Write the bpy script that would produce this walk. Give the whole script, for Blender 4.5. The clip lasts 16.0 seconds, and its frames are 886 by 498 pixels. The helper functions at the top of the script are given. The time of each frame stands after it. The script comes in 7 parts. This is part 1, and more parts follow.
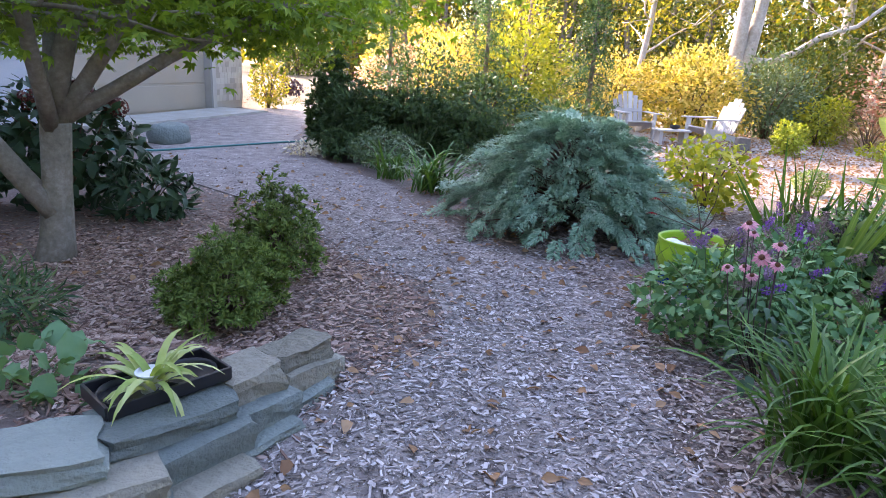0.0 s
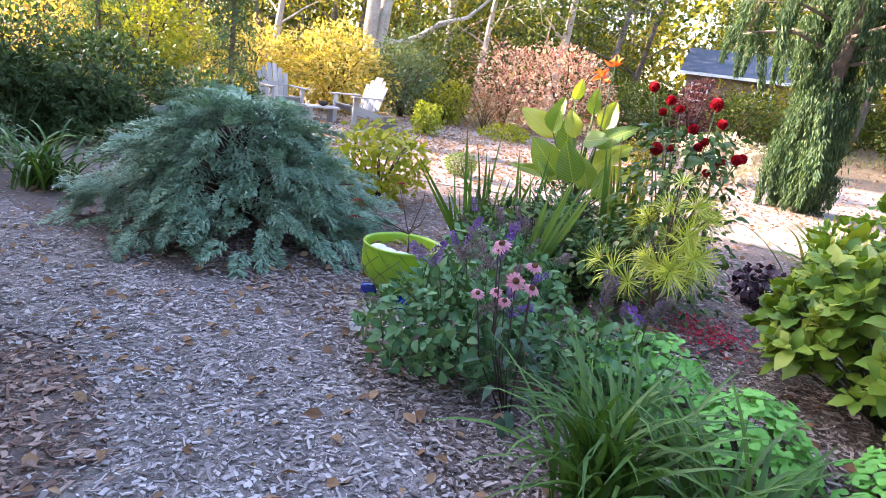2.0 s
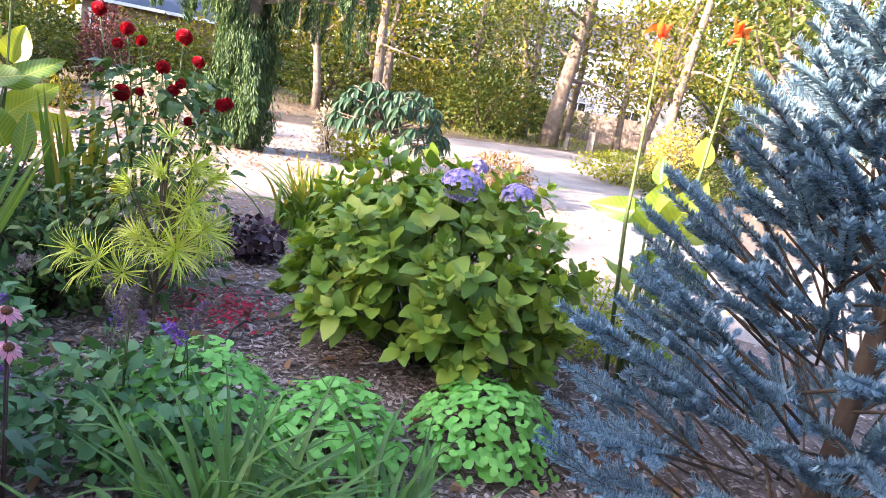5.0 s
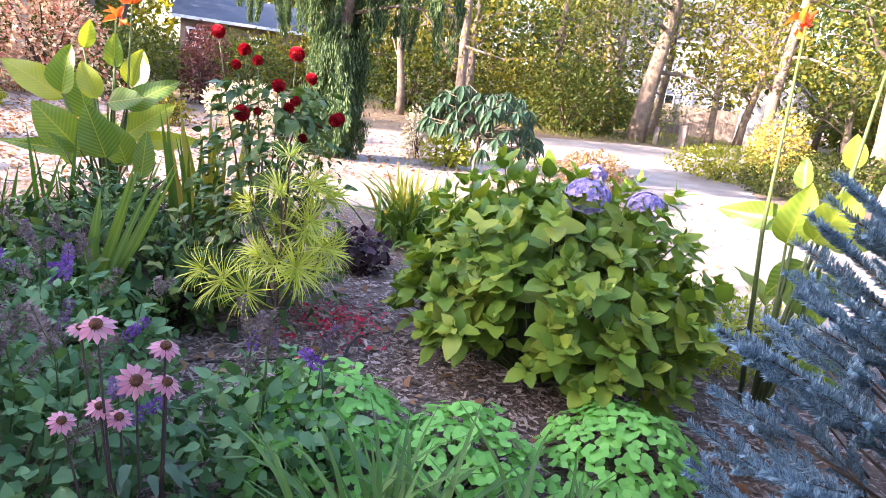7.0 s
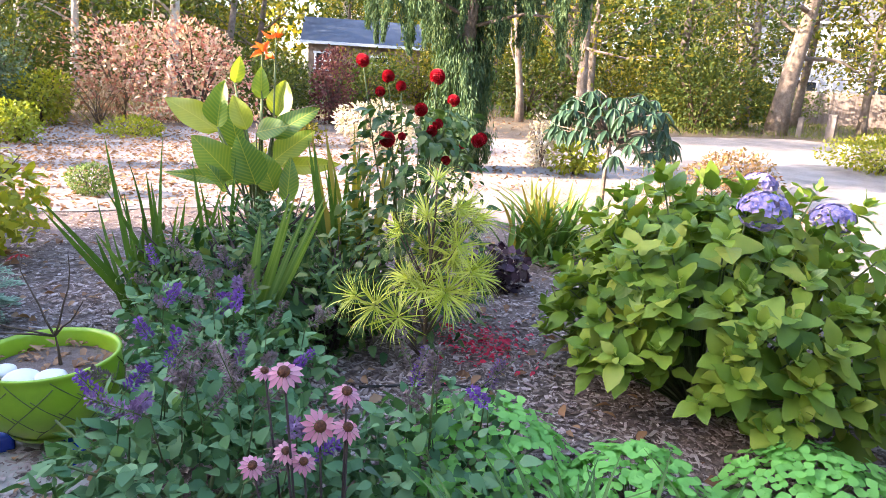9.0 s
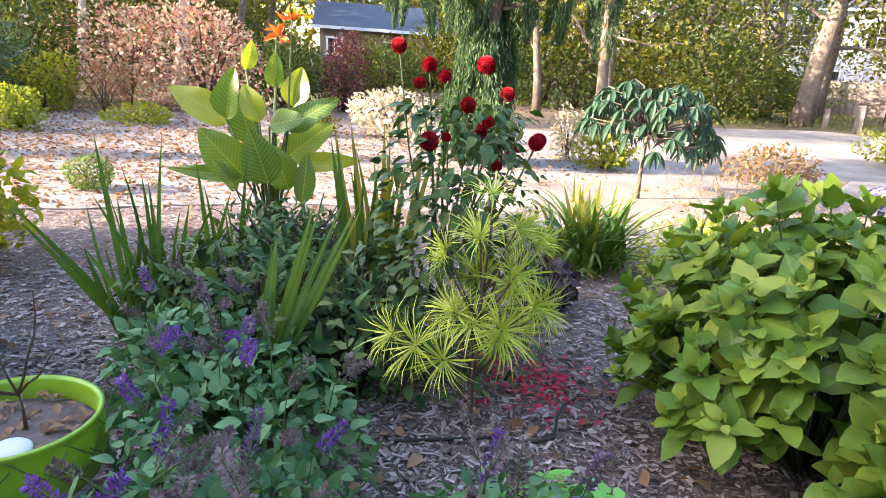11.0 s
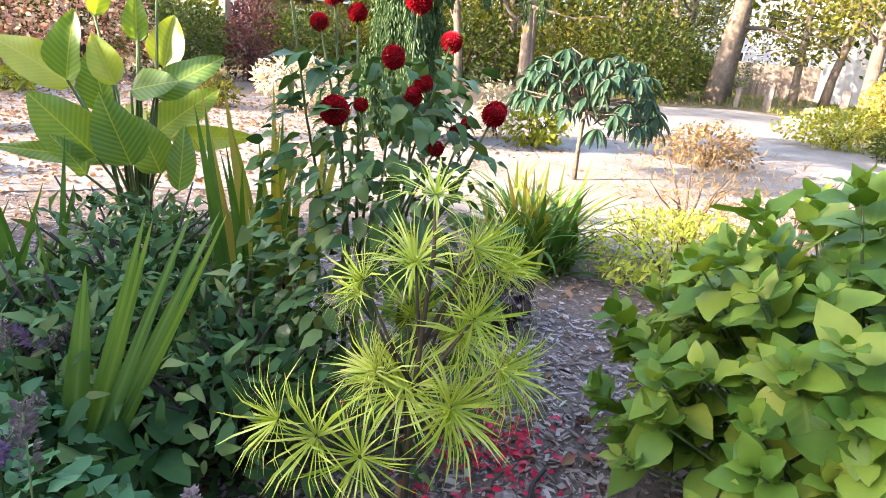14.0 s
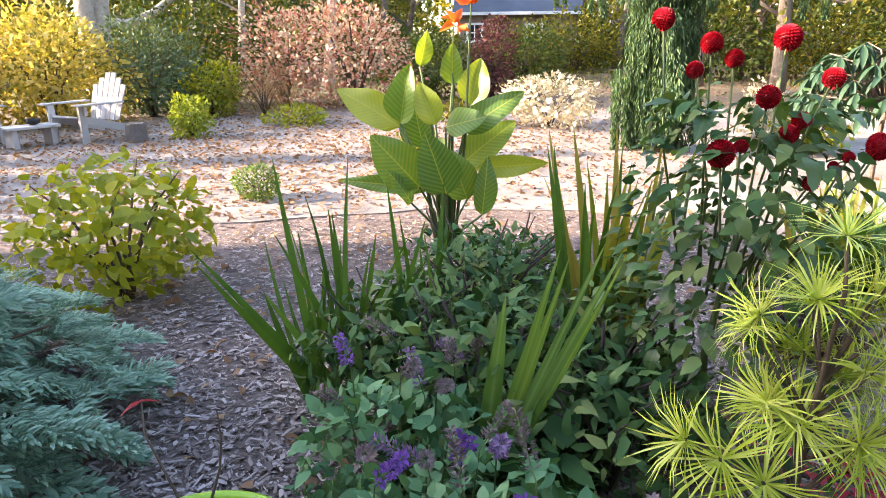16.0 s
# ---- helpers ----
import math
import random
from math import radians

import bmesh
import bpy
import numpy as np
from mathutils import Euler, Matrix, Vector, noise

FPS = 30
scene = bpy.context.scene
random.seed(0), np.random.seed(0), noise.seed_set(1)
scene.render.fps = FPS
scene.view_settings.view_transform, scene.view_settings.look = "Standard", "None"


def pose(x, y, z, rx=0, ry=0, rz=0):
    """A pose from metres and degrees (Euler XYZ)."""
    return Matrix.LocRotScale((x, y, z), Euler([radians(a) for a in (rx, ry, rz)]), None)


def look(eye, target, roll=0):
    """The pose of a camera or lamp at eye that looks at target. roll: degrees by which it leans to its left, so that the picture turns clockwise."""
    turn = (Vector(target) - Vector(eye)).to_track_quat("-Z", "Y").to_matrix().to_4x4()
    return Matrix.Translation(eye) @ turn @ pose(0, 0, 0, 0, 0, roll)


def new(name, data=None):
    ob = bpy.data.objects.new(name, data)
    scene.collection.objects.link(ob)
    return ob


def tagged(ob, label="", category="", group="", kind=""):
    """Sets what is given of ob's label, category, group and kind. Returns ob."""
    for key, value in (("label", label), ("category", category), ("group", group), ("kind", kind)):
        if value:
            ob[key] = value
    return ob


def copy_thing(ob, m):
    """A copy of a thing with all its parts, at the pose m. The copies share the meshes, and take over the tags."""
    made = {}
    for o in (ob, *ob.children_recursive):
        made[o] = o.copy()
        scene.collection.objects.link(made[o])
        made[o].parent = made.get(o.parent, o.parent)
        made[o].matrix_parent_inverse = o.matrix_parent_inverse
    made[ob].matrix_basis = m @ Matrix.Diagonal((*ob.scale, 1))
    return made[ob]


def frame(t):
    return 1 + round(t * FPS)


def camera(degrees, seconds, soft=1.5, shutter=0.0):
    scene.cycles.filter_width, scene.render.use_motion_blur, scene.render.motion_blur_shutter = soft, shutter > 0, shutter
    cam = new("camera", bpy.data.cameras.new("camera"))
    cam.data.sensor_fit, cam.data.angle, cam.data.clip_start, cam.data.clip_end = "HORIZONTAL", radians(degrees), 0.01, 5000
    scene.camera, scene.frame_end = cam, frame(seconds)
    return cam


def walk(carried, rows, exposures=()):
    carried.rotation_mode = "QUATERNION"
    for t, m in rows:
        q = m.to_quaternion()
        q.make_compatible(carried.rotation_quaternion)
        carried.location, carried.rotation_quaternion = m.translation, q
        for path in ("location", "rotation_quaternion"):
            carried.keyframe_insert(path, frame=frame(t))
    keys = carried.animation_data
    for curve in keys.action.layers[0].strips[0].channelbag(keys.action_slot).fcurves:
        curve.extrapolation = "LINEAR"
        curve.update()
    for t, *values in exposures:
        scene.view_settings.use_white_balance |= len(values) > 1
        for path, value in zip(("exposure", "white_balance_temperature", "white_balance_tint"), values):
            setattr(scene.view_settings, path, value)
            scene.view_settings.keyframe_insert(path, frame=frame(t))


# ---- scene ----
cam = camera(69.8, 16.0, 0.6)
PATH = [
    (0, (0.528, -0.534, 1.299), (0.074, 1.33, 0.737), 3.1),
    (0.5, (0.358, -0.413, 1.313), (0.151, 1.497, 0.759), 4.3),
    (1, (0.296, -0.213, 1.319), (0.199, 1.709, 0.773), 5.0),
    (1.5, (0.287, 0.015, 1.328), (0.481, 1.926, 0.771), 6.1),
    (2, (0.222, 0.248, 1.303), (0.858, 2.063, 0.756), 7.9),
    (2.5, (0.232, 0.441, 1.272), (1.255, 2.072, 0.73), 10.2),
    (3, (0.376, 0.651, 1.263), (1.604, 2.141, 0.738), 11.9),
    (3.5, (0.47, 0.808, 1.253), (1.845, 2.169, 0.747), 11.3),
    (4, (0.481, 0.955, 1.225), (2.118, 2.002, 0.753), 9.8),
    (4.2, (0.474, 0.946, 1.251), (2.2, 1.842, 0.785), 9.8),
    (6.3, (0.391, 1.051, 1.259), (2.232, 1.678, 0.794), 10.6),
    (6.5, (0.392, 1.086, 1.259), (2.207, 1.779, 0.782), 10.0),
    (7, (0.454, 1.149, 1.267), (2.159, 2.065, 0.762), 7.7),
    (7.5, (0.519, 1.178, 1.285), (2.101, 2.282, 0.759), 5.6),
    (8, (0.544, 1.185, 1.291), (2.04, 2.402, 0.76), 4.1),
    (8.5, (0.517, 1.224, 1.291), (2.009, 2.448, 0.768), 3.7),
    (9, (0.46, 1.313, 1.299), (1.954, 2.536, 0.779), 3.5),
    (9.2, (0.433, 1.347, 1.293), (1.931, 2.568, 0.778), 3.5),
    (11.3, (0.775, 1.82, 1.299), (2.244, 3.05, 0.727), 4.1),
    (11.5, (0.79, 1.862, 1.29), (2.304, 3.039, 0.719), 4.5),
    (12, (0.81, 2.006, 1.272), (2.416, 3.057, 0.711), 5.5),
    (12.5, (0.918, 2.118, 1.247), (2.531, 3.157, 0.681), 5.4),
    (13, (1.154, 2.216, 1.205), (2.762, 3.254, 0.624), 5.4),
    (13.5, (1.293, 2.26, 1.199), (2.901, 3.288, 0.599), 5.5),
    (14, (1.343, 2.265, 1.195), (2.952, 3.282, 0.582), 5.5),
    (14.5, (1.344, 2.283, 1.242), (2.942, 3.317, 0.631), 5.1),
    (15, (1.269, 2.318, 1.305), (2.773, 3.486, 0.691), 3.3),
    (15.5, (1.123, 2.372, 1.314), (2.407, 3.773, 0.69), 0.9),
    (16, (0.94, 2.473, 1.296), (2.091, 3.989, 0.679), -0.5),
]
walk(cam, [(t, look(eye, target, roll)) for t, eye, target, roll in PATH],
     [(0, 3.25, 6550, 26), (4.2, 3.2, 6450, 23), (6.3, 3.22, 6450, 29), (9.2, 3.2, 6500, 21), (11.3, 2.96, 6500, 18), (12.5, 2.94, 6500, 18), (14.2, 3.1, 6550, 15), (16, 2.96, 6800, 18)])

# ---- world, sun, exposure ----
SUN_AZ = Vector((-0.83, 0.56, 0)).normalized()
SUN_EL = radians(20.3)
world = bpy.data.worlds.new("world")
scene.world = world
world.use_nodes = True
wn = world.node_tree.nodes
sky = wn.new("ShaderNodeTexSky")
sky.sky_type = "NISHITA"
sky.sun_disc = False
sky.sun_elevation = SUN_EL
sky.sun_rotation = math.atan2(SUN_AZ.x, SUN_AZ.y)
sky.dust_density = 1.5
wn["Background"].inputs["Strength"].default_value = 0.15
world.node_tree.links.new(sky.outputs[0], wn["Background"].inputs[0])
sun = new("sun", bpy.data.lights.new("sun", "SUN"))
sun.data.energy = 3.5
sun.data.angle = radians(0.6)
sun.data.color = (1.0, 0.86, 0.66)
SUN_DIR = (SUN_AZ * math.cos(SUN_EL) + Vector((0, 0, math.sin(SUN_EL))))
sun.matrix_world = look(SUN_DIR * 60, (0, 0, 0))

# ---- materials ----
def ramp(nt, cols, src):
    r = nt.nodes.new("ShaderNodeValToRGB")
    el = r.color_ramp.elements
    while len(el) < len(cols):
        el.new(0.5)
    for i, c in enumerate(cols):
        el[i].position = i / (len(cols) - 1)
        el[i].color = (*c, 1)
    nt.links.new(src, r.inputs[0])
    return r.outputs[0]


def noise_out(nt, scale, detail=4, rough=0.6, coord="Object"):
    tc = nt.nodes.new("ShaderNodeTexCoord")
    n = nt.nodes.new("ShaderNodeTexNoise")
    n.inputs["Scale"].default_value = scale
    n.inputs["Detail"].default_value = detail
    n.inputs["Roughness"].default_value = rough
    nt.links.new(tc.outputs[coord], n.inputs["Vector"])
    return n.outputs[0]


def mathn(nt, op, a, b):
    m = nt.nodes.new("ShaderNodeMath")
    m.operation = op
    for i, v in enumerate((a, b)):
        if isinstance(v, (int, float)):
            m.inputs[i].default_value = v
        else:
            nt.links.new(v, m.inputs[i])
    return m.outputs[0]


def mixc(nt, fac, a, b, mode="MIX"):
    m = nt.nodes.new("ShaderNodeMix")
    m.data_type = "RGBA"
    m.blend_type = mode
    for i, v in ((0, fac), (6, a), (7, b)):
        if isinstance(v, (int, float)):
            m.inputs[i].default_value = v
        elif isinstance(v, tuple):
            m.inputs[i].default_value = (*v, 1)
        else:
            nt.links.new(v, m.inputs[i])
    return m.outputs[2]


def base_mat(name):
    m = bpy.data.materials.new(name)
    m.use_nodes = True
    return m, m.node_tree, m.node_tree.nodes["Principled BSDF"]


def bump(nt, p, height, strength=0.4, dist=0.01):
    b = nt.nodes.new("ShaderNodeBump")
    b.inputs["Strength"].default_value = strength
    b.inputs["Distance"].default_value = dist
    nt.links.new(height, b.inputs["Height"])
    nt.links.new(b.outputs[0], p.inputs["Normal"])


def leaf_mat(name, cols, rough=0.45, trans=0.35, tint=(1.3, 1.25, 0.5), per="island", spec=0.25):
    """Foliage: varied from leaf to leaf, mottled, letting light through."""
    m, nt, p = base_mat(name)
    if per == "island":
        src = nt.nodes.new("ShaderNodeNewGeometry").outputs["Random Per Island"]
    else:
        src = nt.nodes.new("ShaderNodeObjectInfo").outputs["Random"]
    n = noise_out(nt, 9 if per == "island" else 22, 3)
    f = mathn(nt, "ADD", mathn(nt, "MULTIPLY", src, 0.7), mathn(nt, "MULTIPLY", n, 0.5))
    c = ramp(nt, cols, mathn(nt, "SUBTRACT", f, 0.1))
    nt.links.new(c, p.inputs["Base Color"])
    p.inputs["Roughness"].default_value = rough
    p.inputs["Specular IOR Level"].default_value = spec
    t = nt.nodes.new("ShaderNodeBsdfTranslucent")
    nt.links.new(mixc(nt, 1.0, c, tint, "MULTIPLY"), t.inputs[0])
    mx = nt.nodes.new("ShaderNodeMixShader")
    mx.inputs[0].default_value = trans
    nt.links.new(p.outputs[0], mx.inputs[1])
    nt.links.new(t.outputs[0], mx.inputs[2])
    nt.links.new(mx.outputs[0], nt.nodes["Material Output"].inputs[0])
    return m


def solid_mat(name, cols, scale=6, rough=0.8, metal=0.0, bumps=0.3, fine=40, dist=0.01, spec=0.4, island=False, objrand=False, coord="Object"):
    """Plain material with grain at two scales."""
    m, nt, p = base_mat(name)
    a, b = noise_out(nt, scale, 5, 0.6, coord), noise_out(nt, fine, 4, 0.6, coord)
    f = mathn(nt, "ADD", mathn(nt, "MULTIPLY", a, 0.6), mathn(nt, "MULTIPLY", b, 0.4))
    if island or objrand:
        r = nt.nodes.new("ShaderNodeNewGeometry").outputs["Random Per Island"] if island else nt.nodes.new("ShaderNodeObjectInfo").outputs["Random"]
        f = mathn(nt, "ADD", mathn(nt, "MULTIPLY", r, 0.8), mathn(nt, "MULTIPLY", mathn(nt, "SUBTRACT", f, 0.35), 0.6))
    else:
        f = mathn(nt, "MULTIPLY", mathn(nt, "SUBTRACT", f, 0.3), 2.3)
    nt.links.new(ramp(nt, cols, f), p.inputs["Base Color"])
    p.inputs["Roughness"].default_value = rough
    p.inputs["Metallic"].default_value = metal
    p.inputs["Specular IOR Level"].default_value = spec
    if bumps:
        bump(nt, p, b, bumps, dist)
    return m


M = {}
M["mulch"] = solid_mat("mulch", [(0.06, 0.038, 0.03), (0.14, 0.09, 0.07), (0.24, 0.17, 0.14)], 7, 0.9, 0, 0.8, 60, 0.03)
M["path"] = solid_mat("path_chips_bed", [(0.1, 0.078, 0.07), (0.25, 0.208, 0.19), (0.44, 0.385, 0.36)], 5, 0.9, 0, 0.8, 55, 0.03)
M["gravel"] = solid_mat("pale_gravel", [(0.15, 0.125, 0.108), (0.27, 0.235, 0.21), (0.42, 0.38, 0.345)], 1.2, 0.95, 0, 0.5, 70, 0.02)
M["forest"] = solid_mat("forest_floor", [(0.06, 0.045, 0.025), (0.14, 0.1, 0.05), (0.2, 0.16, 0.08)], 0.7, 0.95, 0, 0.8, 18, 0.05)
M["chip"] = solid_mat("grey_wood_chips", [(0.058, 0.045, 0.041), (0.19, 0.155, 0.143), (0.4, 0.345, 0.33), (0.6, 0.545, 0.53)], 14, 0.85, 0, 0.3, 160, 0.003, 0.3, island=True)
M["mulchchip"] = solid_mat("brown_bark_chips", [(0.07, 0.048, 0.041), (0.2, 0.148, 0.13), (0.35, 0.28, 0.255), (0.54, 0.465, 0.435)], 14, 0.9, 0, 0.3, 160, 0.003, 0.3, island=True)
M["redmulch"] = solid_mat("red_brown_bark_chips", [(0.07, 0.038, 0.029), (0.2, 0.118, 0.09), (0.35, 0.235, 0.188), (0.5, 0.385, 0.325)], 14, 0.9, 0, 0.3, 160, 0.003, 0.3, island=True)
M["dryleaf"] = leaf_mat("dry_leaves", [(0.17, 0.085, 0.045), (0.3, 0.17, 0.09), (0.42, 0.28, 0.17)], 0.7, 0.25, (1.1, 0.9, 0.6))
M["bark"] = solid_mat("grey_brown_bark", [(0.09, 0.065, 0.05), (0.18, 0.14, 0.11), (0.3, 0.26, 0.22)], 5, 0.95, 0, 0.9, 28, 0.03)
M["palebark"] = solid_mat("pale_bark", [(0.28, 0.22, 0.18), (0.45, 0.39, 0.33), (0.6, 0.55, 0.48)], 4, 0.9, 0, 0.6, 22, 0.02)
M["maplebark"] = solid_mat("smooth_maple_bark", [(0.09, 0.075, 0.056), (0.19, 0.168, 0.135), (0.33, 0.31, 0.27)], 5, 0.85, 0, 0.4, 35, 0.01)
M["twig"] = solid_mat("brown_twig", [(0.07, 0.045, 0.03), (0.13, 0.09, 0.06)], 10, 0.9, 0, 0.3)
M["greenstem"] = solid_mat("green_stem", [(0.06, 0.09, 0.025), (0.12, 0.16, 0.05)], 10, 0.6, 0, 0.2)
M["darkstem"] = solid_mat("dark_stem", [(0.03, 0.02, 0.02), (0.07, 0.045, 0.04)], 10, 0.8, 0, 0.2)
G = leaf_mat
# the yellow in the woods leaves partly stands in for sun glowing through them
M["woods"] = G("yellow_green_woods_leaves", [(0.04, 0.06, 0.012), (0.11, 0.13, 0.02), (0.23, 0.215, 0.033), (0.4, 0.32, 0.058)], 0.5, 0.5, (1.5, 1.3, 0.4))
M["woodsgreen"] = G("green_woods_leaves", [(0.025, 0.045, 0.012), (0.05, 0.085, 0.018), (0.1, 0.13, 0.025), (0.16, 0.16, 0.04)], 0.5, 0.4, (1.5, 1.35, 0.4))
# pale and dark ends put sunlit highlights and gaps into the leaf colour
M["woodsgold"] = G("golden_woods_leaves", [(0.08, 0.1, 0.02), (0.26, 0.25, 0.045), (0.5, 0.43, 0.1), (0.64, 0.57, 0.24), (0.4, 0.22, 0.08)], 0.5, 0.5, (1.4, 1.2, 0.5))
M["maple"] = G("maple_leaves", [(0.07, 0.13, 0.015), (0.13, 0.22, 0.025), (0.22, 0.31, 0.04)], 0.5, 0.45, (1.5, 1.4, 0.4))
M["bluecedar"] = G("blue_green_needles", [(0.08, 0.165, 0.11), (0.19, 0.32, 0.215), (0.32, 0.45, 0.32), (0.46, 0.57, 0.43)], 0.6, 0.2, (1, 1.1, 0.9))
M["spruce"] = G("silver_blue_needles", [(0.06, 0.125, 0.17), (0.14, 0.24, 0.305), (0.24, 0.365, 0.44), (0.4, 0.51, 0.55)], 0.6, 0.12, (1, 1.1, 1))
M["weep"] = G("dark_green_weeping_sprays", [(0.02, 0.055, 0.028), (0.05, 0.105, 0.05), (0.1, 0.165, 0.07), (0.17, 0.22, 0.085)], 0.55, 0.3, (1.3, 1.3, 0.6))
M["juniper"] = G("dark_green_conifer_sprays", [(0.022, 0.048, 0.018), (0.055, 0.1, 0.034), (0.12, 0.18, 0.07)], 0.55, 0.2)
M["dwarf"] = G("dwarf_conifer_tufts", [(0.04, 0.08, 0.018), (0.09, 0.15, 0.03), (0.16, 0.23, 0.055), (0.28, 0.34, 0.12)], 0.5, 0.25)
M["greyshrub"] = G("grey_green_small_leaves", [(0.05, 0.09, 0.045), (0.1, 0.15, 0.08), (0.16, 0.2, 0.12)], 0.55, 0.25)
M["rhodo"] = G("glossy_dark_rhododendron_leaves", [(0.018, 0.045, 0.022), (0.036, 0.078, 0.042), (0.06, 0.11, 0.062)], 0.5, 0.12, spec=0.25)
M["maroon"] = G("maroon_dry_hydrangea_heads", [(0.06, 0.02, 0.022), (0.15, 0.05, 0.045), (0.24, 0.11, 0.08)], 0.7, 0.2, (1.2, 0.9, 0.8))
M["lily"] = G("strap_leaves", [(0.03, 0.085, 0.016), (0.065, 0.145, 0.026), (0.12, 0.215, 0.045)], 0.4, 0.25, (1.3, 1.3, 0.4), per="object")
M["grassfar"] = G("green_strap_clump", [(0.05, 0.11, 0.018), (0.1, 0.18, 0.03), (0.17, 0.25, 0.05)], 0.45, 0.3)
M["sword"] = G("sword_leaves", [(0.035, 0.085, 0.016), (0.065, 0.14, 0.025), (0.11, 0.205, 0.038)], 0.45, 0.3, (1.4, 1.35, 0.4), per="object")
M["bronze"] = G("bronzed_sword_leaves", [(0.13, 0.19, 0.035), (0.24, 0.26, 0.05), (0.27, 0.19, 0.06)], 0.5, 0.4, (1.4, 1.2, 0.4), per="object")
M["aquil"] = G("fresh_green_columbine_leaves", [(0.1, 0.32, 0.06), (0.18, 0.46, 0.1), (0.28, 0.57, 0.18)], 0.5, 0.3, (1.2, 1.3, 0.5))
M["hydr"] = G("hydrangea_leaves", [(0.06, 0.135, 0.02), (0.125, 0.225, 0.03), (0.205, 0.3, 0.04), (0.32, 0.34, 0.058)], 0.45, 0.3, (1.35, 1.25, 0.4))
M["agast"] = G("grey_green_anise_leaves", [(0.03, 0.1, 0.045), (0.095, 0.21, 0.09), (0.22, 0.37, 0.18)], 0.55, 0.25, spec=0.18)
M["dahleaf"] = G("dull_green_dahlia_leaves", [(0.012, 0.036, 0.013), (0.04, 0.098, 0.032), (0.1, 0.175, 0.056), (0.2, 0.22, 0.08)], 0.55, 0.2, spec=0.15)
M["yellowleaf"] = G("yellow_green_shrub_leaves", [(0.14, 0.19, 0.02), (0.3, 0.33, 0.03), (0.46, 0.42, 0.05)], 0.45, 0.4, (1.3, 1.2, 0.4))
M["orangeleaf"] = G("orange_pink_shrub_leaves", [(0.2, 0.07, 0.05), (0.5, 0.2, 0.15), (0.66, 0.45, 0.33), (0.72, 0.64, 0.46), (0.16, 0.2, 0.06)], 0.5, 0.4, (1.3, 1.0, 0.7))
M["creamfl"] = G("cream_flower_heads", [(0.5, 0.4, 0.24), (0.66, 0.57, 0.4), (0.74, 0.69, 0.55)], 0.6, 0.3, (1, 0.95, 0.8))
M["goldconif"] = G("lime_conifer_foliage", [(0.16, 0.22, 0.02), (0.3, 0.35, 0.04), (0.4, 0.42, 0.07)], 0.5, 0.35)
M["needle"] = G("lime_yellow_whorled_needles", [(0.24, 0.33, 0.03), (0.42, 0.5, 0.05), (0.57, 0.61, 0.13), (0.68, 0.69, 0.26)], 0.35, 0.25, (1.2, 1.2, 0.4))
M["purpleleaf"] = G("dark_purple_leaves", [(0.02, 0.012, 0.018), (0.05, 0.025, 0.04), (0.08, 0.04, 0.06)], 0.4, 0.1, (1, 0.8, 0.9))
M["lawn"] = G("thin_grass", [(0.07, 0.1, 0.02), (0.15, 0.17, 0.04), (0.25, 0.23, 0.08)], 0.6, 0.3)

# ---- mesh builders ----
rng = np.random.default_rng(7)


def mesh_np(name, verts, faces, mat, smooth=True):
    """A mesh from arrays of points and of equal-sized faces."""
    verts = np.asarray(verts, dtype=np.float32).reshape(-1, 3)
    faces = np.asarray(faces, dtype=np.int32)
    me = bpy.data.meshes.new(name)
    k = faces.shape[1]
    me.vertices.add(len(verts))
    me.vertices.foreach_set("co", verts.ravel())
    me.loops.add(faces.size)
    me.loops.foreach_set("vertex_index", faces.ravel())
    me.polygons.add(len(faces))
    me.polygons.foreach_set("loop_start", np.arange(0, faces.size, k, dtype=np.int32))
    me.polygons.foreach_set("use_smooth", np.full(len(faces), smooth))
    me.update(calc_edges=True)
    me.materials.append(mat)
    return me


def leaf_t(length=1.0, width=0.5, seg=3, fold=0.15, droop=0.25, peak=0.4):
    """A leaf blade along +y: two rows of quads, folded on its midrib and drooping to its tip."""
    v, f = [], []
    for i in range(seg + 1):
        u = i / seg
        w = width * 0.5 * (math.sin(math.pi * u ** (math.log(0.5) / math.log(peak))) ** 0.8 if 0 < u < 1 else 0.04)
        z = -droop * u * u * length
        v += [(-w, u * length, z + fold * w * 2), (0, u * length, z), (w, u * length, z + fold * w * 2)]
    for i in range(seg):
        a = i * 3
        f += [(a, a + 1, a + 4, a + 3), (a + 1, a + 2, a + 5, a + 4)]
    return np.array(v), np.array(f)


def diamond_t(length=1.0, width=0.6, fold=0.2):
    """A small folded leaf of two triangles joined on the midrib, as quads."""
    v = np.array([(0, 0, 0), (width / 2, length * 0.45, fold * width), (0, length, 0), (-width / 2, length * 0.45, fold * width), (0, length * 0.5, -0.05 * length)])
    return v, np.array([(0, 1, 2, 4), (0, 4, 2, 3)])


def needle_t(length=1.0, width=0.02, bend=0.1):
    v = np.array([(-width / 2, 0, 0), (width / 2, 0, 0), (width / 2, length * 0.6, bend * length * 0.3), (-width / 2, length * 0.6, bend * length * 0.3), (0, length, -bend * length)])
    return v, np.array([(0, 1, 2, 3), (3, 2, 4, 4)])


def norm(a):
    return a / np.maximum(np.linalg.norm(a, axis=-1, keepdims=True), 1e-9)


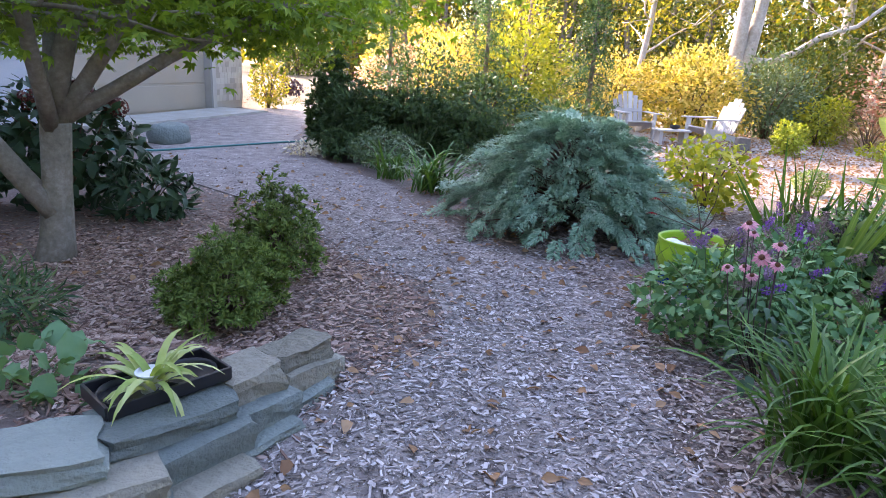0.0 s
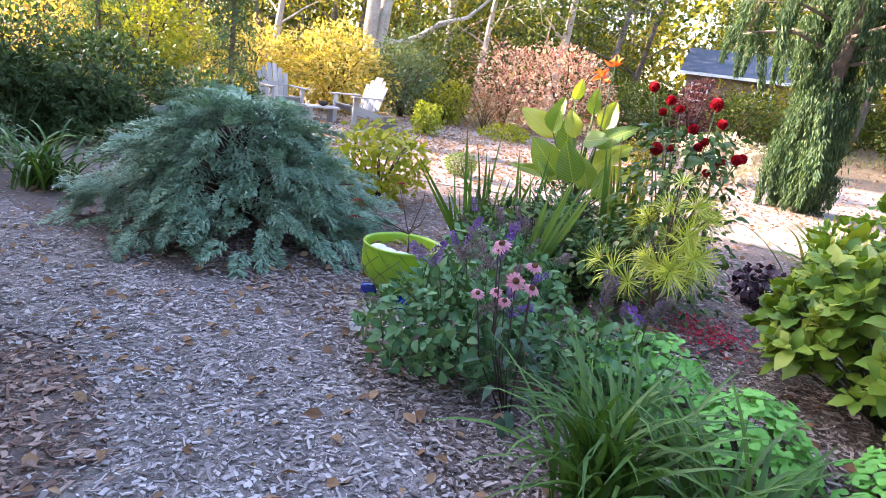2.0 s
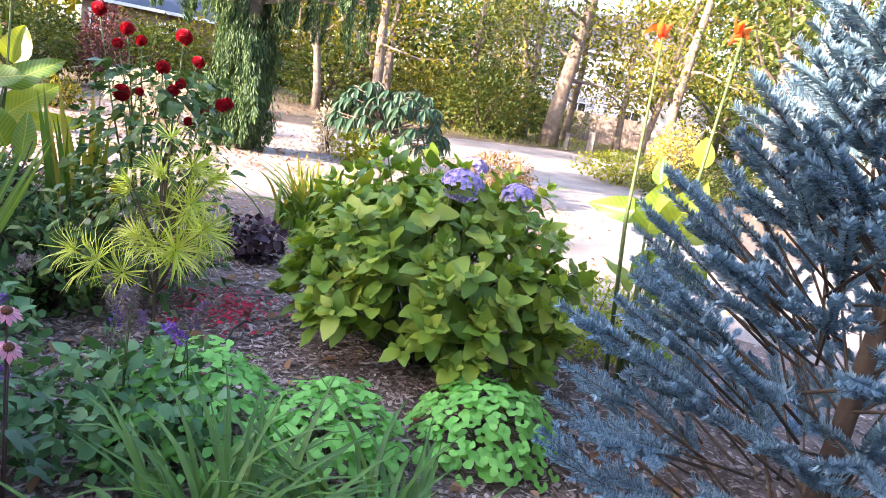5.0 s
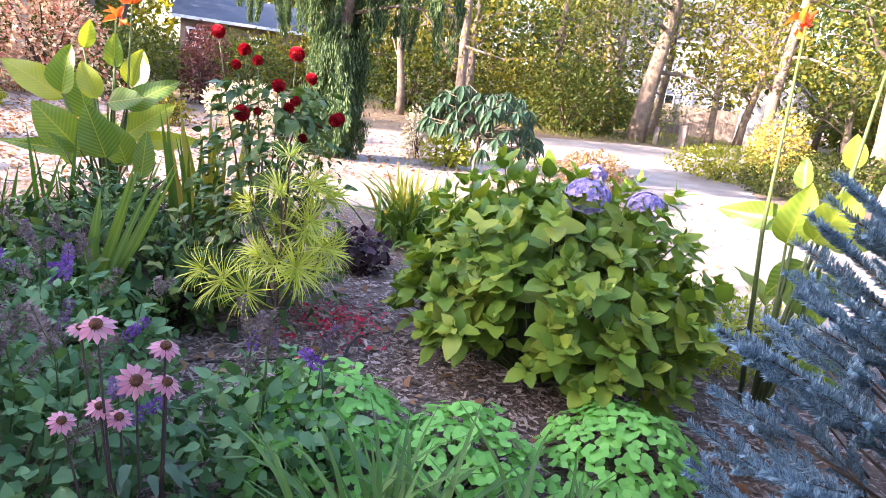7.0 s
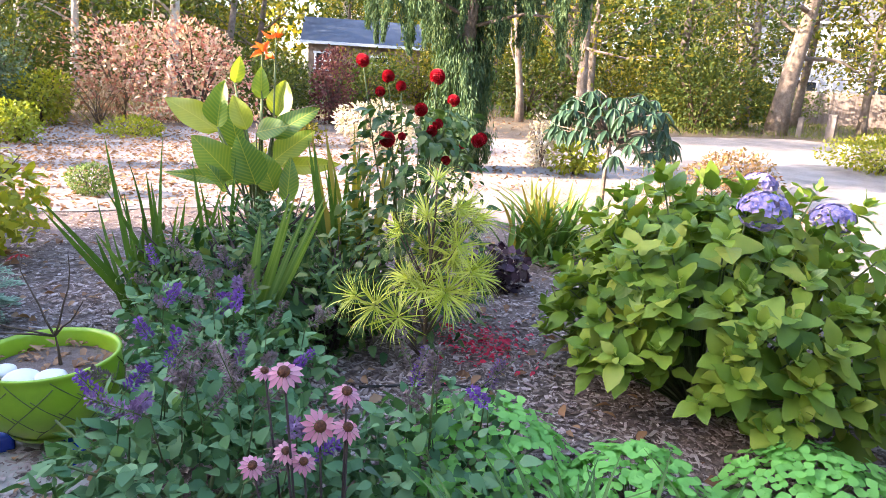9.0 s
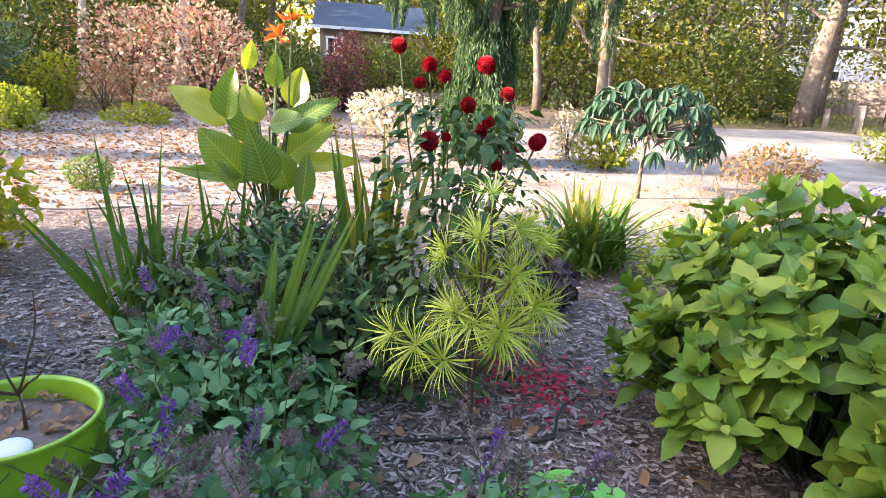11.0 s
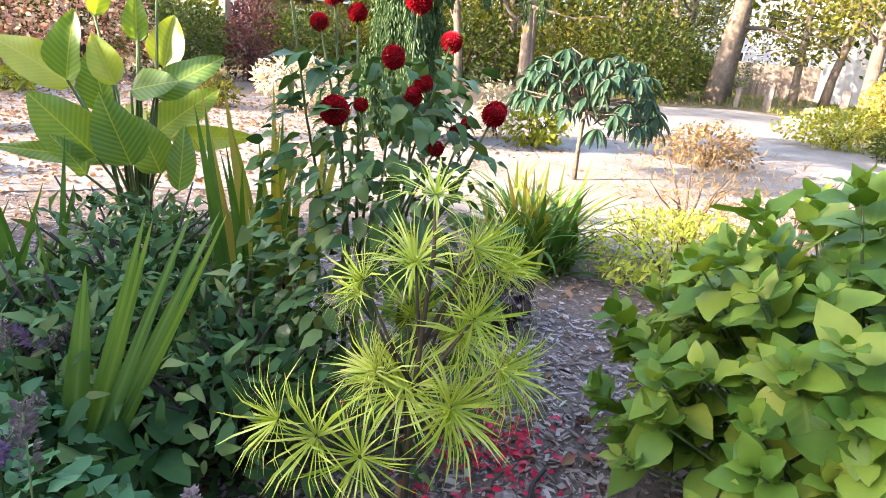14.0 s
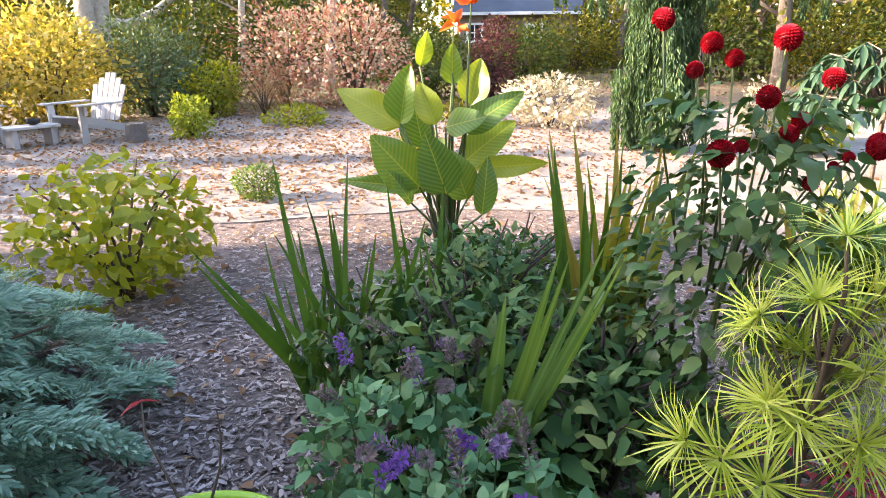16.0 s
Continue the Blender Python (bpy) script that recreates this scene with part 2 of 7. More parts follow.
def frames(d, up, roll=0.0):
    """Rotations whose y axis runs along d and whose z axis leans to up."""
    y = norm(np.asarray(d, float))
    up = np.broadcast_to(np.asarray(up, float), y.shape)
    x = norm(np.cross(y, up) + 1e-6)
    z = np.cross(x, y)
    if np.any(roll):
        r = np.asarray(roll)[:, None]
        x, z = x * np.cos(r) + z * np.sin(r), z * np.cos(r) - x * np.sin(r)
    return np.stack([x, y, z], axis=2)


def scatter(tmpl, pos, rot, scale):
    """Copies of a template joined into one set of points and faces."""
    tv, tf = tmpl
    pos = np.asarray(pos, float)
    scale = np.broadcast_to(np.asarray(scale, float).reshape(-1, 1, 1) if np.ndim(scale) else np.full((len(pos), 1, 1), scale), (len(pos), 1, 1))
    v = np.einsum("nij,kj->nki", rot, tv) * scale + pos[:, None, :]
    f = tf[None] + (np.arange(len(pos)) * len(tv))[:, None, None]
    return v.reshape(-1, 3), f.reshape(-1, tf.shape[1])


def join(sets):
    vs, fs, o = [], [], 0
    for v, f in sets:
        vs.append(v)
        fs.append(f + o)
        o += len(v)
    return np.concatenate(vs), np.concatenate(fs)


def tube(points, radii, sides=6):
    """A tapered tube through points, as points and quads."""
    P = np.asarray(points, float)
    R = np.broadcast_to(np.asarray(radii, float), (len(P),))
    T = norm(np.gradient(P, axis=0))
    ref = np.array([0.31, 0.17, 0.93]) if abs(T[0][2]) < 0.9 else np.array([1.0, 0.2, 0.1])
    X = norm(np.cross(T, ref))
    Y = np.cross(T, X)
    a = np.arange(sides) / sides * 2 * np.pi
    v = P[:, None] + R[:, None, None] * (np.cos(a)[None, :, None] * X[:, None] + np.sin(a)[None, :, None] * Y[:, None])
    f = []
    n = len(P)
    for i in range(n - 1):
        for j in range(sides):
            k = (j + 1) % sides
            f.append((i * sides + j, i * sides + k, (i + 1) * sides + k, (i + 1) * sides + j))
    v = np.concatenate([v.reshape(-1, 3), P[:1], P[-1:]])
    for j in range(sides):
        k = (j + 1) % sides
        f.append((n * sides, k, j, n * sides))
        f.append((n * sides + 1, (n - 1) * sides + j, (n - 1) * sides + k, n * sides + 1))
    return v, np.array(f)


def obj(name, geo, mat, parent=None, label="", smooth=True):
    """Links points and faces as one mesh object, under parent if given."""
    v, f = geo
    me = bpy.data.meshes.new(name)
    f = np.asarray(f)
    tri = (f[:, 3] == f[:, 0]) | (f[:, 3] == f[:, 2]) if f.shape[1] == 4 else np.zeros(len(f), bool)
    if f.shape[1] == 4 and tri.any():
        lens = np.where(tri, 3, 4)
        keep = np.ones((len(f), 4), bool)
        keep[tri, 3] = False
        flat = f[keep].astype(np.int32)
    else:
        lens = np.full(len(f), f.shape[1])
        flat = f.ravel().astype(np.int32)
    v = np.asarray(v, dtype=np.float32)
    me.vertices.add(len(v))
    me.vertices.foreach_set("co", v.ravel())
    me.loops.add(len(flat))
    me.loops.foreach_set("vertex_index", flat)
    me.polygons.add(len(f))
    me.polygons.foreach_set("loop_start", np.concatenate([[0], np.cumsum(lens)[:-1]]).astype(np.int32))
    me.polygons.foreach_set("use_smooth", np.full(len(f), smooth))
    me.update(calc_edges=True)
    me.materials.append(mat)
    ob = new(name, me)
    if parent:
        ob.parent = parent
    if label:
        tagged(ob, label)
    return ob


def thing(name, at, label, category, group="", rz=0.0, kind=""):
    e = new(name)
    e.empty_display_size = 0.1
    e.matrix_world = pose(at[0], at[1], at[2] if len(at) > 2 else 0, 0, 0, rz)
    return tagged(e, label, category, group, kind)


def part(name, bm, mat, parent, label="", smooth=False):
    me = bpy.data.meshes.new(name)
    bm.to_mesh(me)
    bm.free()
    me.materials.append(mat)
    for p in me.polygons:
        p.use_smooth = smooth
    ob = new(name, me)
    ob.parent = parent
    if label:
        tagged(ob, label)
    return ob


def mesh_part(name, me, parent, m, label=""):
    """An object on shared mesh data, under parent at the pose m."""
    ob = new(name, me)
    ob.parent = parent
    ob.matrix_local = m
    if label:
        tagged(ob, label)
    return ob


def box_bm(bm, size, m=Matrix(), bevel=0.0):
    r = bmesh.ops.create_cube(bm, size=1, matrix=m @ Matrix.Diagonal((*size, 1)))
    if bevel:
        es = list({e for v in r["verts"] for e in v.link_edges})
        bmesh.ops.bevel(bm, geom=es, offset=bevel, segments=2, affect="EDGES", profile=0.6)
    return bm


def boxed(size, m=Matrix(), bevel=0.0):
    return box_bm(bmesh.new(), size, m, bevel)


def rand_dirs(n, up_bias=0.0):
    d = rng.normal(size=(n, 3))
    d[:, 2] += up_bias
    return norm(d)


def mats4(R, P, S):
    out = []
    for r, p, s in zip(R, P, np.broadcast_to(S, (len(P),))):
        m = Matrix([[*(r[i] * s), p[i]] for i in range(3)] + [[0, 0, 0, 1]])
        out.append(m)
    return out

# ---- ground ----
def poly_sheet(name, pts, z, mat, label, category, inset=0.0):
    """A flat piece of ground with a soft wavering edge, 3 cm thick at its rim."""
    P = [Vector((x, y, 0)) for x, y in pts]
    out = []
    for i in range(len(P)):
        a, b = P[i], P[(i + 1) % len(P)]
        n = max(1, int((b - a).length / 0.3))
        for k in range(n):
            q = a.lerp(b, k / n)
            w = noise.noise(q * 1.3) * 0.12 + noise.noise(q * 5) * 0.05
            d = (b - a).normalized()
            out.append((q.x - d.y * w, q.y + d.x * w))
    bm = bmesh.new()
    vs = [bm.verts.new((x, y, z)) for x, y in out]
    f = bm.faces.new(vs)
    if f.normal.z < 0:
        f.normal_flip()
    bmesh.ops.extrude_face_region(bm, geom=[f])
    for v in vs:
        v.co.z = z - 0.03
    bmesh.ops.recalc_face_normals(bm, faces=bm.faces[:])
    bmesh.ops.triangulate(bm, faces=[f for f in bm.faces if len(f.verts) > 4])
    me = bpy.data.meshes.new(name)
    bm.to_mesh(me)
    bm.free()
    me.materials.append(mat)
    return tagged(new(name, me), label, category, kind="structure")


def grid_ground():
    """The ground: one sheet to the horizon, fine and uneven near the garden."""
    xs = np.concatenate([[-600, -200, -80, -40, -25], np.linspace(-15, 30, 91), [36, 45, 60, 90, 200, 600]])
    ys = np.concatenate([[-600, -200, -80, -40, -20], np.linspace(-10, 35, 91), [42, 55, 80, 200, 600]])
    V = np.array([(x, y, -0.006 + 0.006 * noise.noise(Vector((x * 0.9, y * 0.9, 3)))) for y in ys for x in xs])
    n = len(xs)
    F = np.array([(j * n + i, j * n + i + 1, (j + 1) * n + i + 1, (j + 1) * n + i) for j in range(len(ys) - 1) for i in range(n - 1)])
    return V, F


m, nt, p = base_mat("garden_and_forest_soil")
M["soil"] = m
_mulch = ramp(nt, [(0.055, 0.038, 0.032), (0.18, 0.132, 0.113), (0.36, 0.29, 0.26)], mathn(nt, "MULTIPLY", noise_out(nt, 30, 6, 0.7), 1.0))
_forest = ramp(nt, [(0.07, 0.05, 0.03), (0.15, 0.105, 0.06), (0.22, 0.18, 0.09)], noise_out(nt, 1.5, 8, 0.7))
_len = nt.nodes.new("ShaderNodeVectorMath")
_len.operation = "DISTANCE"
_tc = nt.nodes.new("ShaderNodeTexCoord")
nt.links.new(_tc.outputs["Object"], _len.inputs[0])
_len.inputs[1].default_value = (2, 4, 0)
_mr = nt.nodes.new("ShaderNodeMapRange")
_mr.inputs[1].default_value, _mr.inputs[2].default_value = 7, 16
nt.links.new(_len.outputs["Value"], _mr.inputs[0])
nt.links.new(mixc(nt, _mr.outputs[0], _mulch, _forest), p.inputs["Base Color"])
p.inputs["Roughness"].default_value = 0.95
bump(nt, p, noise_out(nt, 45, 6, 0.7), 0.8, 0.03)
ground = obj("ground", grid_ground(), M["soil"])
tagged(ground, "brown bark mulch and leaf-strewn forest floor", "ground", kind="structure")

PATH_R = [(1.4, -4), (1.25, -1), (1.05, 0.6), (0.95, 1.6), (0.8, 2.5), (0.72, 3.1), (0.3, 3.65), (-0.3, 4.15), (-0.9, 4.8), (-1.8, 6.0), (-3.0, 7.0), (-4.3, 8.8), (-5.2, 11), (-5.6, 15), (-7.0, 21)]
PATH_L = [(-9.4, 21), (-8.0, 16.5), (-7.7, 14.6), (-7.7, 8.2), (-5.4, 6.6), (-4.1, 5.55), (-2.8, 4.6), (-1.65, 3.9), (-1.1, 3.35), (-0.42, 3.0), (-0.16, 2.54), (-0.12, 2.16), (-0.3, 1.8), (-0.48, 1.3), (-0.5, 0.6), (-0.6, -1), (-0.7, -4)]
PATH_POLY = PATH_R + PATH_L
poly_sheet("path", PATH_POLY, 0.005, M["path"], "wide garden path of weathered grey wood chips", "path")
DRIVE = [(0.3, 8.4), (2.3, 7.3), (3.9, 6.6), (4.8, 5.8), (5.3, 4.9), (5.4, 4.1), (5.4, 3.3), (5.2, 2.2), (5.0, 0.8), (5.2, -2.5), (9, -3), (9.4, 0.2), (12, 1.6), (17, 2.4), (23, 3.2), (24.5, 6), (20, 8.2), (13.5, 9.2), (11.5, 10.8), (8.6, 11.6), (7.2, 14.2), (4.6, 15.8), (2.2, 16.6), (-1, 16.2), (-1.6, 12)]
poly_sheet("driveway", DRIVE, 0.006, M["gravel"], "pale sandy gravel drive, sunlit with long shadows", "driveway")


def inside(pts, x, y):
    c = np.zeros(x.shape, bool)
    for i in range(len(pts)):
        x1, y1 = pts[i]
        x2, y2 = pts[i - 1]
        c ^= ((y1 > y) != (y2 > y)) & (x < (x2 - x1) * (y - y1) / (y2 - y1 + 1e-12) + x1)
    return c


def chip_t(l, w, h):
    """A split wood chip: a wedge-shaped sliver with skewed ends."""
    v = np.array([(-w, -l, 0), (w * 0.8, -l * 0.8, 0), (w, l, 0), (-w * 0.6, l * 0.75, 0), (-w * 0.8, -l * 0.9, h), (w * 0.7, -l * 0.7, h * 0.8), (w * 0.8, l * 0.9, h * 0.6), (-w * 0.5, l * 0.7, h)])
    return v, np.array([(4, 5, 6, 7), (1, 2, 6, 5), (3, 0, 4, 7)])


def bank(x, y):
    """How high the mulch is banked behind the stone edging."""
    edge = np.interp(y, [-0.6, 0.3, 0.6, 1.0, 1.6, 2.2], [-2.2, -1.25, -0.9, -0.72, -0.66, -0.7])
    d = edge - x
    return np.where(d > 0, 0.2 * np.clip(1 - np.maximum(0, d - 0.5) / 0.9, 0, 1) * np.clip((1.75 - y) / 0.35, 0, 1), 0.0)


def lay_chips(name, n, region, size, mat, label, near=(0.6, 2.2), spread=2.6, zbase=0.004):
    """Loose chips strewn over a region, densest along the near stretch of the walk."""
    x = rng.normal(near[0], spread, n * 2)
    y = rng.normal(near[1], spread * 1.15, n * 2)
    ok = region(x + rng.normal(0, 0.09, n * 2), y + rng.normal(0, 0.09, n * 2))
    x, y = x[ok][:n], y[ok][:n]
    k = len(x)
    yaw = rng.uniform(0, 2 * np.pi, k)
    d = np.stack([np.cos(yaw), np.sin(yaw), rng.normal(0, 0.16, k)], 1)
    up = np.stack([rng.normal(0, 0.22, k), rng.normal(0, 0.22, k), np.ones(k)], 1)
    R = frames(d, up)
    sets = []
    for j in range(4):
        s = slice(j, None, 4)
        t = chip_t(*[(0.95, 0.26, 0.1), (0.65, 0.34, 0.12), (1.2, 0.18, 0.09), (0.55, 0.42, 0.1)][j])
        z = zbase + rng.uniform(-0.002, 0.012, len(x[s])) + bank(x[s], y[s])
        sets.append(scatter(t, np.stack([x[s], y[s], z], 1), R[s], size * np.minimum(rng.lognormal(-0.05, 0.55, len(x[s])), 2.3)))
    return tagged(obj(name, join(sets), mat, smooth=False), label, "wood chips", kind="stuff")


lay_chips("path_chips", 115000, lambda x, y: inside(PATH_POLY, x, y) & (y > -1.2), 0.0125, M["chip"], "weathered grey wood chips covering the path", (0.0, 2.6), 2.2)
lay_chips("mulch_chips", 90000, lambda x, y: ~inside(PATH_POLY, x, y) & ~inside(DRIVE, x, y) & (y > -0.5) & (x > 0.2), 0.0145, M["mulchchip"], "reddish-brown shredded bark mulch in the beds", (1.4, 2.8), 2.0, 0.0)


lay_chips("bed_chips", 42000, lambda x, y: ~inside(PATH_POLY, x, y) & (x < 0.3), 0.0165, M["redmulch"], "reddish-brown bark mulch under the maple", (-1.7, 2.3), 1.0, 0.0)


def fallen(name, n, region, size, mat, label, c, spread, cat="fallen leaves"):
    x, y = rng.normal(c[0], spread, n * 2), rng.normal(c[1], spread, n * 2)
    ok = region(x, y)
    x, y = x[ok][:n], y[ok][:n]
    k = len(x)
    yaw = rng.uniform(0, 6.28, k)
    R = frames(np.stack([np.cos(yaw), np.sin(yaw), rng.normal(0, 0.25, k)], 1), np.stack([rng.normal(0, 0.5, k), rng.normal(0, 0.5, k), np.ones(k)], 1))
    return tagged(obj(name, scatter(leaf_t(1, 0.6, 3, 0.2, 0.25), np.stack([x, y, rng.uniform(0.018, 0.03, k)], 1), R, size * rng.uniform(0.6, 1.4, k)), mat), label, cat, kind="stuff")


fallen("fallen_leaves", 2300, lambda x, y: y > 0, 0.055, M["dryleaf"], "curled brown fallen leaves over path and beds", (1.6, 4.2), 3.0)
fallen("gravel_litter", 11000, lambda x, y: inside(DRIVE, x, y) & (y > 6.3 - 0.1 * x) & (x < 13), 0.055, M["dryleaf"], "brown leaf litter strewn over the gravel", (4.0, 10.5), 3.6)

# ---- garage house ----
M["siding"] = solid_mat("weathered_grey_cedar_shingles", [(0.24, 0.22, 0.19), (0.34, 0.31, 0.27), (0.44, 0.41, 0.36)], 3, 0.85, 0, 0.4, 40, 0.01, objrand=True)
M["sidewall"] = solid_mat("pale_grey_clapboard_paint", [(0.33, 0.34, 0.36), (0.4, 0.41, 0.43)], 2, 0.7, 0, 0.2, 60, 0.004)
M["door"] = solid_mat("tan_garage_door_paint", [(0.27, 0.23, 0.18), (0.31, 0.265, 0.21)], 1.5, 0.6, 0, 0.15, 60, 0.003)
M["trim"] = solid_mat("grey_trim_paint", [(0.3, 0.29, 0.27), (0.38, 0.37, 0.34)], 3, 0.6, 0, 0.2, 60, 0.003)
M["roof"] = solid_mat("grey_asphalt_shingles", [(0.06, 0.06, 0.065), (0.11, 0.11, 0.12)], 6, 0.95, 0, 0.5, 60, 0.01)
M["concrete"] = solid_mat("weathered_concrete", [(0.27, 0.25, 0.21), (0.36, 0.34, 0.3), (0.44, 0.42, 0.38)], 2, 0.9, 0, 0.4, 50, 0.01)
M["dark"] = solid_mat("dark_glass", [(0.02, 0.025, 0.03), (0.03, 0.035, 0.04)], 2, 0.1, 0, 0.0)


def prism(pts, z0, z1):
    bm = bmesh.new()
    lo = [bm.verts.new((x, y, z0)) for x, y in pts]
    hi = [bm.verts.new((x, y, z1)) for x, y in pts]
    bm.faces.new(lo[::-1])
    bm.faces.new(hi)
    for i in range(len(pts)):
        j = (i + 1) % len(pts)
        bm.faces.new((lo[i], lo[j], hi[j], hi[i]))
    return bm


HX = -8.2
house = thing("garage_house", (HX, 6.4), "pale shingled house with a tan double garage door", "house")
# gable-ended block with a door opening cut into the wall that faces the path
def wall_piece(name, y0, y1, z0, z1, mat, thick=0.25, x=0.0):
    return part(name, boxed((thick, y1 - y0, z1 - z0), pose(x - thick / 2, (y0 + y1) / 2 - 7, (z0 + z1) / 2)), mat, house)


wall_piece("wall", -4, 8.6, 0, 5.9, M["sidewall"])
wall_piece("wall", 13.05, 14.3, 0, 5.9, M["siding"])
wall_piece("wall", 8.6, 13.05, 2.2, 5.9, M["siding"])
part("wall", boxed((11, 0.25, 5.9), pose(-5.75, 14.175 - 7, 2.95)), M["siding"], house)
part("wall", boxed((11, 0.25, 5.9), pose(-5.75, -3.875 - 7, 2.95)), M["siding"], house)
part("wall", boxed((0.25, 17.8, 5.9), pose(-11.1, 5.15 - 7, 2.95)), M["siding"], house)
gd = part("garage_door", boxed((0.06, 4.45, 2.2), pose(-0.2, 10.825 - 7, 1.1)), M["door"], house, "tan flush garage door, closed")
for k in range(4):
    part("panel", boxed((0.02, 4.4, 0.5), pose(-0.165, 10.825 - 7, 0.3 + k * 0.545), 0.008), M["door"], gd)
for y in (8.55, 13.1):
    part("door_trim", boxed((0.05, 0.14, 2.3), pose(0.028, y - 7, 1.15)), M["trim"], house)
part("door_trim", boxed((0.05, 4.7, 0.16), pose(0.028, 10.825 - 7, 2.33)), M["trim"], house)
# unseen roof, its height and reach set so its shadow covers the near beds
bm = bmesh.new()
rv = [(0.5, -11.5, 5.65), (0.5, 7.5, 5.65), (-5.6, 7.5, 8.2), (-5.6, -11.5, 8.2), (-11.7, -11.5, 5.65), (-11.7, 7.5, 5.65)]
top = [bm.verts.new((x, y, z + 0.22)) for x, y, z in rv]
bot = [bm.verts.new((x, y, z)) for x, y, z in rv]
for a, b, c, d in ((0, 1, 2, 3), (3, 2, 5, 4)):
    bm.faces.new((top[a], top[b], top[c], top[d]))
    bm.faces.new((bot[d], bot[c], bot[b], bot[a]))
for a, b in ((0, 1), (1, 2), (2, 5), (5, 4), (4, 3), (3, 0)):
    bm.faces.new((bot[a], bot[b], top[b], top[a]))
bmesh.ops.recalc_face_normals(bm, faces=bm.faces[:])
part("roof", bm, M["roof"], house)
for sgn, y in ((1, 14.3 - 7), (-1, -4 - 7)):
    bm = bmesh.new()
    vs = [bm.verts.new(q) for q in ((0, y, 5.88), (-11.2, y, 5.88), (-5.6, y, 8.15))]
    vs2 = [bm.verts.new((v.co.x, y - sgn * 0.2, v.co.z)) for v in vs]
    bm.faces.new(vs)
    bm.faces.new(vs2[::-1])
    for i in range(3):
        bm.faces.new((vs[i], vs[(i + 1) % 3], vs2[(i + 1) % 3], vs2[i]))
    bmesh.ops.recalc_face_normals(bm, faces=bm.faces[:])
    part("gable", bm, M["siding"], house)
# clapboards and shingle courses on the wall that faces the path
cl = boxed((0.02, 12.45, 0.125), pose(0, 0, 0, 0, 5, 0), 0.004)
me_clap = bpy.data.meshes.new("clapboard")
cl.to_mesh(me_clap)
me_clap.materials.append(M["sidewall"])
cl.free()
for k in range(26):
    mesh_part("clapboard", me_clap, house, pose(0.012, 2.25 - 7, 0.3 + k * 0.125))
for row in range(20):
    y = 13.2
    while y < 14.28:
        w = min(rng.uniform(0.1, 0.2), 14.3 - y)
        part("shingle", boxed((0.018, w - 0.006, 0.14), pose(0.012, y + w / 2 - 7, 0.25 + row * 0.125, 0, 4, 0)), M["siding"], house)
        y += w
win = part("window", boxed((0.08, 1.2, 0.9), pose(0.0, 7.6 - 7, 1.65)), M["dark"], house, "dark window with a white frame")
for dy, dz, sy, sz in ((0, 0.48, 1.36, 0.08), (0, -0.48, 1.36, 0.08), (0.64, 0, 0.08, 0.9), (-0.64, 0, 0.08, 0.9), (0, 0, 0.05, 0.9)):
    part("frame", boxed((0.06, sy, sz), pose(0.05, 0.6 + dy, 1.65 + dz)), M["trim"], win)
bm = prism([(-8.2, 7.9), (-7.2, 7.9), (-7.0, 12.8), (-8.2, 12.8)], -0.05, 0.045)
apron = part("pavement", bm, M["concrete"], None)
tagged(apron, "weathered concrete apron before the garage door", "pavement", kind="structure")

# ---- trees ----
def wander(start, direction, length, n=8, wob=0.12, lift=0.0):
    P = [np.array(start, float)]
    d = norm(np.array(direction, float))
    for i in range(n):
        d = norm(d + rng.normal(0, wob, 3) + np.array([0, 0, lift]))
        P.append(P[-1] + d * length / n)
    return np.array(P)


def leaf_cloud(centers, radius, n, tmpl, size, flat=0.6, up=0.5, droop=0.0):
    """n leaves in uneven clumps round the centers."""
    c = centers[rng.integers(0, len(centers), n)]
    off = rng.normal(0, 1, (n, 3)) * radius * np.array([1, 1, flat])
    d = rand_dirs(n)
    d[:, 2] -= droop
    R = frames(d, norm(np.stack([rng.normal(0, 0.6, n), rng.normal(0, 0.6, n), np.full(n, up) + 0.3], 1)))
    return scatter(tmpl, c + off, R, size * rng.uniform(0.6, 1.4, n))


def tree(name, at, h, r, mat, bark, label, leaves=2600, leaf=0.14, crown=(0.3, 1.0), spread=2.6, lean=(0, 0), limbs=11, clump=0.55, cat="tree", group="woodland trees"):
    t = thing(name, at, label, cat, group)
    P = wander((0, 0, -0.05), (lean[0], lean[1], 1), h, 10, 0.05)
    rad = np.interp(np.arange(11), [0, 1, 10], [r * 1.35, r, r * 0.22])
    sets, tips = [tube(P, rad, 9)], []
    for i in range(limbs):
        u = crown[0] + (0.97 - crown[0]) * (i + rng.uniform(0, 1)) / limbs
        k = u * 10
        b = P[int(k)] + (P[min(int(k) + 1, 10)] - P[int(k)]) * (k % 1)
        a = rng.uniform(0, 6.28)
        L = spread * rng.uniform(0.6, 1.15) * (1.15 - 0.6 * u)
        Q = wander(b, (math.cos(a), math.sin(a), rng.uniform(0.15, 0.8)), L, 5, 0.22, 0.03)
        sets.append(tube(Q, np.linspace(r * 0.34 * (1.2 - u), 0.012, 6), 5))
        tips += list(Q[2:])
        for _ in range(2):
            S = wander(Q[rng.integers(2, 5)], (math.cos(a + rng.normal(0, 1)), math.sin(a + rng.normal(0, 1)), 0.2), L * 0.5, 3, 0.25)
            sets.append(tube(S, np.linspace(0.02, 0.006, 4), 4))
            tips += list(S[1:])
    obj("trunk", join(sets), bark, t)
    obj("crown", leaf_cloud(np.array(tips), clump, leaves, diamond_t(1, 0.62), leaf), mat, t)
    return t


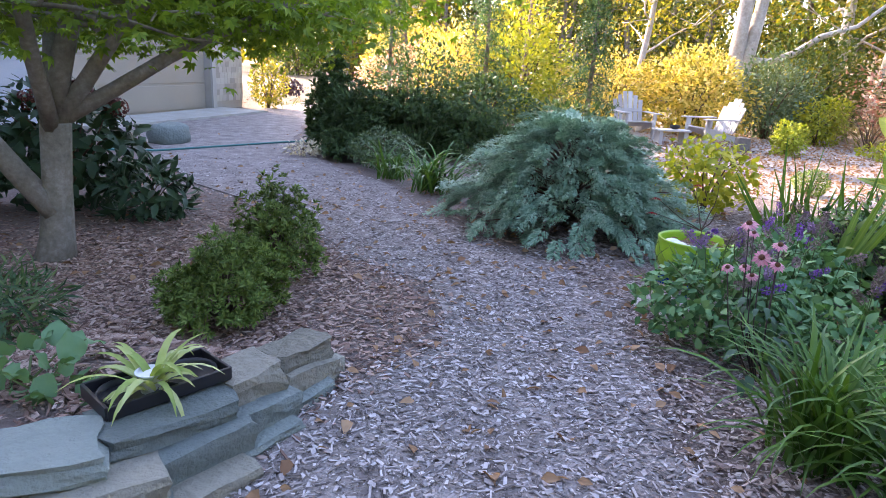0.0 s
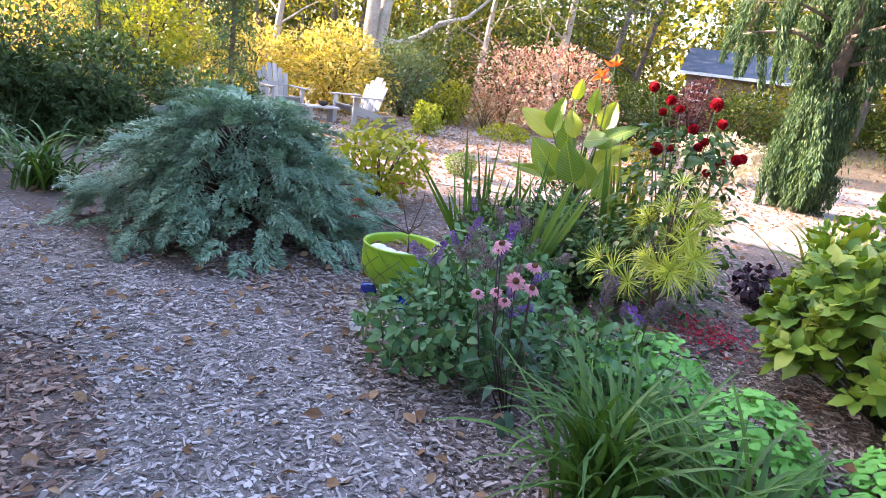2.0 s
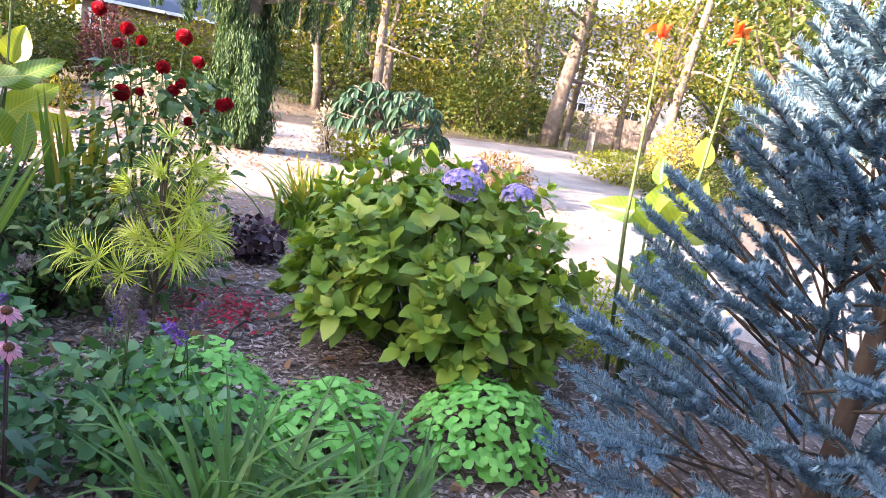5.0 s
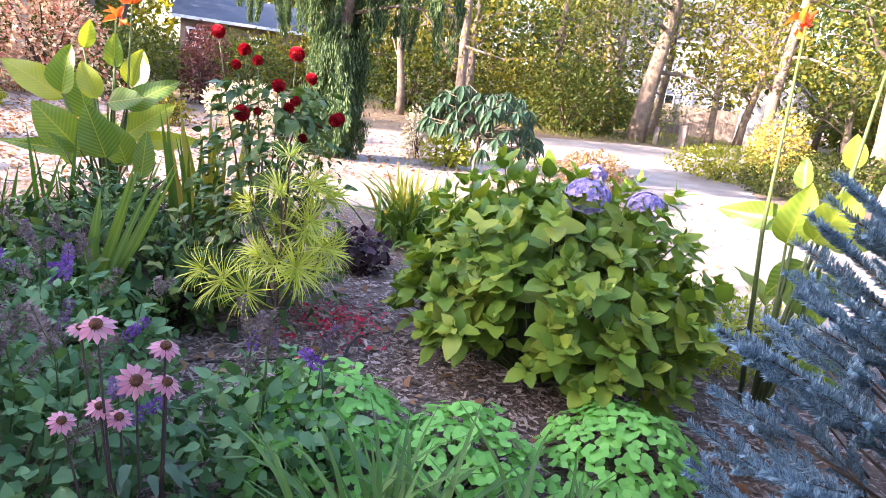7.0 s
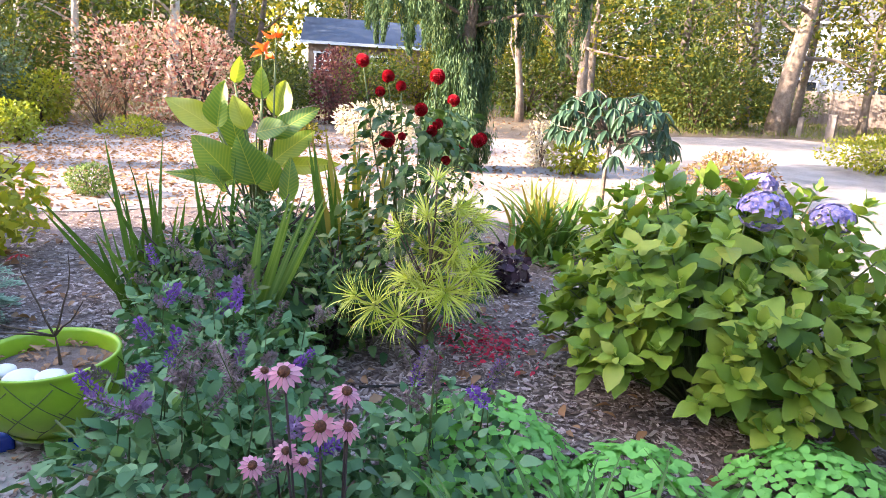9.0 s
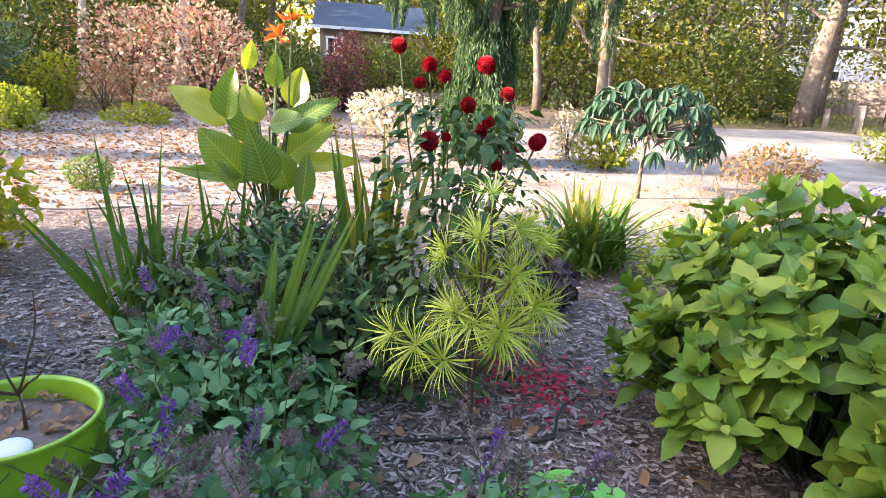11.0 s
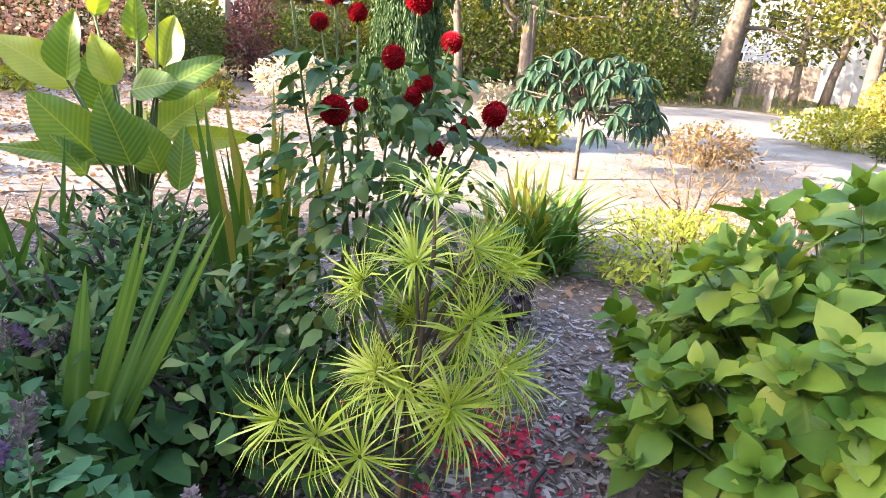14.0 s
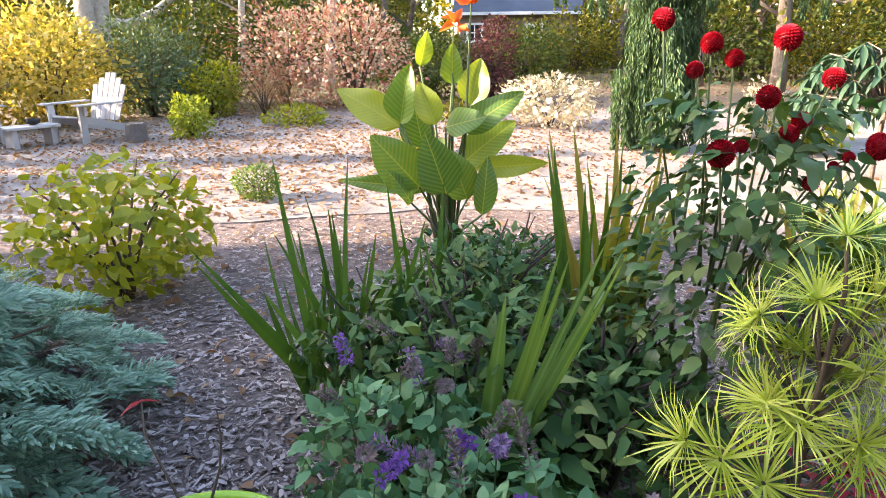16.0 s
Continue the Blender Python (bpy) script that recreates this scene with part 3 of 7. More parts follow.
def shrub(name, at, size, mat, tmpl, n, leaf, label, cat="shrub", stems=7, up=0.6, group="", hollow=0.55, stemmat=None, rz=0.0, lumps=9, amp=0.22, reach=(0.6, 0.92)):
    """A shrub: branching stems below, leaves in uneven lumps towards its outside."""
    t = thing(name, at, label, cat, group, rz)
    rx, ry, h = size
    sets = []
    for i in range(stems):
        a = i / stems * 6.28 + rng.uniform(-0.4, 0.4)
        q = np.array([math.cos(a) * rx * 0.7, math.sin(a) * ry * 0.7, h * rng.uniform(*reach)])
        Q = np.array([[0, 0, -0.02], q * [0.25, 0.25, 0.4], q * [0.6, 0.6, 0.75], q]) + rng.normal(0, 0.02, (4, 3))
        sets.append(tube(Q, np.linspace(max(0.006, h * 0.018), 0.003, 4), 5))
    tagged(obj("twig_mass", join(sets), stemmat or M["twig"], t), kind="stuff")
    L = norm(rng.normal(size=(lumps, 3)))
    d = norm(rng.normal(size=(n, 3)))
    bulge = 1 + amp * np.max(d @ L.T, axis=1) ** 4
    rr = (hollow + (1 - hollow) * rng.uniform(0, 1, n) ** 0.5) * bulge / 1.1
    pos = d * rr[:, None] * np.array([rx, ry, h * 0.5]) + np.array([0, 0, h * 0.5])
    pos[:, 2] = np.maximum(pos[:, 2], 0.02)
    out = norm(d * np.array([1 / rx, 1 / ry, 2 / h]) + rng.normal(0, 0.5, (n, 3)) + np.array([0, 0, up]))
    R = frames(norm(d + rng.normal(0, 0.7, (n, 3))), out)
    obj("foliage", scatter(tmpl, pos, R, leaf * rng.uniform(0.6, 1.35, n)), mat, t)
    return t

# ---- woods ----
proto = []
for i, (mt, bk) in enumerate((("woods", "bark"), ("woodsgreen", "bark"), ("woodsgold", "bark"), ("woodsgreen", "palebark"), ("woods", "palebark"))):
    lab = ["slender woodland tree with green leaves tinted yellow as if backlit", "dark-barked woodland tree with green leaves", "woodland tree with leaves tinted golden as if backlit", "pale-trunked woodland tree with green leaves", "pale-trunked woodland tree with leaves tinted yellow as if backlit"][i]
    proto.append(tree("woodland_tree", (-30 + i * 7, 44), 10.5, 0.14 + 0.02 * i, M[mt], M[bk], lab, 2400, 0.24, (0.12, 1), 3.2, clump=0.75, limbs=15))
spots = []
for k in range(210):
    a = rng.uniform(-0.55, 3.0)
    d = rng.uniform(24, 46) if k < 60 else rng.uniform(38, 62)
    x, y = 3 + math.cos(a) * d, 3 + math.sin(a) * d
    if x < -3 and y < 30:
        continue
    # the sunny side keeps a clearing, so the low sun reaches the garden
    if x < 2 and y < 40 - 0.5 * x and (x + 8) * 0.6 + (y - 14) * 0.8 > -4 and d < 30:
        continue
    if 12 < x < 30 and -12 < y < 10 and d < 30:
        continue
    # the low sun comes in over this strip, and the neighbour's house shows through the other
    if (5 < 0.6 * x + 0.8 * y < 21 and -0.8 * x + 0.6 * y > 6) or (0.1 < math.atan2(y - 1.2, x - 0.5) < 0.32 and d < 56):
        continue
    if 0.75 < math.atan2(y - 1.3, x - 0.5) < 0.93 and d < 40:
        continue
    if all((x - p) ** 2 + (y - q) ** 2 > 6 for p, q in spots):
        spots.append((x, y))
# golden-tinted trees go only where x < 9, for the backlit glow
for k, (x, y) in enumerate(spots):
    s = rng.uniform(0.85, 1.25)
    copy_thing(proto[int(rng.choice([0, 1, 2, 4, 1, 0]) if x < 9 else rng.choice([0, 0, 1, 1, 1, 3, 4]))], pose(x, y, 0, rng.normal(0, 2), rng.normal(0, 2), rng.uniform(0, 360)) @ Matrix.Scale(s, 4))

# unseen trees added to close the wood behind and cut the sky light
for k in range(34):
    a, d = rng.uniform(3.5, 5.75), rng.uniform(11, 30)
    x, y = 3 + math.cos(a) * d, 1 + math.sin(a) * d
    copy_thing(proto[int(rng.choice([0, 1, 1, 3]))], pose(x, y, 0, rng.normal(0, 2), rng.normal(0, 2), rng.uniform(0, 360)) @ Matrix.Scale(rng.uniform(1.0, 1.4), 4))

under = []
for i, (mt, lab) in enumerate((("woodsgreen", "dark green woodland undergrowth bush"), ("woods", "yellow-green woodland undergrowth bush"), ("woodsgold", "undergrowth bush tinted golden as if backlit"))):
    under.append(shrub("undergrowth_bush", (-20 + 4 * i, 40), (2.0, 2.0, 2.6), M[mt], diamond_t(1, 0.6), 2200, 0.2, lab, "bush", 9, group="woodland undergrowth", hollow=0.15, amp=0.75, lumps=7))
for k in range(72):
    a = rng.uniform(-0.5, 2.7)
    d = rng.uniform(22, 48)
    x, y = 3 + math.cos(a) * d, 3 + math.sin(a) * d
    if (12 < x < 40 and -14 < y < 10) or (x < -3 and y < 22) or (5 < 0.6 * x + 0.8 * y < 17 and -0.8 * x + 0.6 * y > 6):
        continue
    s = rng.uniform(0.5, 1.15)
    copy_thing(under[int(rng.choice([0, 0, 0, 0, 1, 1, 2]) if x < 9 else rng.choice([0, 0, 0, 1]))], pose(x, y, 0, 0, 0, rng.uniform(0, 360)) @ Matrix.Scale(s, 4))
# far wall of woods all round the place
n = 42000
a = rng.uniform(0, 6.283, n)
d = rng.uniform(62, 80, n)
z = rng.uniform(0, 1, n) ** 0.8 * (9 + 4 * np.sin(a * 9) + 3 * np.sin(a * 23))
pos = np.stack([3 + np.cos(a) * d, 3 + np.sin(a) * d, z], 1)
far_w = obj("far_woods", scatter(diamond_t(1, 0.7), pos, frames(rand_dirs(n), rand_dirs(n, 0.5)), rng.uniform(0.5, 1.3, n)), M["woods"])
tagged(far_w, "distant wall of woods tinted yellow as if backlit", "woods", kind="stuff")

# ---- near plants: helpers ----
def mesh_of(name, geo, mat, smooth=True):
    ob = obj(name, geo, mat, smooth=smooth)
    me = ob.data
    bpy.data.objects.remove(ob)
    return me


def blade_t(length, width, arch, seg=7, fold=0.25, start=70):
    """A strap leaf that rises from its foot and arches over."""
    v, f = [], []
    y = z = 0.0
    for i in range(seg + 1):
        u = i / seg
        a = radians(start - arch * u ** 1.4)
        w = width * 0.5 * min(1, 0.6 + 2 * u) * (1 - u ** 3) + 0.0006
        v += [(-w, y, z + fold * w), (0, y, z), (w, y, z + fold * w)]
        y += math.cos(a) * length / seg
        z += math.sin(a) * length / seg
    for i in range(seg):
        a = i * 3
        f += [(a, a + 1, a + 4, a + 3), (a + 1, a + 2, a + 5, a + 4)]
    return np.array(v), np.array(f)


def strap_clump(name, at, n, length, width, mat, label, cat, arch=(60, 130), start=(55, 88), r=0.1, group="", spreadz=0.0):
    """A clump of arching strap leaves, each a part."""
    t = thing(name, at, label, cat, group)
    pool = [mesh_of("blade", blade_t(length * s, width * w, a, 7, 0.3, st), mat) for s, w, a, st in
            [(rng.uniform(0.6, 1.1), rng.uniform(0.75, 1.2), rng.uniform(*arch), rng.uniform(*start)) for _ in range(12)]]
    for i in range(n):
        a = rng.uniform(0, 360)
        q = rng.uniform(0, r)
        b = rng.uniform(0, 6.28)
        mesh_part("blade", pool[i % 12], t, pose(q * math.cos(b), q * math.sin(b), -0.01, rng.normal(0, 8), rng.normal(0, 8), a))
    return t


def big_leaf_t(length, width, seg=8, side=3, droop=0.3, wave=0.02, tip=1.0, teeth=0.0, cup=0.2):
    """A broad leaf with several rows to each side of the midrib, a wavy rim and a pointed tip."""
    v, f = [], []
    cols = side * 2 + 1
    for i in range(seg + 1):
        u = i / seg
        w = width * 0.5 * (math.sin(math.pi * min(1, u ** 0.75)) ** 0.75 if 0 < u < 1 else 0.02) * (1 - 0.25 * u * tip)
        if teeth and i % 2:
            w *= 1 + teeth
        for j in range(cols):
            s = (j - side) / side
            z = -droop * length * u * u + cup * abs(s) * w + wave * length * math.sin(u * 11 + s * 2) * s * s - 0.12 * w * s * s * u
            v.append((s * w, u * length - 0.04 * length * (1 - s * s) * 0, z))
    for i in range(seg):
        for j in range(cols - 1):
            a = i * cols + j
            f.append((a, a + 1, a + cols + 1, a + cols))
    return np.array(v), np.array(f)


def vein_mat(name, cols, stripe, count=16, trans=0.4, amount=0.45, tint=(1.5, 1.35, 0.4)):
    """Leaf blade with pale side veins slanting from the midrib."""
    m, nt, p = base_mat(name)
    tc = nt.nodes.new("ShaderNodeTexCoord")
    sep = nt.nodes.new("ShaderNodeSeparateXYZ")
    nt.links.new(tc.outputs["Object"], sep.inputs[0])
    ax = mathn(nt, "ABSOLUTE", sep.outputs[0], 0)
    k = mathn(nt, "SUBTRACT", sep.outputs[1], mathn(nt, "MULTIPLY", ax, 0.9))
    s = mathn(nt, "SINE", mathn(nt, "MULTIPLY", k, count * 6.28), 0)
    s = mathn(nt, "POWER", mathn(nt, "ADD", mathn(nt, "MULTIPLY", s, 0.5), 0.5), 2.5)
    rib = mathn(nt, "LESS_THAN", ax, 0.0035)
    s = mathn(nt, "MAXIMUM", mathn(nt, "MULTIPLY", s, amount), mathn(nt, "MULTIPLY", rib, 0.6))
    r = nt.nodes.new("ShaderNodeObjectInfo").outputs["Random"]
    c = ramp(nt, cols, mathn(nt, "ADD", mathn(nt, "MULTIPLY", r, 0.75), mathn(nt, "MULTIPLY", noise_out(nt, 14, 4), 0.35)))
    c = mixc(nt, s, c, stripe)
    nt.links.new(c, p.inputs["Base Color"])
    p.inputs["Roughness"].default_value = 0.4
    bump(nt, p, s, 0.25, 0.003)
    t = nt.nodes.new("ShaderNodeBsdfTranslucent")
    nt.links.new(mixc(nt, 1.0, c, tint, "MULTIPLY"), t.inputs[0])
    mx = nt.nodes.new("ShaderNodeMixShader")
    mx.inputs[0].default_value = trans
    nt.links.new(p.outputs[0], mx.inputs[1])
    nt.links.new(t.outputs[0], mx.inputs[2])
    nt.links.new(mx.outputs[0], nt.nodes["Material Output"].inputs[0])
    return m


M["hydleaf"] = vein_mat("hydrangea_leaf_veined", [(0.06, 0.14, 0.02), (0.115, 0.215, 0.03), (0.195, 0.29, 0.04), (0.31, 0.33, 0.055)], (0.2, 0.31, 0.07), 52, 0.3, 0.25)
M["cannaleaf"] = vein_mat("striped_canna_leaf", [(0.06, 0.15, 0.03), (0.13, 0.24, 0.04), (0.33, 0.37, 0.04)], (0.4, 0.42, 0.07), 34, 0.4, 0.26)
M["dahleafbig"] = vein_mat("dahlia_leaf_veined", [(0.025, 0.06, 0.018), (0.05, 0.105, 0.028), (0.11, 0.17, 0.04)], (0.08, 0.14, 0.05), 60, 0.25, 0.25)
M["pleat"] = vein_mat("pleated_sword_leaf", [(0.07, 0.15, 0.03), (0.12, 0.22, 0.04)], (0.22, 0.32, 0.1), 30, 0.35, 0.3)
M["floret"] = G("lilac_blue_florets", [(0.14, 0.17, 0.48), (0.32, 0.27, 0.54), (0.46, 0.35, 0.55), (0.58, 0.47, 0.6)], 0.6, 0.15, (1, 1, 1.1))
M["red"] = G("crimson_dahlia_petals", [(0.2, 0.003, 0.01), (0.42, 0.007, 0.02), (0.58, 0.016, 0.035)], 0.5, 0.2, (1.1, 0.8, 0.8))
M["redpetal"] = G("fallen_pink_red_petals", [(0.4, 0.01, 0.04), (0.6, 0.03, 0.07), (0.6, 0.12, 0.15)], 0.5, 0.2, (1, 0.8, 0.8))
M["orange"] = G("orange_canna_petals", [(0.6, 0.14, 0.02), (0.75, 0.25, 0.04), (0.75, 0.12, 0.05)], 0.5, 0.4, (1.2, 0.9, 0.6))
M["pinkray"] = G("pink_coneflower_rays", [(0.5, 0.16, 0.24), (0.62, 0.26, 0.33), (0.68, 0.38, 0.42)], 0.5, 0.35, (1.1, 0.9, 1))
M["cone"] = solid_mat("dark_flower_cone", [(0.03, 0.012, 0.008), (0.12, 0.04, 0.015), (0.25, 0.09, 0.02)], 90, 0.8, 0, 0.8, 300, 0.004)
M["purplefl"] = G("violet_flower_spikes", [(0.13, 0.05, 0.26), (0.22, 0.09, 0.36), (0.32, 0.17, 0.42)], 0.6, 0.3, (1, 0.9, 1.1))
M["mauvefl"] = G("mauve_flower_spikes", [(0.17, 0.1, 0.2), (0.27, 0.17, 0.3), (0.36, 0.24, 0.36)], 0.7, 0.25, (1, 0.92, 1.05))
M["fadedfl"] = G("faded_mauve_flower_spikes", [(0.13, 0.1, 0.09), (0.24, 0.18, 0.175), (0.34, 0.25, 0.27)], 0.7, 0.2, (1, 0.95, 0.95))
M["lime"] = solid_mat("lime_green_glaze", [(0.2, 0.36, 0.015), (0.25, 0.42, 0.02), (0.3, 0.47, 0.035)], 3, 0.3, 0, 0.1, 30, 0.003, 0.5)
M["blueglaze"] = solid_mat("cobalt_blue_glaze", [(0.01, 0.03, 0.3), (0.015, 0.06, 0.45)], 6, 0.15, 0, 0.0, 30, 0.003, 0.6)
M["blackplastic"] = solid_mat("black_plastic", [(0.008, 0.008, 0.01), (0.018, 0.018, 0.022)], 5, 0.35, 0, 0.1, 30, 0.002, 0.5)
M["bluestone"] = solid_mat("blue_grey_flagstone", [(0.09, 0.105, 0.095), (0.15, 0.172, 0.155), (0.215, 0.24, 0.21)], 4, 0.8, 0, 0.8, 22, 0.03, objrand=True)
M["tanstone"] = solid_mat("buff_fieldstone", [(0.13, 0.115, 0.085), (0.22, 0.2, 0.155), (0.32, 0.3, 0.24)], 5, 0.85, 0, 0.8, 22, 0.03, objrand=True)
M["whitestone"] = solid_mat("white_pebble", [(0.6, 0.6, 0.58), (0.72, 0.72, 0.7)], 6, 0.6, 0, 0.3, 40, 0.004)
M["varieg"] = G("variegated_cream_lily_leaves", [(0.22, 0.32, 0.07), (0.42, 0.48, 0.16), (0.6, 0.62, 0.32)], 0.45, 0.35, (1.1, 1.1, 0.6), per="object")
M["hose"] = solid_mat("teal_hose_rubber", [(0.02, 0.12, 0.12), (0.04, 0.19, 0.18)], 8, 0.45, 0, 0.1)
M["drip"] = solid_mat("black_drip_tube", [(0.012, 0.011, 0.01), (0.03, 0.026, 0.022)], 8, 0.6, 0, 0.1)
M["coral"] = G("ruffled_grey_green_leaves", [(0.07, 0.16, 0.07), (0.12, 0.23, 0.11), (0.19, 0.3, 0.16)], 0.5, 0.25, per="object")
M["jmaple"] = G("red_maple_leaves", [(0.2, 0.015, 0.02), (0.36, 0.03, 0.04)], 0.5, 0.4, (1.2, 0.7, 0.7))
M["wispy"] = G("bronze_wispy_foliage", [(0.16, 0.1, 0.05), (0.28, 0.2, 0.08), (0.32, 0.15, 0.1)], 0.6, 0.4, (1.2, 1, 0.6))


# ---- hydrangea ----
def hydrangea():
    t = thing("hydrangea", (3.12, 2.0), "wide hydrangea with broad yellow-green leaves and lilac heads", "shrub")
    pool = [mesh_of("leaf", big_leaf_t(0.106 * s, 0.077 * s, 8, 2, dr * 0.55, wv * 1.4, 1, 0.06), M["hydleaf"]) for s, dr, wv in
            ((0.75, 0.25, 0.03), (0.95, 0.4, 0.025), (1.1, 0.5, 0.03), (1.2, 0.35, 0.02), (0.6, 0.1, 0.03), (1.0, 0.6, 0.04))]
    tmpls = [big_leaf_t(0.106 * s, 0.077 * s, 8, 2, dr * 0.55, wv * 1.4, 1, 0.06) for s, dr, wv in ((0.75, 0.25, 0.03), (0.95, 0.4, 0.025), (1.1, 0.5, 0.03), (1.2, 0.35, 0.02), (0.6, 0.1, 0.03), (1.0, 0.6, 0.04))]
    rest, made = [], 0
    shoots = []
    N = 195
    for i in range(N):
        z = 1 - (i + 0.5) / N * 0.97
        a = i * 2.39996 + rng.normal(0, 0.12)
        rr = math.sqrt(max(0, 1 - z ** 2.3))
        k = 1 + rng.normal(0, 0.09)
        shoots.append((np.array([math.cos(a) * rr * 0.59 * k, math.sin(a) * rr * 0.66 * k, 0.22 + z * 0.66 * k]), a, rr))
    for P, a, rr in shoots:
        Q = np.array([P * [0.12, 0.12, 0], P * [0.45, 0.45, 0.45], P * [0.85, 0.85, 0.85], P])
        obj("stem", tube(Q, [0.006, 0.005, 0.004, 0.003], 5), M["greenstem"], t)
        out = norm(np.array([math.cos(a) * (0.25 + rr), math.sin(a) * (0.25 + rr), 1.0]))
        for ring, (n, tilt, sc, dz) in enumerate(((4, 0.4, 0.6, 0.02), (4, 0.85, 0.95, -0.02), (4, 1.1, 1.1, -0.08), (3, 1.25, 1.15, -0.18))):
            if ring > 1 and rng.uniform() < 0.25:
                continue
            ph = rng.uniform(0, 6.28)
            X = norm(np.cross(out, [0.2, 0.3, 0.9]))
            Y = np.cross(out, X)
            for j in range(n):
                b = ph + j * 6.283 / n + rng.normal(0, 0.2)
                side = X * math.cos(b) + Y * math.sin(b)
                tl = tilt + 0.1 + rng.normal(0, 0.3)
                d = out * math.cos(tl) + side * math.sin(tl)
                base = P + out * dz + side * 0.008
                if base[2] + d[2] * 0.12 < 0.12:
                    continue
                R = frames(d[None], (out * math.sin(tl) - side * math.cos(tl) + np.array([rng.normal(0, 0.35), rng.normal(0, 0.35), 0.7]))[None])
                k_ = int(rng.integers(0, 6))
                s_ = sc * rng.uniform(0.8, 1.12)
                if len(rest) % 4 == 0 and made < 300:
                    made += 1
                    mesh_part("leaf", pool[k_], t, mats4(R, base[None], s_)[0])
                    rest.append(None)
                else:
                    rest.append(scatter(tmpls[k_], base[None], R, s_))
    tagged(obj("foliage", join([g for g in rest if g]), M["hydr"], t, "broad pointed yellow-green leaves"), kind="stuff")
    petal = diamond_t(0.017, 0.017, 0.25)
    for (x, y, z), r in (((2.866, 1.845, 0.915), 0.083), ((3.084, 1.667, 0.885), 0.072), ((3.4, 2.0, 0.93), 0.07)):
        n = 130
        d = norm(rng.normal(size=(n, 3)) + [0, 0, 0.35])
        d[:, 2] = np.abs(d[:, 2]) * np.sign(d[:, 2] + 0.45)
        sets = []
        for q in d:
            X = norm(np.cross(q, [0.3, 0.2, 0.9]))
            Y = np.cross(q, X)
            ph = rng.uniform(0, 1.57)
            D = np.array([X * math.cos(ph + k * 1.571) + Y * math.sin(ph + k * 1.571) + q * 0.25 for k in range(4)])
            sets.append(scatter(petal, np.tile(q * r * np.array([1, 1, 0.78]) * rng.uniform(0.9, 1.03), (4, 1)), frames(D, q), 1.0))
        fl = obj("flower_head", join(sets), M["floret"], t, "lilac-blue mophead flower")
        fl.location = Vector((x - 3.12, y - 2.0, z))


hydrangea()


# ---- umbrella pine with whorled needles ----
def umbrella_pine():
    B = np.array([2.42, 2.99, 0])
    t = thing("umbrella_pine", tuple(B), "young umbrella pine with lime-yellow needle whorls", "conifer")
    pool = []
    for k in range(6):
        n = 50
        a = np.arange(n) * 2.4 + rng.normal(0, 0.12, n)
        el = rng.uniform(0.0, 1.0, n) if k % 2 else rng.uniform(-0.2, 0.75, n)
        d = np.stack([np.cos(a) * np.cos(el), np.sin(a) * np.cos(el), np.sin(el)], 1)
        pool.append(mesh_of("whorl", scatter(needle_t(0.134, 0.0042, 0.12), d * 0.006, frames(d, [0, 0, 1]), rng.uniform(0.75, 1.15, n)), M["needle"]))
    W = [(2.452, 2.997, 0.887), (2.437, 3.024, 0.731), (2.378, 3.122, 0.677), (2.501, 2.918, 0.779), (2.463, 2.876, 0.63), (2.394, 3.082, 0.451), (2.414, 3.009, 0.418), (2.4, 2.874, 0.442), (2.198, 3.077, 0.378), (2.149, 3.141, 0.416),
         (2.252, 2.998, 0.336), (2.461, 2.797, 0.54), (2.533, 3.0, 0.514), (2.559, 2.883, 0.72), (2.523, 3.067, 0.557), (2.56, 2.99, 0.66), (2.55, 2.9, 0.4)]
    W += [(x + rng.uniform(0.01, 0.07), y + rng.uniform(-0.03, 0.06), z + rng.uniform(-0.06, 0.03)) for x, y, z in W[1:8] + W[11:15]]
    trunk = wander((0, 0, -0.02), (0, 0, 1), 0.9, 8, 0.02)
    trunk[-1] = np.array(W[0]) - B
    sets = [tube(trunk, np.linspace(0.011, 0.004, 9), 6)]
    for i, w in enumerate(W):
        P = np.array(w) - B
        h = max(0.05, P[2] - 0.1 - 0.25 * np.hypot(P[0], P[1]))
        S = np.array([trunk[min(8, int(h / 0.9 * 8))], (trunk[min(8, int(h / 0.9 * 8))] + P) / 2 + [0, 0, -0.01], P])
        if i:
            sets.append(tube(S, [0.005, 0.004, 0.003], 5))
        out = norm(np.array([P[0] - 0.05, P[1] - 0.04, 0.06 if i else 1.0]))
        R = frames(norm(np.cross(out, rng.normal(size=3)))[None], out[None])
        mesh_part("whorl", pool[i % 6], t, mats4(R, P[None], rng.uniform(0.9, 1.1) if i not in (7, 8) else 1.2)[0])
    obj("stem", join(sets), M["twig"], t, "thin grey-brown stem and side shoots")


umbrella_pine()


# ---- dahlia ----
def lathe_ball(r, n=10, m=16):
    v = [(r * math.sin(math.pi * (i + 0.02) / (n - 0.96)) * math.cos(j / m * 6.28318), r * math.sin(math.pi * (i + 0.02) / (n - 0.96)) * math.sin(j / m * 6.28318), r * math.cos(math.pi * (i + 0.02) / (n - 0.96))) for i in range(n) for j in range(m)]
    f = [(i * m + j, (i + 1) * m + j, (i + 1) * m + (j + 1) % m, i * m + (j + 1) % m) for i in range(n - 1) for j in range(m)]
    return np.array(v), np.array(f)


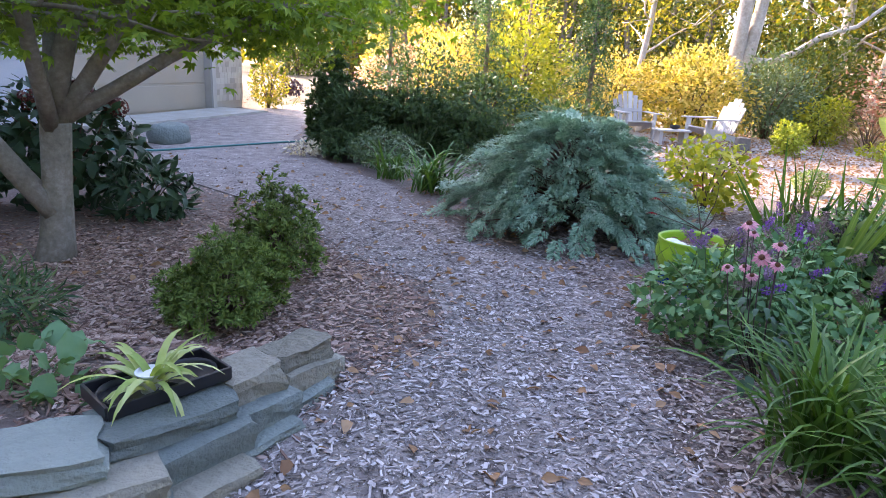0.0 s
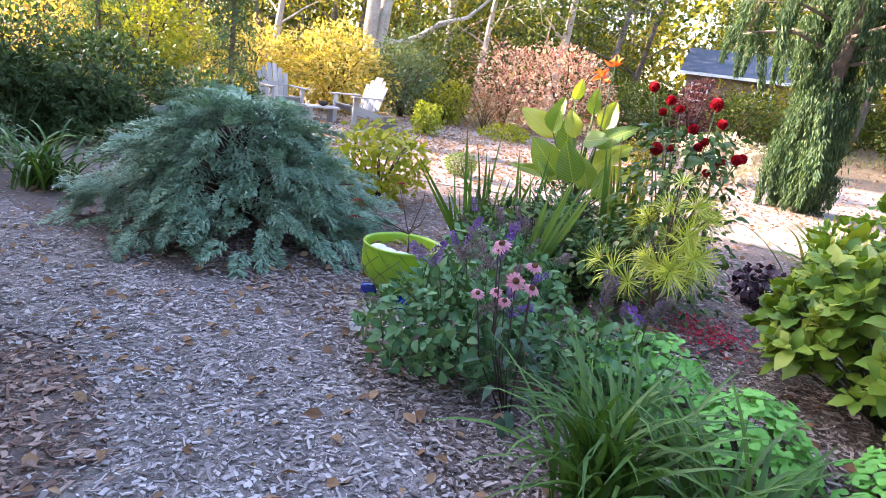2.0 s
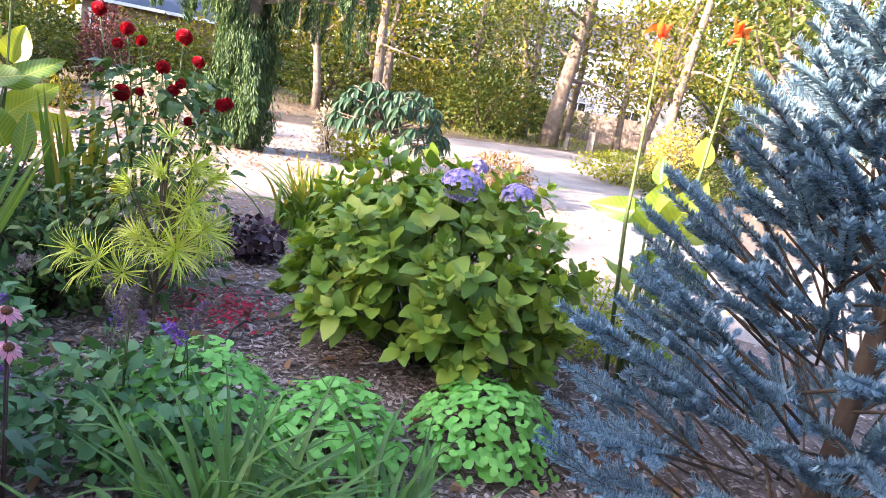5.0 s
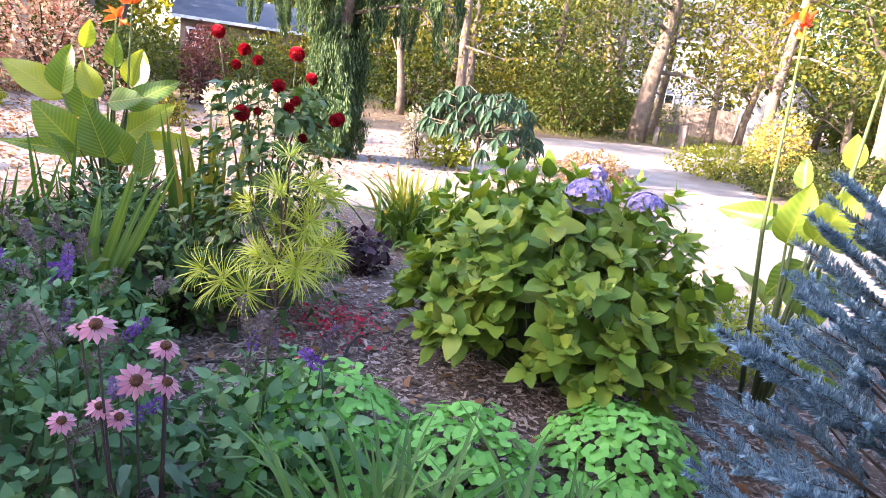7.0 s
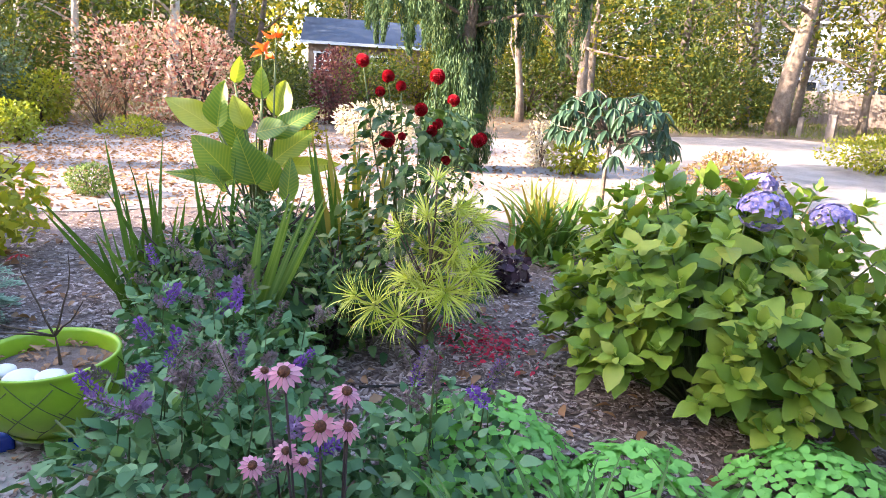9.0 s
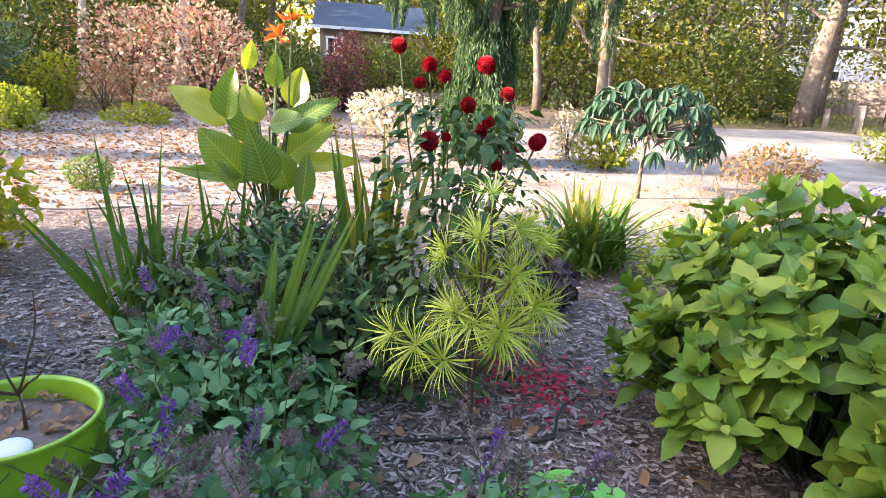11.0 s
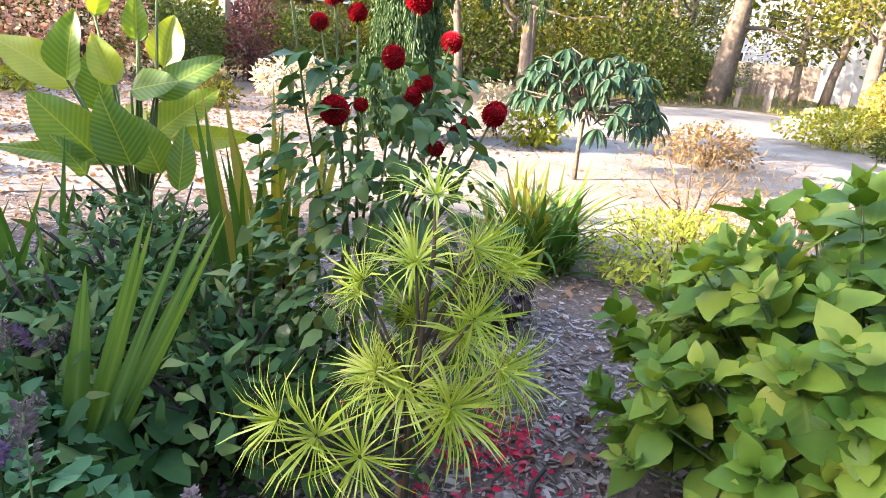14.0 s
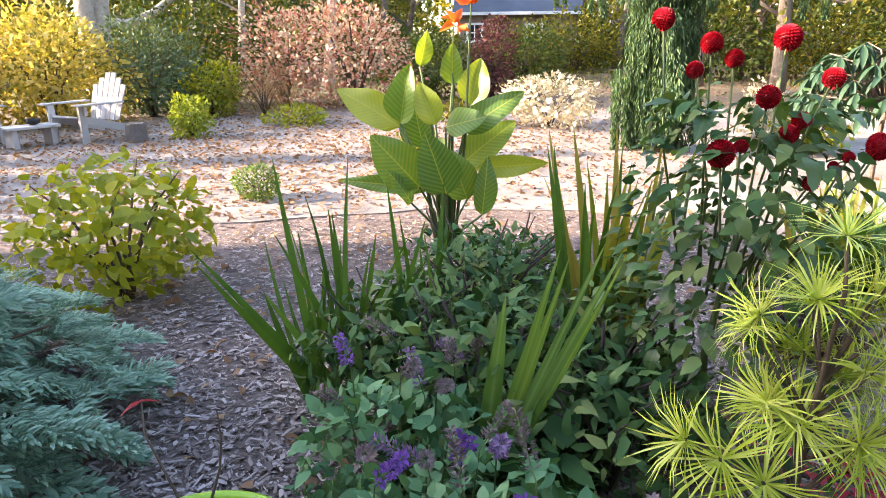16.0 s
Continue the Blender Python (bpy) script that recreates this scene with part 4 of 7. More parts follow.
def dahlia():
    B = np.array([2.82, 3.5, 0])
    t = thing("dahlia", tuple(B), "tall dahlia with crimson ball flowers and green leaves", "flower")
    n = 190
    i = np.arange(n)
    z = 1 - 1.93 * (i + 0.5) / n
    a = i * 2.39996
    d = np.stack([np.sqrt(np.maximum(0, 1 - z * z)) * np.cos(a), np.sqrt(np.maximum(0, 1 - z * z)) * np.sin(a), z], 1)
    pet = leaf_t(1, 0.8, 3, 0.5, -0.25, 0.6)
    core = lathe_ball(0.037)
    ball = mesh_of("flower", join([scatter(pet, d * 0.03, frames(d, np.stack([-0.35 * np.cos(a), -0.35 * np.sin(a), np.ones(n)], 1)), 0.018), core]), M["red"])
    F = [(2.578, 3.6, 1.355, 1), (2.875, 3.39, 1.302, 1.2), (2.80, 3.22, 1.20, 0.9), (2.717, 3.344, 1.149, 1.0), (2.491, 3.335, 1.02, 1.15), (2.62, 3.47, 1.29, 0.95), (2.60, 3.50, 1.22, 0.75), (2.655, 3.42, 1.25, 0.8),
         (2.722, 3.277, 1.056, 0.85), (2.745, 3.26, 1.09, 0.8), (2.85, 3.10, 1.025, 1.0), (2.90, 3.12, 1.03, 0.95), (2.77, 3.22, 0.924, 0.7), (2.80, 3.15, 1.0, 0.5), (2.79, 3.18, 0.974, 0.45), (2.58, 3.33, 1.03, 0.6)]
    sets = []
    main = [np.array([0.02, -0.02, 0.0]), np.array([-0.12, -0.08, 0.35]), np.array([-0.1, -0.12, 0.75])]
    sets.append(tube(np.array(main), [0.014, 0.012, 0.009], 7))
    for k in range(3):
        q = np.array([rng.normal(0, 0.12), rng.normal(0, 0.12), 0])
        sets.append(tube(np.array([q, q * 1.5 + [0, 0, 0.4], q * 1.2 + [0, 0, 0.85]]), [0.012, 0.01, 0.006], 6))
    for x, y, zz, s in F:
        P = np.array([x, y, zz]) - B
        root = np.array([P[0] * 0.4, P[1] * 0.4, 0.55])
        Q = np.array([root, root * 0.5 + P * 0.5 + [rng.normal(0, 0.03), rng.normal(0, 0.03), 0.0], P])
        sets.append(tube(Q, [0.006, 0.004, 0.003], 5))
        tilt = pose(0, 0, 0, rng.normal(25, 15), rng.normal(-25, 15), rng.uniform(0, 360))
        mesh_part("flower", ball, t, Matrix.Translation(Vector(P)) @ tilt @ Matrix.Scale(s * 0.69, 4), "crimson ball flower")
    for g in sets:
        obj("stalk", g, M["greenstem"], t)
    pool = [mesh_of("leaf", big_leaf_t(0.078 * s, 0.048 * s, 6, 1, dr, 0.04, 1, 0.08), M["dahleafbig"]) for s, dr in ((0.7, 0.3), (1.0, 0.45), (1.2, 0.6), (0.85, 0.2))]
    for k in range(340):
        a = rng.uniform(0, 6.28)
        h = rng.uniform(0.1, 1.18)
        r = (0.36 - 0.2 * max(0, h - 0.5)) * rng.uniform(0.35, 1.05)
        P = np.array([[math.cos(a) * r - 0.06, math.sin(a) * r - 0.08, h]])
        dd = np.array([[math.cos(a + rng.normal(0, 0.5)), math.sin(a + rng.normal(0, 0.5)), rng.normal(-0.1, 0.4)]])
        mesh_part("leaf", pool[k % 4], t, mats4(frames(dd, np.array([[rng.normal(0, 0.3), rng.normal(0, 0.3), 1]])), P, rng.uniform(0.55, 1.1))[0])
    n = 900
    h = rng.uniform(0.05, 1.15, n)
    a = rng.uniform(0, 6.28, n)
    r = (0.4 - 0.22 * np.maximum(0, h - 0.55)) * np.sqrt(rng.uniform(0, 1, n))
    pos = np.stack([np.cos(a) * r - 0.08, np.sin(a) * r - 0.12, h], 1)
    d = np.stack([np.cos(a) + rng.normal(0, 0.6, n), np.sin(a) + rng.normal(0, 0.6, n), rng.normal(-0.15, 0.4, n)], 1)
    tagged(obj("foliage", scatter(big_leaf_t(0.06, 0.036, 5, 1, 0.4, 0.04, 1, 0.08), pos, frames(d, norm(rng.normal(0, 0.4, (n, 3)) + [0, 0, 1])), rng.uniform(0.5, 1.3, n)), M["dahleaf"], t, "green toothed dahlia leaves"), kind="stuff")


dahlia()


# ---- canna ----
def canna(name, at, leaves, label, stalks, size=1.0, fan=None, heading=-37):
    t = thing(name, at, label, "flower")
    pool = [mesh_of("leaf", big_leaf_t(0.4 * s, 0.215 * s, 10, 3, dr, 0.03, 0.7, 0, cu), M["cannaleaf"]) for s, dr, cu in ((1, 0.16, 0.45), (0.85, 0.4, 0.3), (1.1, 0.55, 0.35), (0.75, 0.1, 0.7))]
    sets = []
    ax = np.array([math.cos(radians(heading)), math.sin(radians(heading)), 0])
    face = np.array([ax[1], -ax[0], 0])
    for i, (u0, z0, u1, z1, w) in enumerate(fan or ()):
        # leaves spread like a fan across the border, faces to the path; the near ones stand a little forward
        dep = rng.normal(0, 0.09) - (0.06 if z0 < 0.5 else 0)
        root = ax * u0 - face * dep + [0, 0, z0]
        tip = ax * u1 - face * (dep - rng.uniform(-0.04, 0.12)) + [0, 0, z1]
        L = np.linalg.norm(tip - root)
        nrm = face + [rng.normal(0, 0.3), rng.normal(0, 0.3), 0.35 + rng.normal(0, 0.2)]
        me = mesh_of("leaf", big_leaf_t(L * 1.12, w * 0.98, 14, 3, rng.uniform(0.05, 0.2), 0.028, 0.3, 0, rng.uniform(0.15, 0.6)), M["cannaleaf"])
        mesh_part("leaf", me, t, mats4(frames((tip - root)[None], nrm[None]), root[None], 1.0)[0])
        sets.append(tube(np.array([root * [0.2, 0.2, 0], root * [0.45, 0.45, 0.6], root]), [0.011, 0.009, 0.006], 6))
    for i, (az, el, z, s) in enumerate(leaves):
        a = radians(az)
        root = np.array([math.cos(a) * 0.07, math.sin(a) * 0.07, z])
        d = np.array([[math.cos(a) * math.cos(radians(el)), math.sin(a) * math.cos(radians(el)), math.sin(radians(el))]])
        mesh_part("leaf", pool[i % 4], t, mats4(frames(d, np.array([[-0.35 - 0.5 * math.cos(a) + rng.normal(0, 0.35), -0.5 - 0.5 * math.sin(a) + rng.normal(0, 0.35), 0.6 + rng.normal(0, 0.3)]])), root[None], s * size)[0])
        sets.append(tube(np.array([root * [0.2, 0.2, 0], root * [0.45, 0.45, 0.6], root]), [0.011, 0.009, 0.006], 6))
    for x, y, h in stalks:
        sets.append(tube(np.array([[x * 0.3, y * 0.3, 0], [x * 0.8, y * 0.8, h * 0.5], [x, y, h]]), [0.012, 0.009, 0.005], 6))
        n = 9
        d = norm(rng.normal(size=(n, 3)) + [0, 0, 0.8])
        obj("flower", scatter(leaf_t(0.08, 0.045, 4, 0.4, 0.4), np.tile([x, y, h], (n, 1)) + rng.normal(0, 0.018, (n, 3)), frames(d, rand_dirs(n)), rng.uniform(0.6, 1.2, n)), M["orange"], t, "ragged orange canna flower")
    for g in sets:
        obj("stalk", g, M["greenstem"], t)
    return t


canna("canna", (3.327, 5.579, 0), [(60, 35, 0.55, 0.8), (110, 40, 0.5, 0.75)],
      "striped-leaf canna with yellow-veined leaves and orange flower", [(0.04, -0.03, 1.4), (0.13, -0.08, 1.52)], 1.0,
      [(-0.29, 0.8, -0.63, 1.03, 0.24), (-0.26, 0.86, -0.22, 1.15, 0.21), (-0.14, 0.66, -0.21, 0.96, 0.24), (-0.15, 1.17, -0.1, 1.34, 0.12), (0.04, 1.06, 0.04, 1.27, 0.14), (0.16, 0.93, 0.21, 1.18, 0.21),
       (0.11, 0.78, 0.41, 1.01, 0.2), (0.0, 0.81, 0.21, 0.88, 0.2), (0.09, 0.55, 0.38, 0.82, 0.24), (0.18, 0.55, 0.59, 0.58, 0.15), (-0.16, 0.48, -0.39, 0.76, 0.29), (-0.1, 0.44, -0.62, 0.49, 0.12),
       (0.22, 0.28, 0.26, 0.6, 0.16), (0.0, 0.44, -0.1, 0.76, 0.27), (-0.06, 0.84, -0.15, 1.06, 0.17), (-0.21, 0.39, -0.31, 0.59, 0.17), (0.13, 0.37, 0.04, 0.65, 0.24)])
canna("canna", (3.5, 1.09, 0), [(60, 40, 0.5, 0.6)],
      "yellowing canna with tall spent stalks and orange flowers", [(0.0, 0.19, 1.67), (0.0, -0.13, 1.72)], 0.95,
      [(-0.03, 0.89, -0.33, 0.88, 0.13), (-0.05, 0.79, -0.02, 1.03, 0.17), (0.04, 0.84, 0.14, 1.06, 0.19), (0.03, 0.69, 0.14, 0.51, 0.22), (0.04, 0.73, -0.08, 0.56, 0.14), (0.09, 0.83, 0.3, 0.93, 0.14),
       (0.14, 0.46, 0.23, 0.3, 0.16), (-0.04, 1.03, -0.06, 1.15, 0.08), (0.11, 1.14, 0.1, 1.27, 0.1), (0.13, 0.7, 0.25, 0.6, 0.16)], -90)


# ---- sword-leaved clumps ----
def sword_fan(name, at, n, length, width, label, mat, lean=0.0, heading=0, open_deg=38, group="sword-leaved clumps"):
    t = thing(name, at, label, "perennial", group, heading)
    pool = [mesh_of("blade", blade_t(length * s, width * w, ar, 8, 0.35, 88), mat) for s, w, ar in ((1, 1, 8), (0.85, 0.9, 16), (0.7, 1, 10), (0.92, 0.75, 26))]
    for i in range(n):
        f = (i + 0.5) / n * 2 - 1
        mesh_part("blade", pool[i % 4], t, pose(f * 0.05 + rng.normal(0, 0.02), rng.normal(0, 0.03), -0.01, 0, f * open_deg + lean + rng.normal(0, 4), rng.normal(0, 25) + (180 if i % 2 else 0)))
    return t


for x, y, n, L, lean, od in ((1.92, 4.42, 6, 0.95, 0, 6), (2.02, 4.4, 5, 0.72, 6, 9), (1.95, 4.44, 5, 0.8, -27, 7), (1.88, 4.45, 4, 0.72, -34, 6), (2.24, 4.3, 6, 0.84, 2, 6), (1.84, 4.52, 5, 0.66, -10, 9), (2.06, 4.5, 4, 0.62, 12, 8)):
    sword_fan("gladiolus", (x, y, 0), n, L, 0.03, "upright green gladiolus fan with sword leaves", M["sword"], lean, -37, od)
sword_fan("gladiolus", (2.8, 3.86, 0), 18, 1.04, 0.04, "gladiolus clump of green leaves yellowing at the tips", M["bronze"], 3, -40, 13)
sword_fan("gladiolus", (2.72, 3.92, 0), 12, 0.96, 0.042, "gladiolus clump of dark green sword leaves", M["sword"], -3, -40, 11)
pl = thing("gladiolus", (1.93, 3.63, 0), "young gladiolus with broad pleated pale-edged leaves", "perennial", "sword-leaved clumps")
pm = [mesh_of("blade", blade_t(L, w, ar, 9, 0.5, 89), M["pleat"]) for L, w, ar in ((0.66, 0.062, 4), (0.88, 0.034, 6), (0.82, 0.038, 4))]
for m_, (ry, rz) in zip((pm[0], pm[1], pm[2], pm[1], pm[2], pm[1]), ((7, 10), (20, -15), (17, 20), (23, -25), (15, 5), (27, 30))):
    mesh_part("blade", m_, pl, pose(0, 0, 0, rng.normal(0, 2), ry, -40) @ pose(0, 0, 0, 0, 0, rz))

strap_clump("daylily", (1.38, 1.72, 0), 150, 0.66, 0.019, M["lily"], "dense daylily clump of arching green strap leaves", "perennial", (50, 135), (50, 86), 0.16)
strap_clump("daylily", (1.62, 1.45, 0), 85, 0.6, 0.019, M["lily"], "daylily clump of arching green strap leaves", "perennial", (50, 130), (50, 86), 0.12)
strap_clump("iris", (4.75, 3.8, 0), 70, 0.72, 0.03, M["bronze"], "iris clump with green leaves browning at the tips", "perennial", (15, 80), (50, 86), 0.3)
strap_clump("iris", (4.65, 3.75, 0), 90, 0.7, 0.032, M["sword"], "iris clump with arching green leaves", "perennial", (15, 90), (45, 84), 0.3)
strap_clump("iris", (4.55, 3.6, 0), 34, 0.5, 0.032, M["sword"], "low iris clump with flopped green leaves", "perennial", (30, 110), (35, 80), 0.16)
strap_clump("daylily", (-1.2, 5.85, 0), 110, 0.7, 0.022, M["lily"], "bright green daylily clump beside the path", "perennial", (60, 140), (55, 86), 0.25)
strap_clump("daylily", (-1.75, 6.3, 0), 60, 0.62, 0.022, M["lily"], "bright green daylily clump beside the path", "perennial", (60, 140), (55, 86), 0.2)
strap_clump("yucca", (-1.9, 7.7, 0), 60, 0.75, 0.026, M["greyshrub"], "stiff grey-blue yucca rosette", "perennial", (0, 20), (25, 88), 0.08)


# ---- columbines ----
def columbine(at, r, h, n, label):
    t = thing("columbine", at, label, "perennial", "columbine clumps")
    v, f = [], []
    lob = []
    for k in range(3):
        a = radians(-75 + 75 * k)
        D = np.array([[math.sin(a), math.cos(a), 0.1]])
        lob.append(scatter(big_leaf_t(0.024, 0.027, 4, 1, 0.1, 0.05, -0.8), np.array([[math.sin(a) * 0.006, math.cos(a) * 0.006, 0]]), frames(D, [0, 0, 1]), 1.0))
    me = [mesh_of("leaf", join(lob), M["aquil"])]
    stems = []
    for i in range(n):
        z = 1 - (i + 0.5) / n * 0.98
        a = i * 2.39996 + rng.normal(0, 0.3)
        rr = math.sqrt(max(0, 1 - z ** 2)) * rng.uniform(0.8, 1.06)
        k = rng.uniform(0.86, 1.05)
        P = np.array([math.cos(a) * rr * r * k, math.sin(a) * rr * r * k, 0.03 + z * (h - 0.03) * k])
        out = norm(np.array([[math.cos(a) * rr * 0.7 + rng.normal(0, 0.2), math.sin(a) * rr * 0.7 + rng.normal(0, 0.2), 0.9]]))
        D = norm(np.cross(out, rng.normal(size=(1, 3))))
        mesh_part("leaf", me[0], t, mats4(frames(D, out), P[None], rng.uniform(0.95, 1.5))[0])
        if i % 9 == 0:
            obj("stalk", tube(np.array([[0, 0, 0], P * [0.5, 0.5, 0.7], P]), [0.0025, 0.002, 0.0015], 4), M["greenstem"], t)


columbine((1.92, 2.27, 0), 0.33, 0.34, 300, "bushy columbine mound of fresh green scalloped leaves")
columbine((2.09, 1.86, 0), 0.26, 0.3, 300, "round columbine mound of fresh green scalloped leaves")
columbine((2.54, 1.46, 0), 0.28, 0.27, 300, "low columbine mound of fresh green scalloped leaves")


# ---- anise hyssop, coneflowers and the dark border behind ----
def hyssop(at, size, n, spikes, label):
    t = shrub("anise_hyssop", at, size, M["agast"], big_leaf_t(1, 0.68, 4, 1, 0.25, 0.03), n, 0.052, label, "perennial", 9, 0.55, "hyssop clumps", 0.3, M["greenstem"])
    for k in range(spikes):
        a = rng.uniform(0, 6.28)
        q = rng.uniform(0.1, 0.95)
        P = np.array([math.cos(a) * size[0] * q, math.sin(a) * size[1] * q, size[2] * (0.55 + 0.5 * math.sqrt(1 - q * q)) + rng.uniform(-0.02, 0.07)])
        d = norm(np.array([math.cos(a) * q * 0.7 + rng.normal(0, 0.45), math.sin(a) * q * 0.7 + rng.normal(0, 0.45), 0.6]))
        L = rng.uniform(0.06, 0.14)
        m_ = 120
        s = rng.uniform(0, 1, m_)
        b = rng.uniform(0, 6.28, m_)
        X = norm(np.cross(d, [0.3, 0.5, 0.2]))
        Y = np.cross(d, X)
        side = X[None] * np.cos(b)[:, None] + Y[None] * np.sin(b)[:, None]
        pos = P + d * (s * L)[:, None] + side * (0.0105 * (1 - 0.5 * s))[:, None]
        obj("flower_spike", scatter(leaf_t(0.014, 0.008, 2, 0.4, 0), pos, frames(norm(side + d * 0.5), d), rng.uniform(0.7, 1.3, m_)), (M["purplefl"], M["fadedfl"], M["fadedfl"], M["mauvefl"], M["fadedfl"])[k % 5], t, ("violet flower spike", "faded brown seed spike", "faded brown seed spike", "mauve flower spike", "faded brown seed spike")[k % 5])
        obj("spike_stalk", tube(np.array([P - [0, 0, 0.12] - d * 0.05, P - d * 0.02, P + d * L]), [0.0025, 0.002, 0.0015], 4), M["greenstem"], t)
    return t


hyssop((1.2, 2.72, 0), (0.42, 0.4, 0.46), 1450, 22, "sprawling anise hyssop with grey-green leaves and violet spikes")
hyssop((1.62, 3.2, 0), (0.36, 0.4, 0.44), 1050, 14, "anise hyssop with grey-green leaves and faded spikes")
hyssop((1.78, 3.75, 0), (0.32, 0.32, 0.42), 800, 13, "anise hyssop with bright violet flower spikes")
hyssop((1.72, 2.35, 0), (0.3, 0.28, 0.4), 700, 10, "anise hyssop leaning among the columbines")


def coneflowers():
    t = thing("coneflower", (1.33, 2.32, 0), "pink coneflowers with dark cones on wiry stems", "flower")
    n = 13
    a = np.arange(n) / n * 6.283
    d = np.stack([np.cos(a), np.sin(a), np.full(n, -0.25)], 1)
    rays = mesh_of("rays", scatter(leaf_t(0.034, 0.0135, 3, 0.15, 0.15, 0.6), d * 0.008, frames(d, [0, 0, 1]), rng.uniform(0.85, 1.1, n)), M["pinkray"])
    bm = bmesh.new()
    bmesh.ops.create_icosphere(bm, subdivisions=3, radius=0.0135)
    for v in bm.verts:
        v.co *= 1 + 0.1 * noise.noise(v.co * 420)
        v.co.z = v.co.z * 0.8 + 0.004
    cone = bpy.data.meshes.new("cone")
    bm.to_mesh(cone)
    bm.free()
    cone.materials.append(M["cone"])
    for x, y, z, s in ((1.142, 2.25, 0.73, 1.1), (1.205, 2.218, 0.6, 1.15), (1.26, 2.2, 0.665, 1.0), (1.265, 2.2, 0.58, 1.0), (1.16, 2.27, 0.54, 0.8), (1.1, 2.3, 0.52, 0.85), (1.19, 2.25, 0.51, 0.85), (1.2, 2.4, 0.66, 0.8)):
        P = np.array([x - 1.33, y - 2.32, z])
        m_ = Matrix.Translation(Vector(P)) @ pose(0, 0, 0, 0, 0, rng.normal(-35, 22)) @ pose(0, 0, 0, rng.normal(36, 10)) @ pose(0, 0, 0, 0, 0, rng.uniform(0, 360)) @ Matrix.Scale(s * 0.84, 4)
        fl = mesh_part("flower", rays, t, m_, "pink drooping ray petals")
        mesh_part("cone", cone, fl, Matrix(), "dark brown cone")
        obj("stalk", tube(np.array([[P[0] * 0.2, P[1] * 0.2, 0], P * [0.8, 0.8, 0.5], P]), [0.004, 0.003, 0.0025], 5), M["darkstem"], t)
    k = 34
    b = rng.uniform(0, 6.28, k)
    pos = np.stack([np.cos(b) * 0.1 - 0.08, np.sin(b) * 0.1 - 0.04, rng.uniform(0.05, 0.45, k)], 1)
    D = np.stack([np.cos(b), np.sin(b), rng.normal(-0.2, 0.3, k)], 1)
    obj("foliage", scatter(big_leaf_t(0.085, 0.036, 6, 1, 0.5, 0.03), pos, frames(D, [0, 0, 1]), rng.uniform(0.6, 1.2, k)), M["rhodo"], t, "dark drooping lance-shaped leaves")


coneflowers()
for x, y, rx, h, n in ((2.15, 3.85, 0.34, 0.55, 900), (2.5, 4.25, 0.4, 0.6, 1000), (2.05, 4.25, 0.36, 0.5, 900), (2.9, 4.6, 0.45, 0.45, 900), (2.3, 3.5, 0.3, 0.45, 650), (2.6, 3.7, 0.28, 0.5, 600)):
    shrub("salvia", (x, y, 0), (rx, rx, h), M["dahleaf"], big_leaf_t(1, 0.42, 4, 1, 0.5, 0.05), int(n * 0.95), 0.064, "dark green salvia clump with dull leaves and dead stems", "perennial", 22, 0.25, "border salvias", 0.0, M["darkstem"], reach=(0.6, 1.02))
shrub("squash_leaf_plant", (1.98, 3.62, 0), (0.24, 0.24, 0.3), M["dahleaf"], big_leaf_t(1, 0.75, 5, 2, 0.4, 0.03), 70, 0.14, "broad dark blue-green leafy plant", "perennial", 8, 0.8, "", 0.2, M["greenstem"])
shrub("coral_bells", (3.7, 3.5, 0), (0.2, 0.2, 0.28), M["purpleleaf"], big_leaf_t(1, 0.95, 4, 1, 0.2, 0.06), 330, 0.05, "dark purple coral bells mound", "perennial", 5, 0.8, "", 0.3)
shrub("creeping_shrub", (4.95, 3.0, 0), (0.6, 0.5, 0.42), M["goldconif"], leaf_t(1, 0.35, 2), 3600, 0.04, "low golden-green creeping conifer", "shrub", 6, 0.6, "", 0.4)
shrub("creeping_shrub", (4.05, 1.32, 0), (0.45, 0.5, 0.4), M["goldconif"], leaf_t(1, 0.35, 2), 2600, 0.045, "low bright green spreading conifer", "shrub", 6, 0.6, "", 0.4)
shrub("golden_shrub", (1.52, 6.05, 0), (0.5, 0.45, 0.75), M["yellowleaf"], big_leaf_t(1, 0.7, 4, 1, 0.3, 0.03), 900, 0.07, "loose yellow-green shrub with rounded leaves", "shrub", 9, 0.7, "", 0.35)
shrub("boxwood", (2.95, 7.8, 0), (0.21, 0.21, 0.3), M["dwarf"], leaf_t(1, 0.5, 2), 1600, 0.03, "small round clipped green shrub", "shrub", 5, 0.6, "", 0.7, None, 0, 3)
fallen("fallen_petals", 300, lambda x, y: x > 0, 0.028, M["redpetal"], "scattered pink-red dahlia petals on the mulch", (2.9, 3.04), 0.15, "petals")

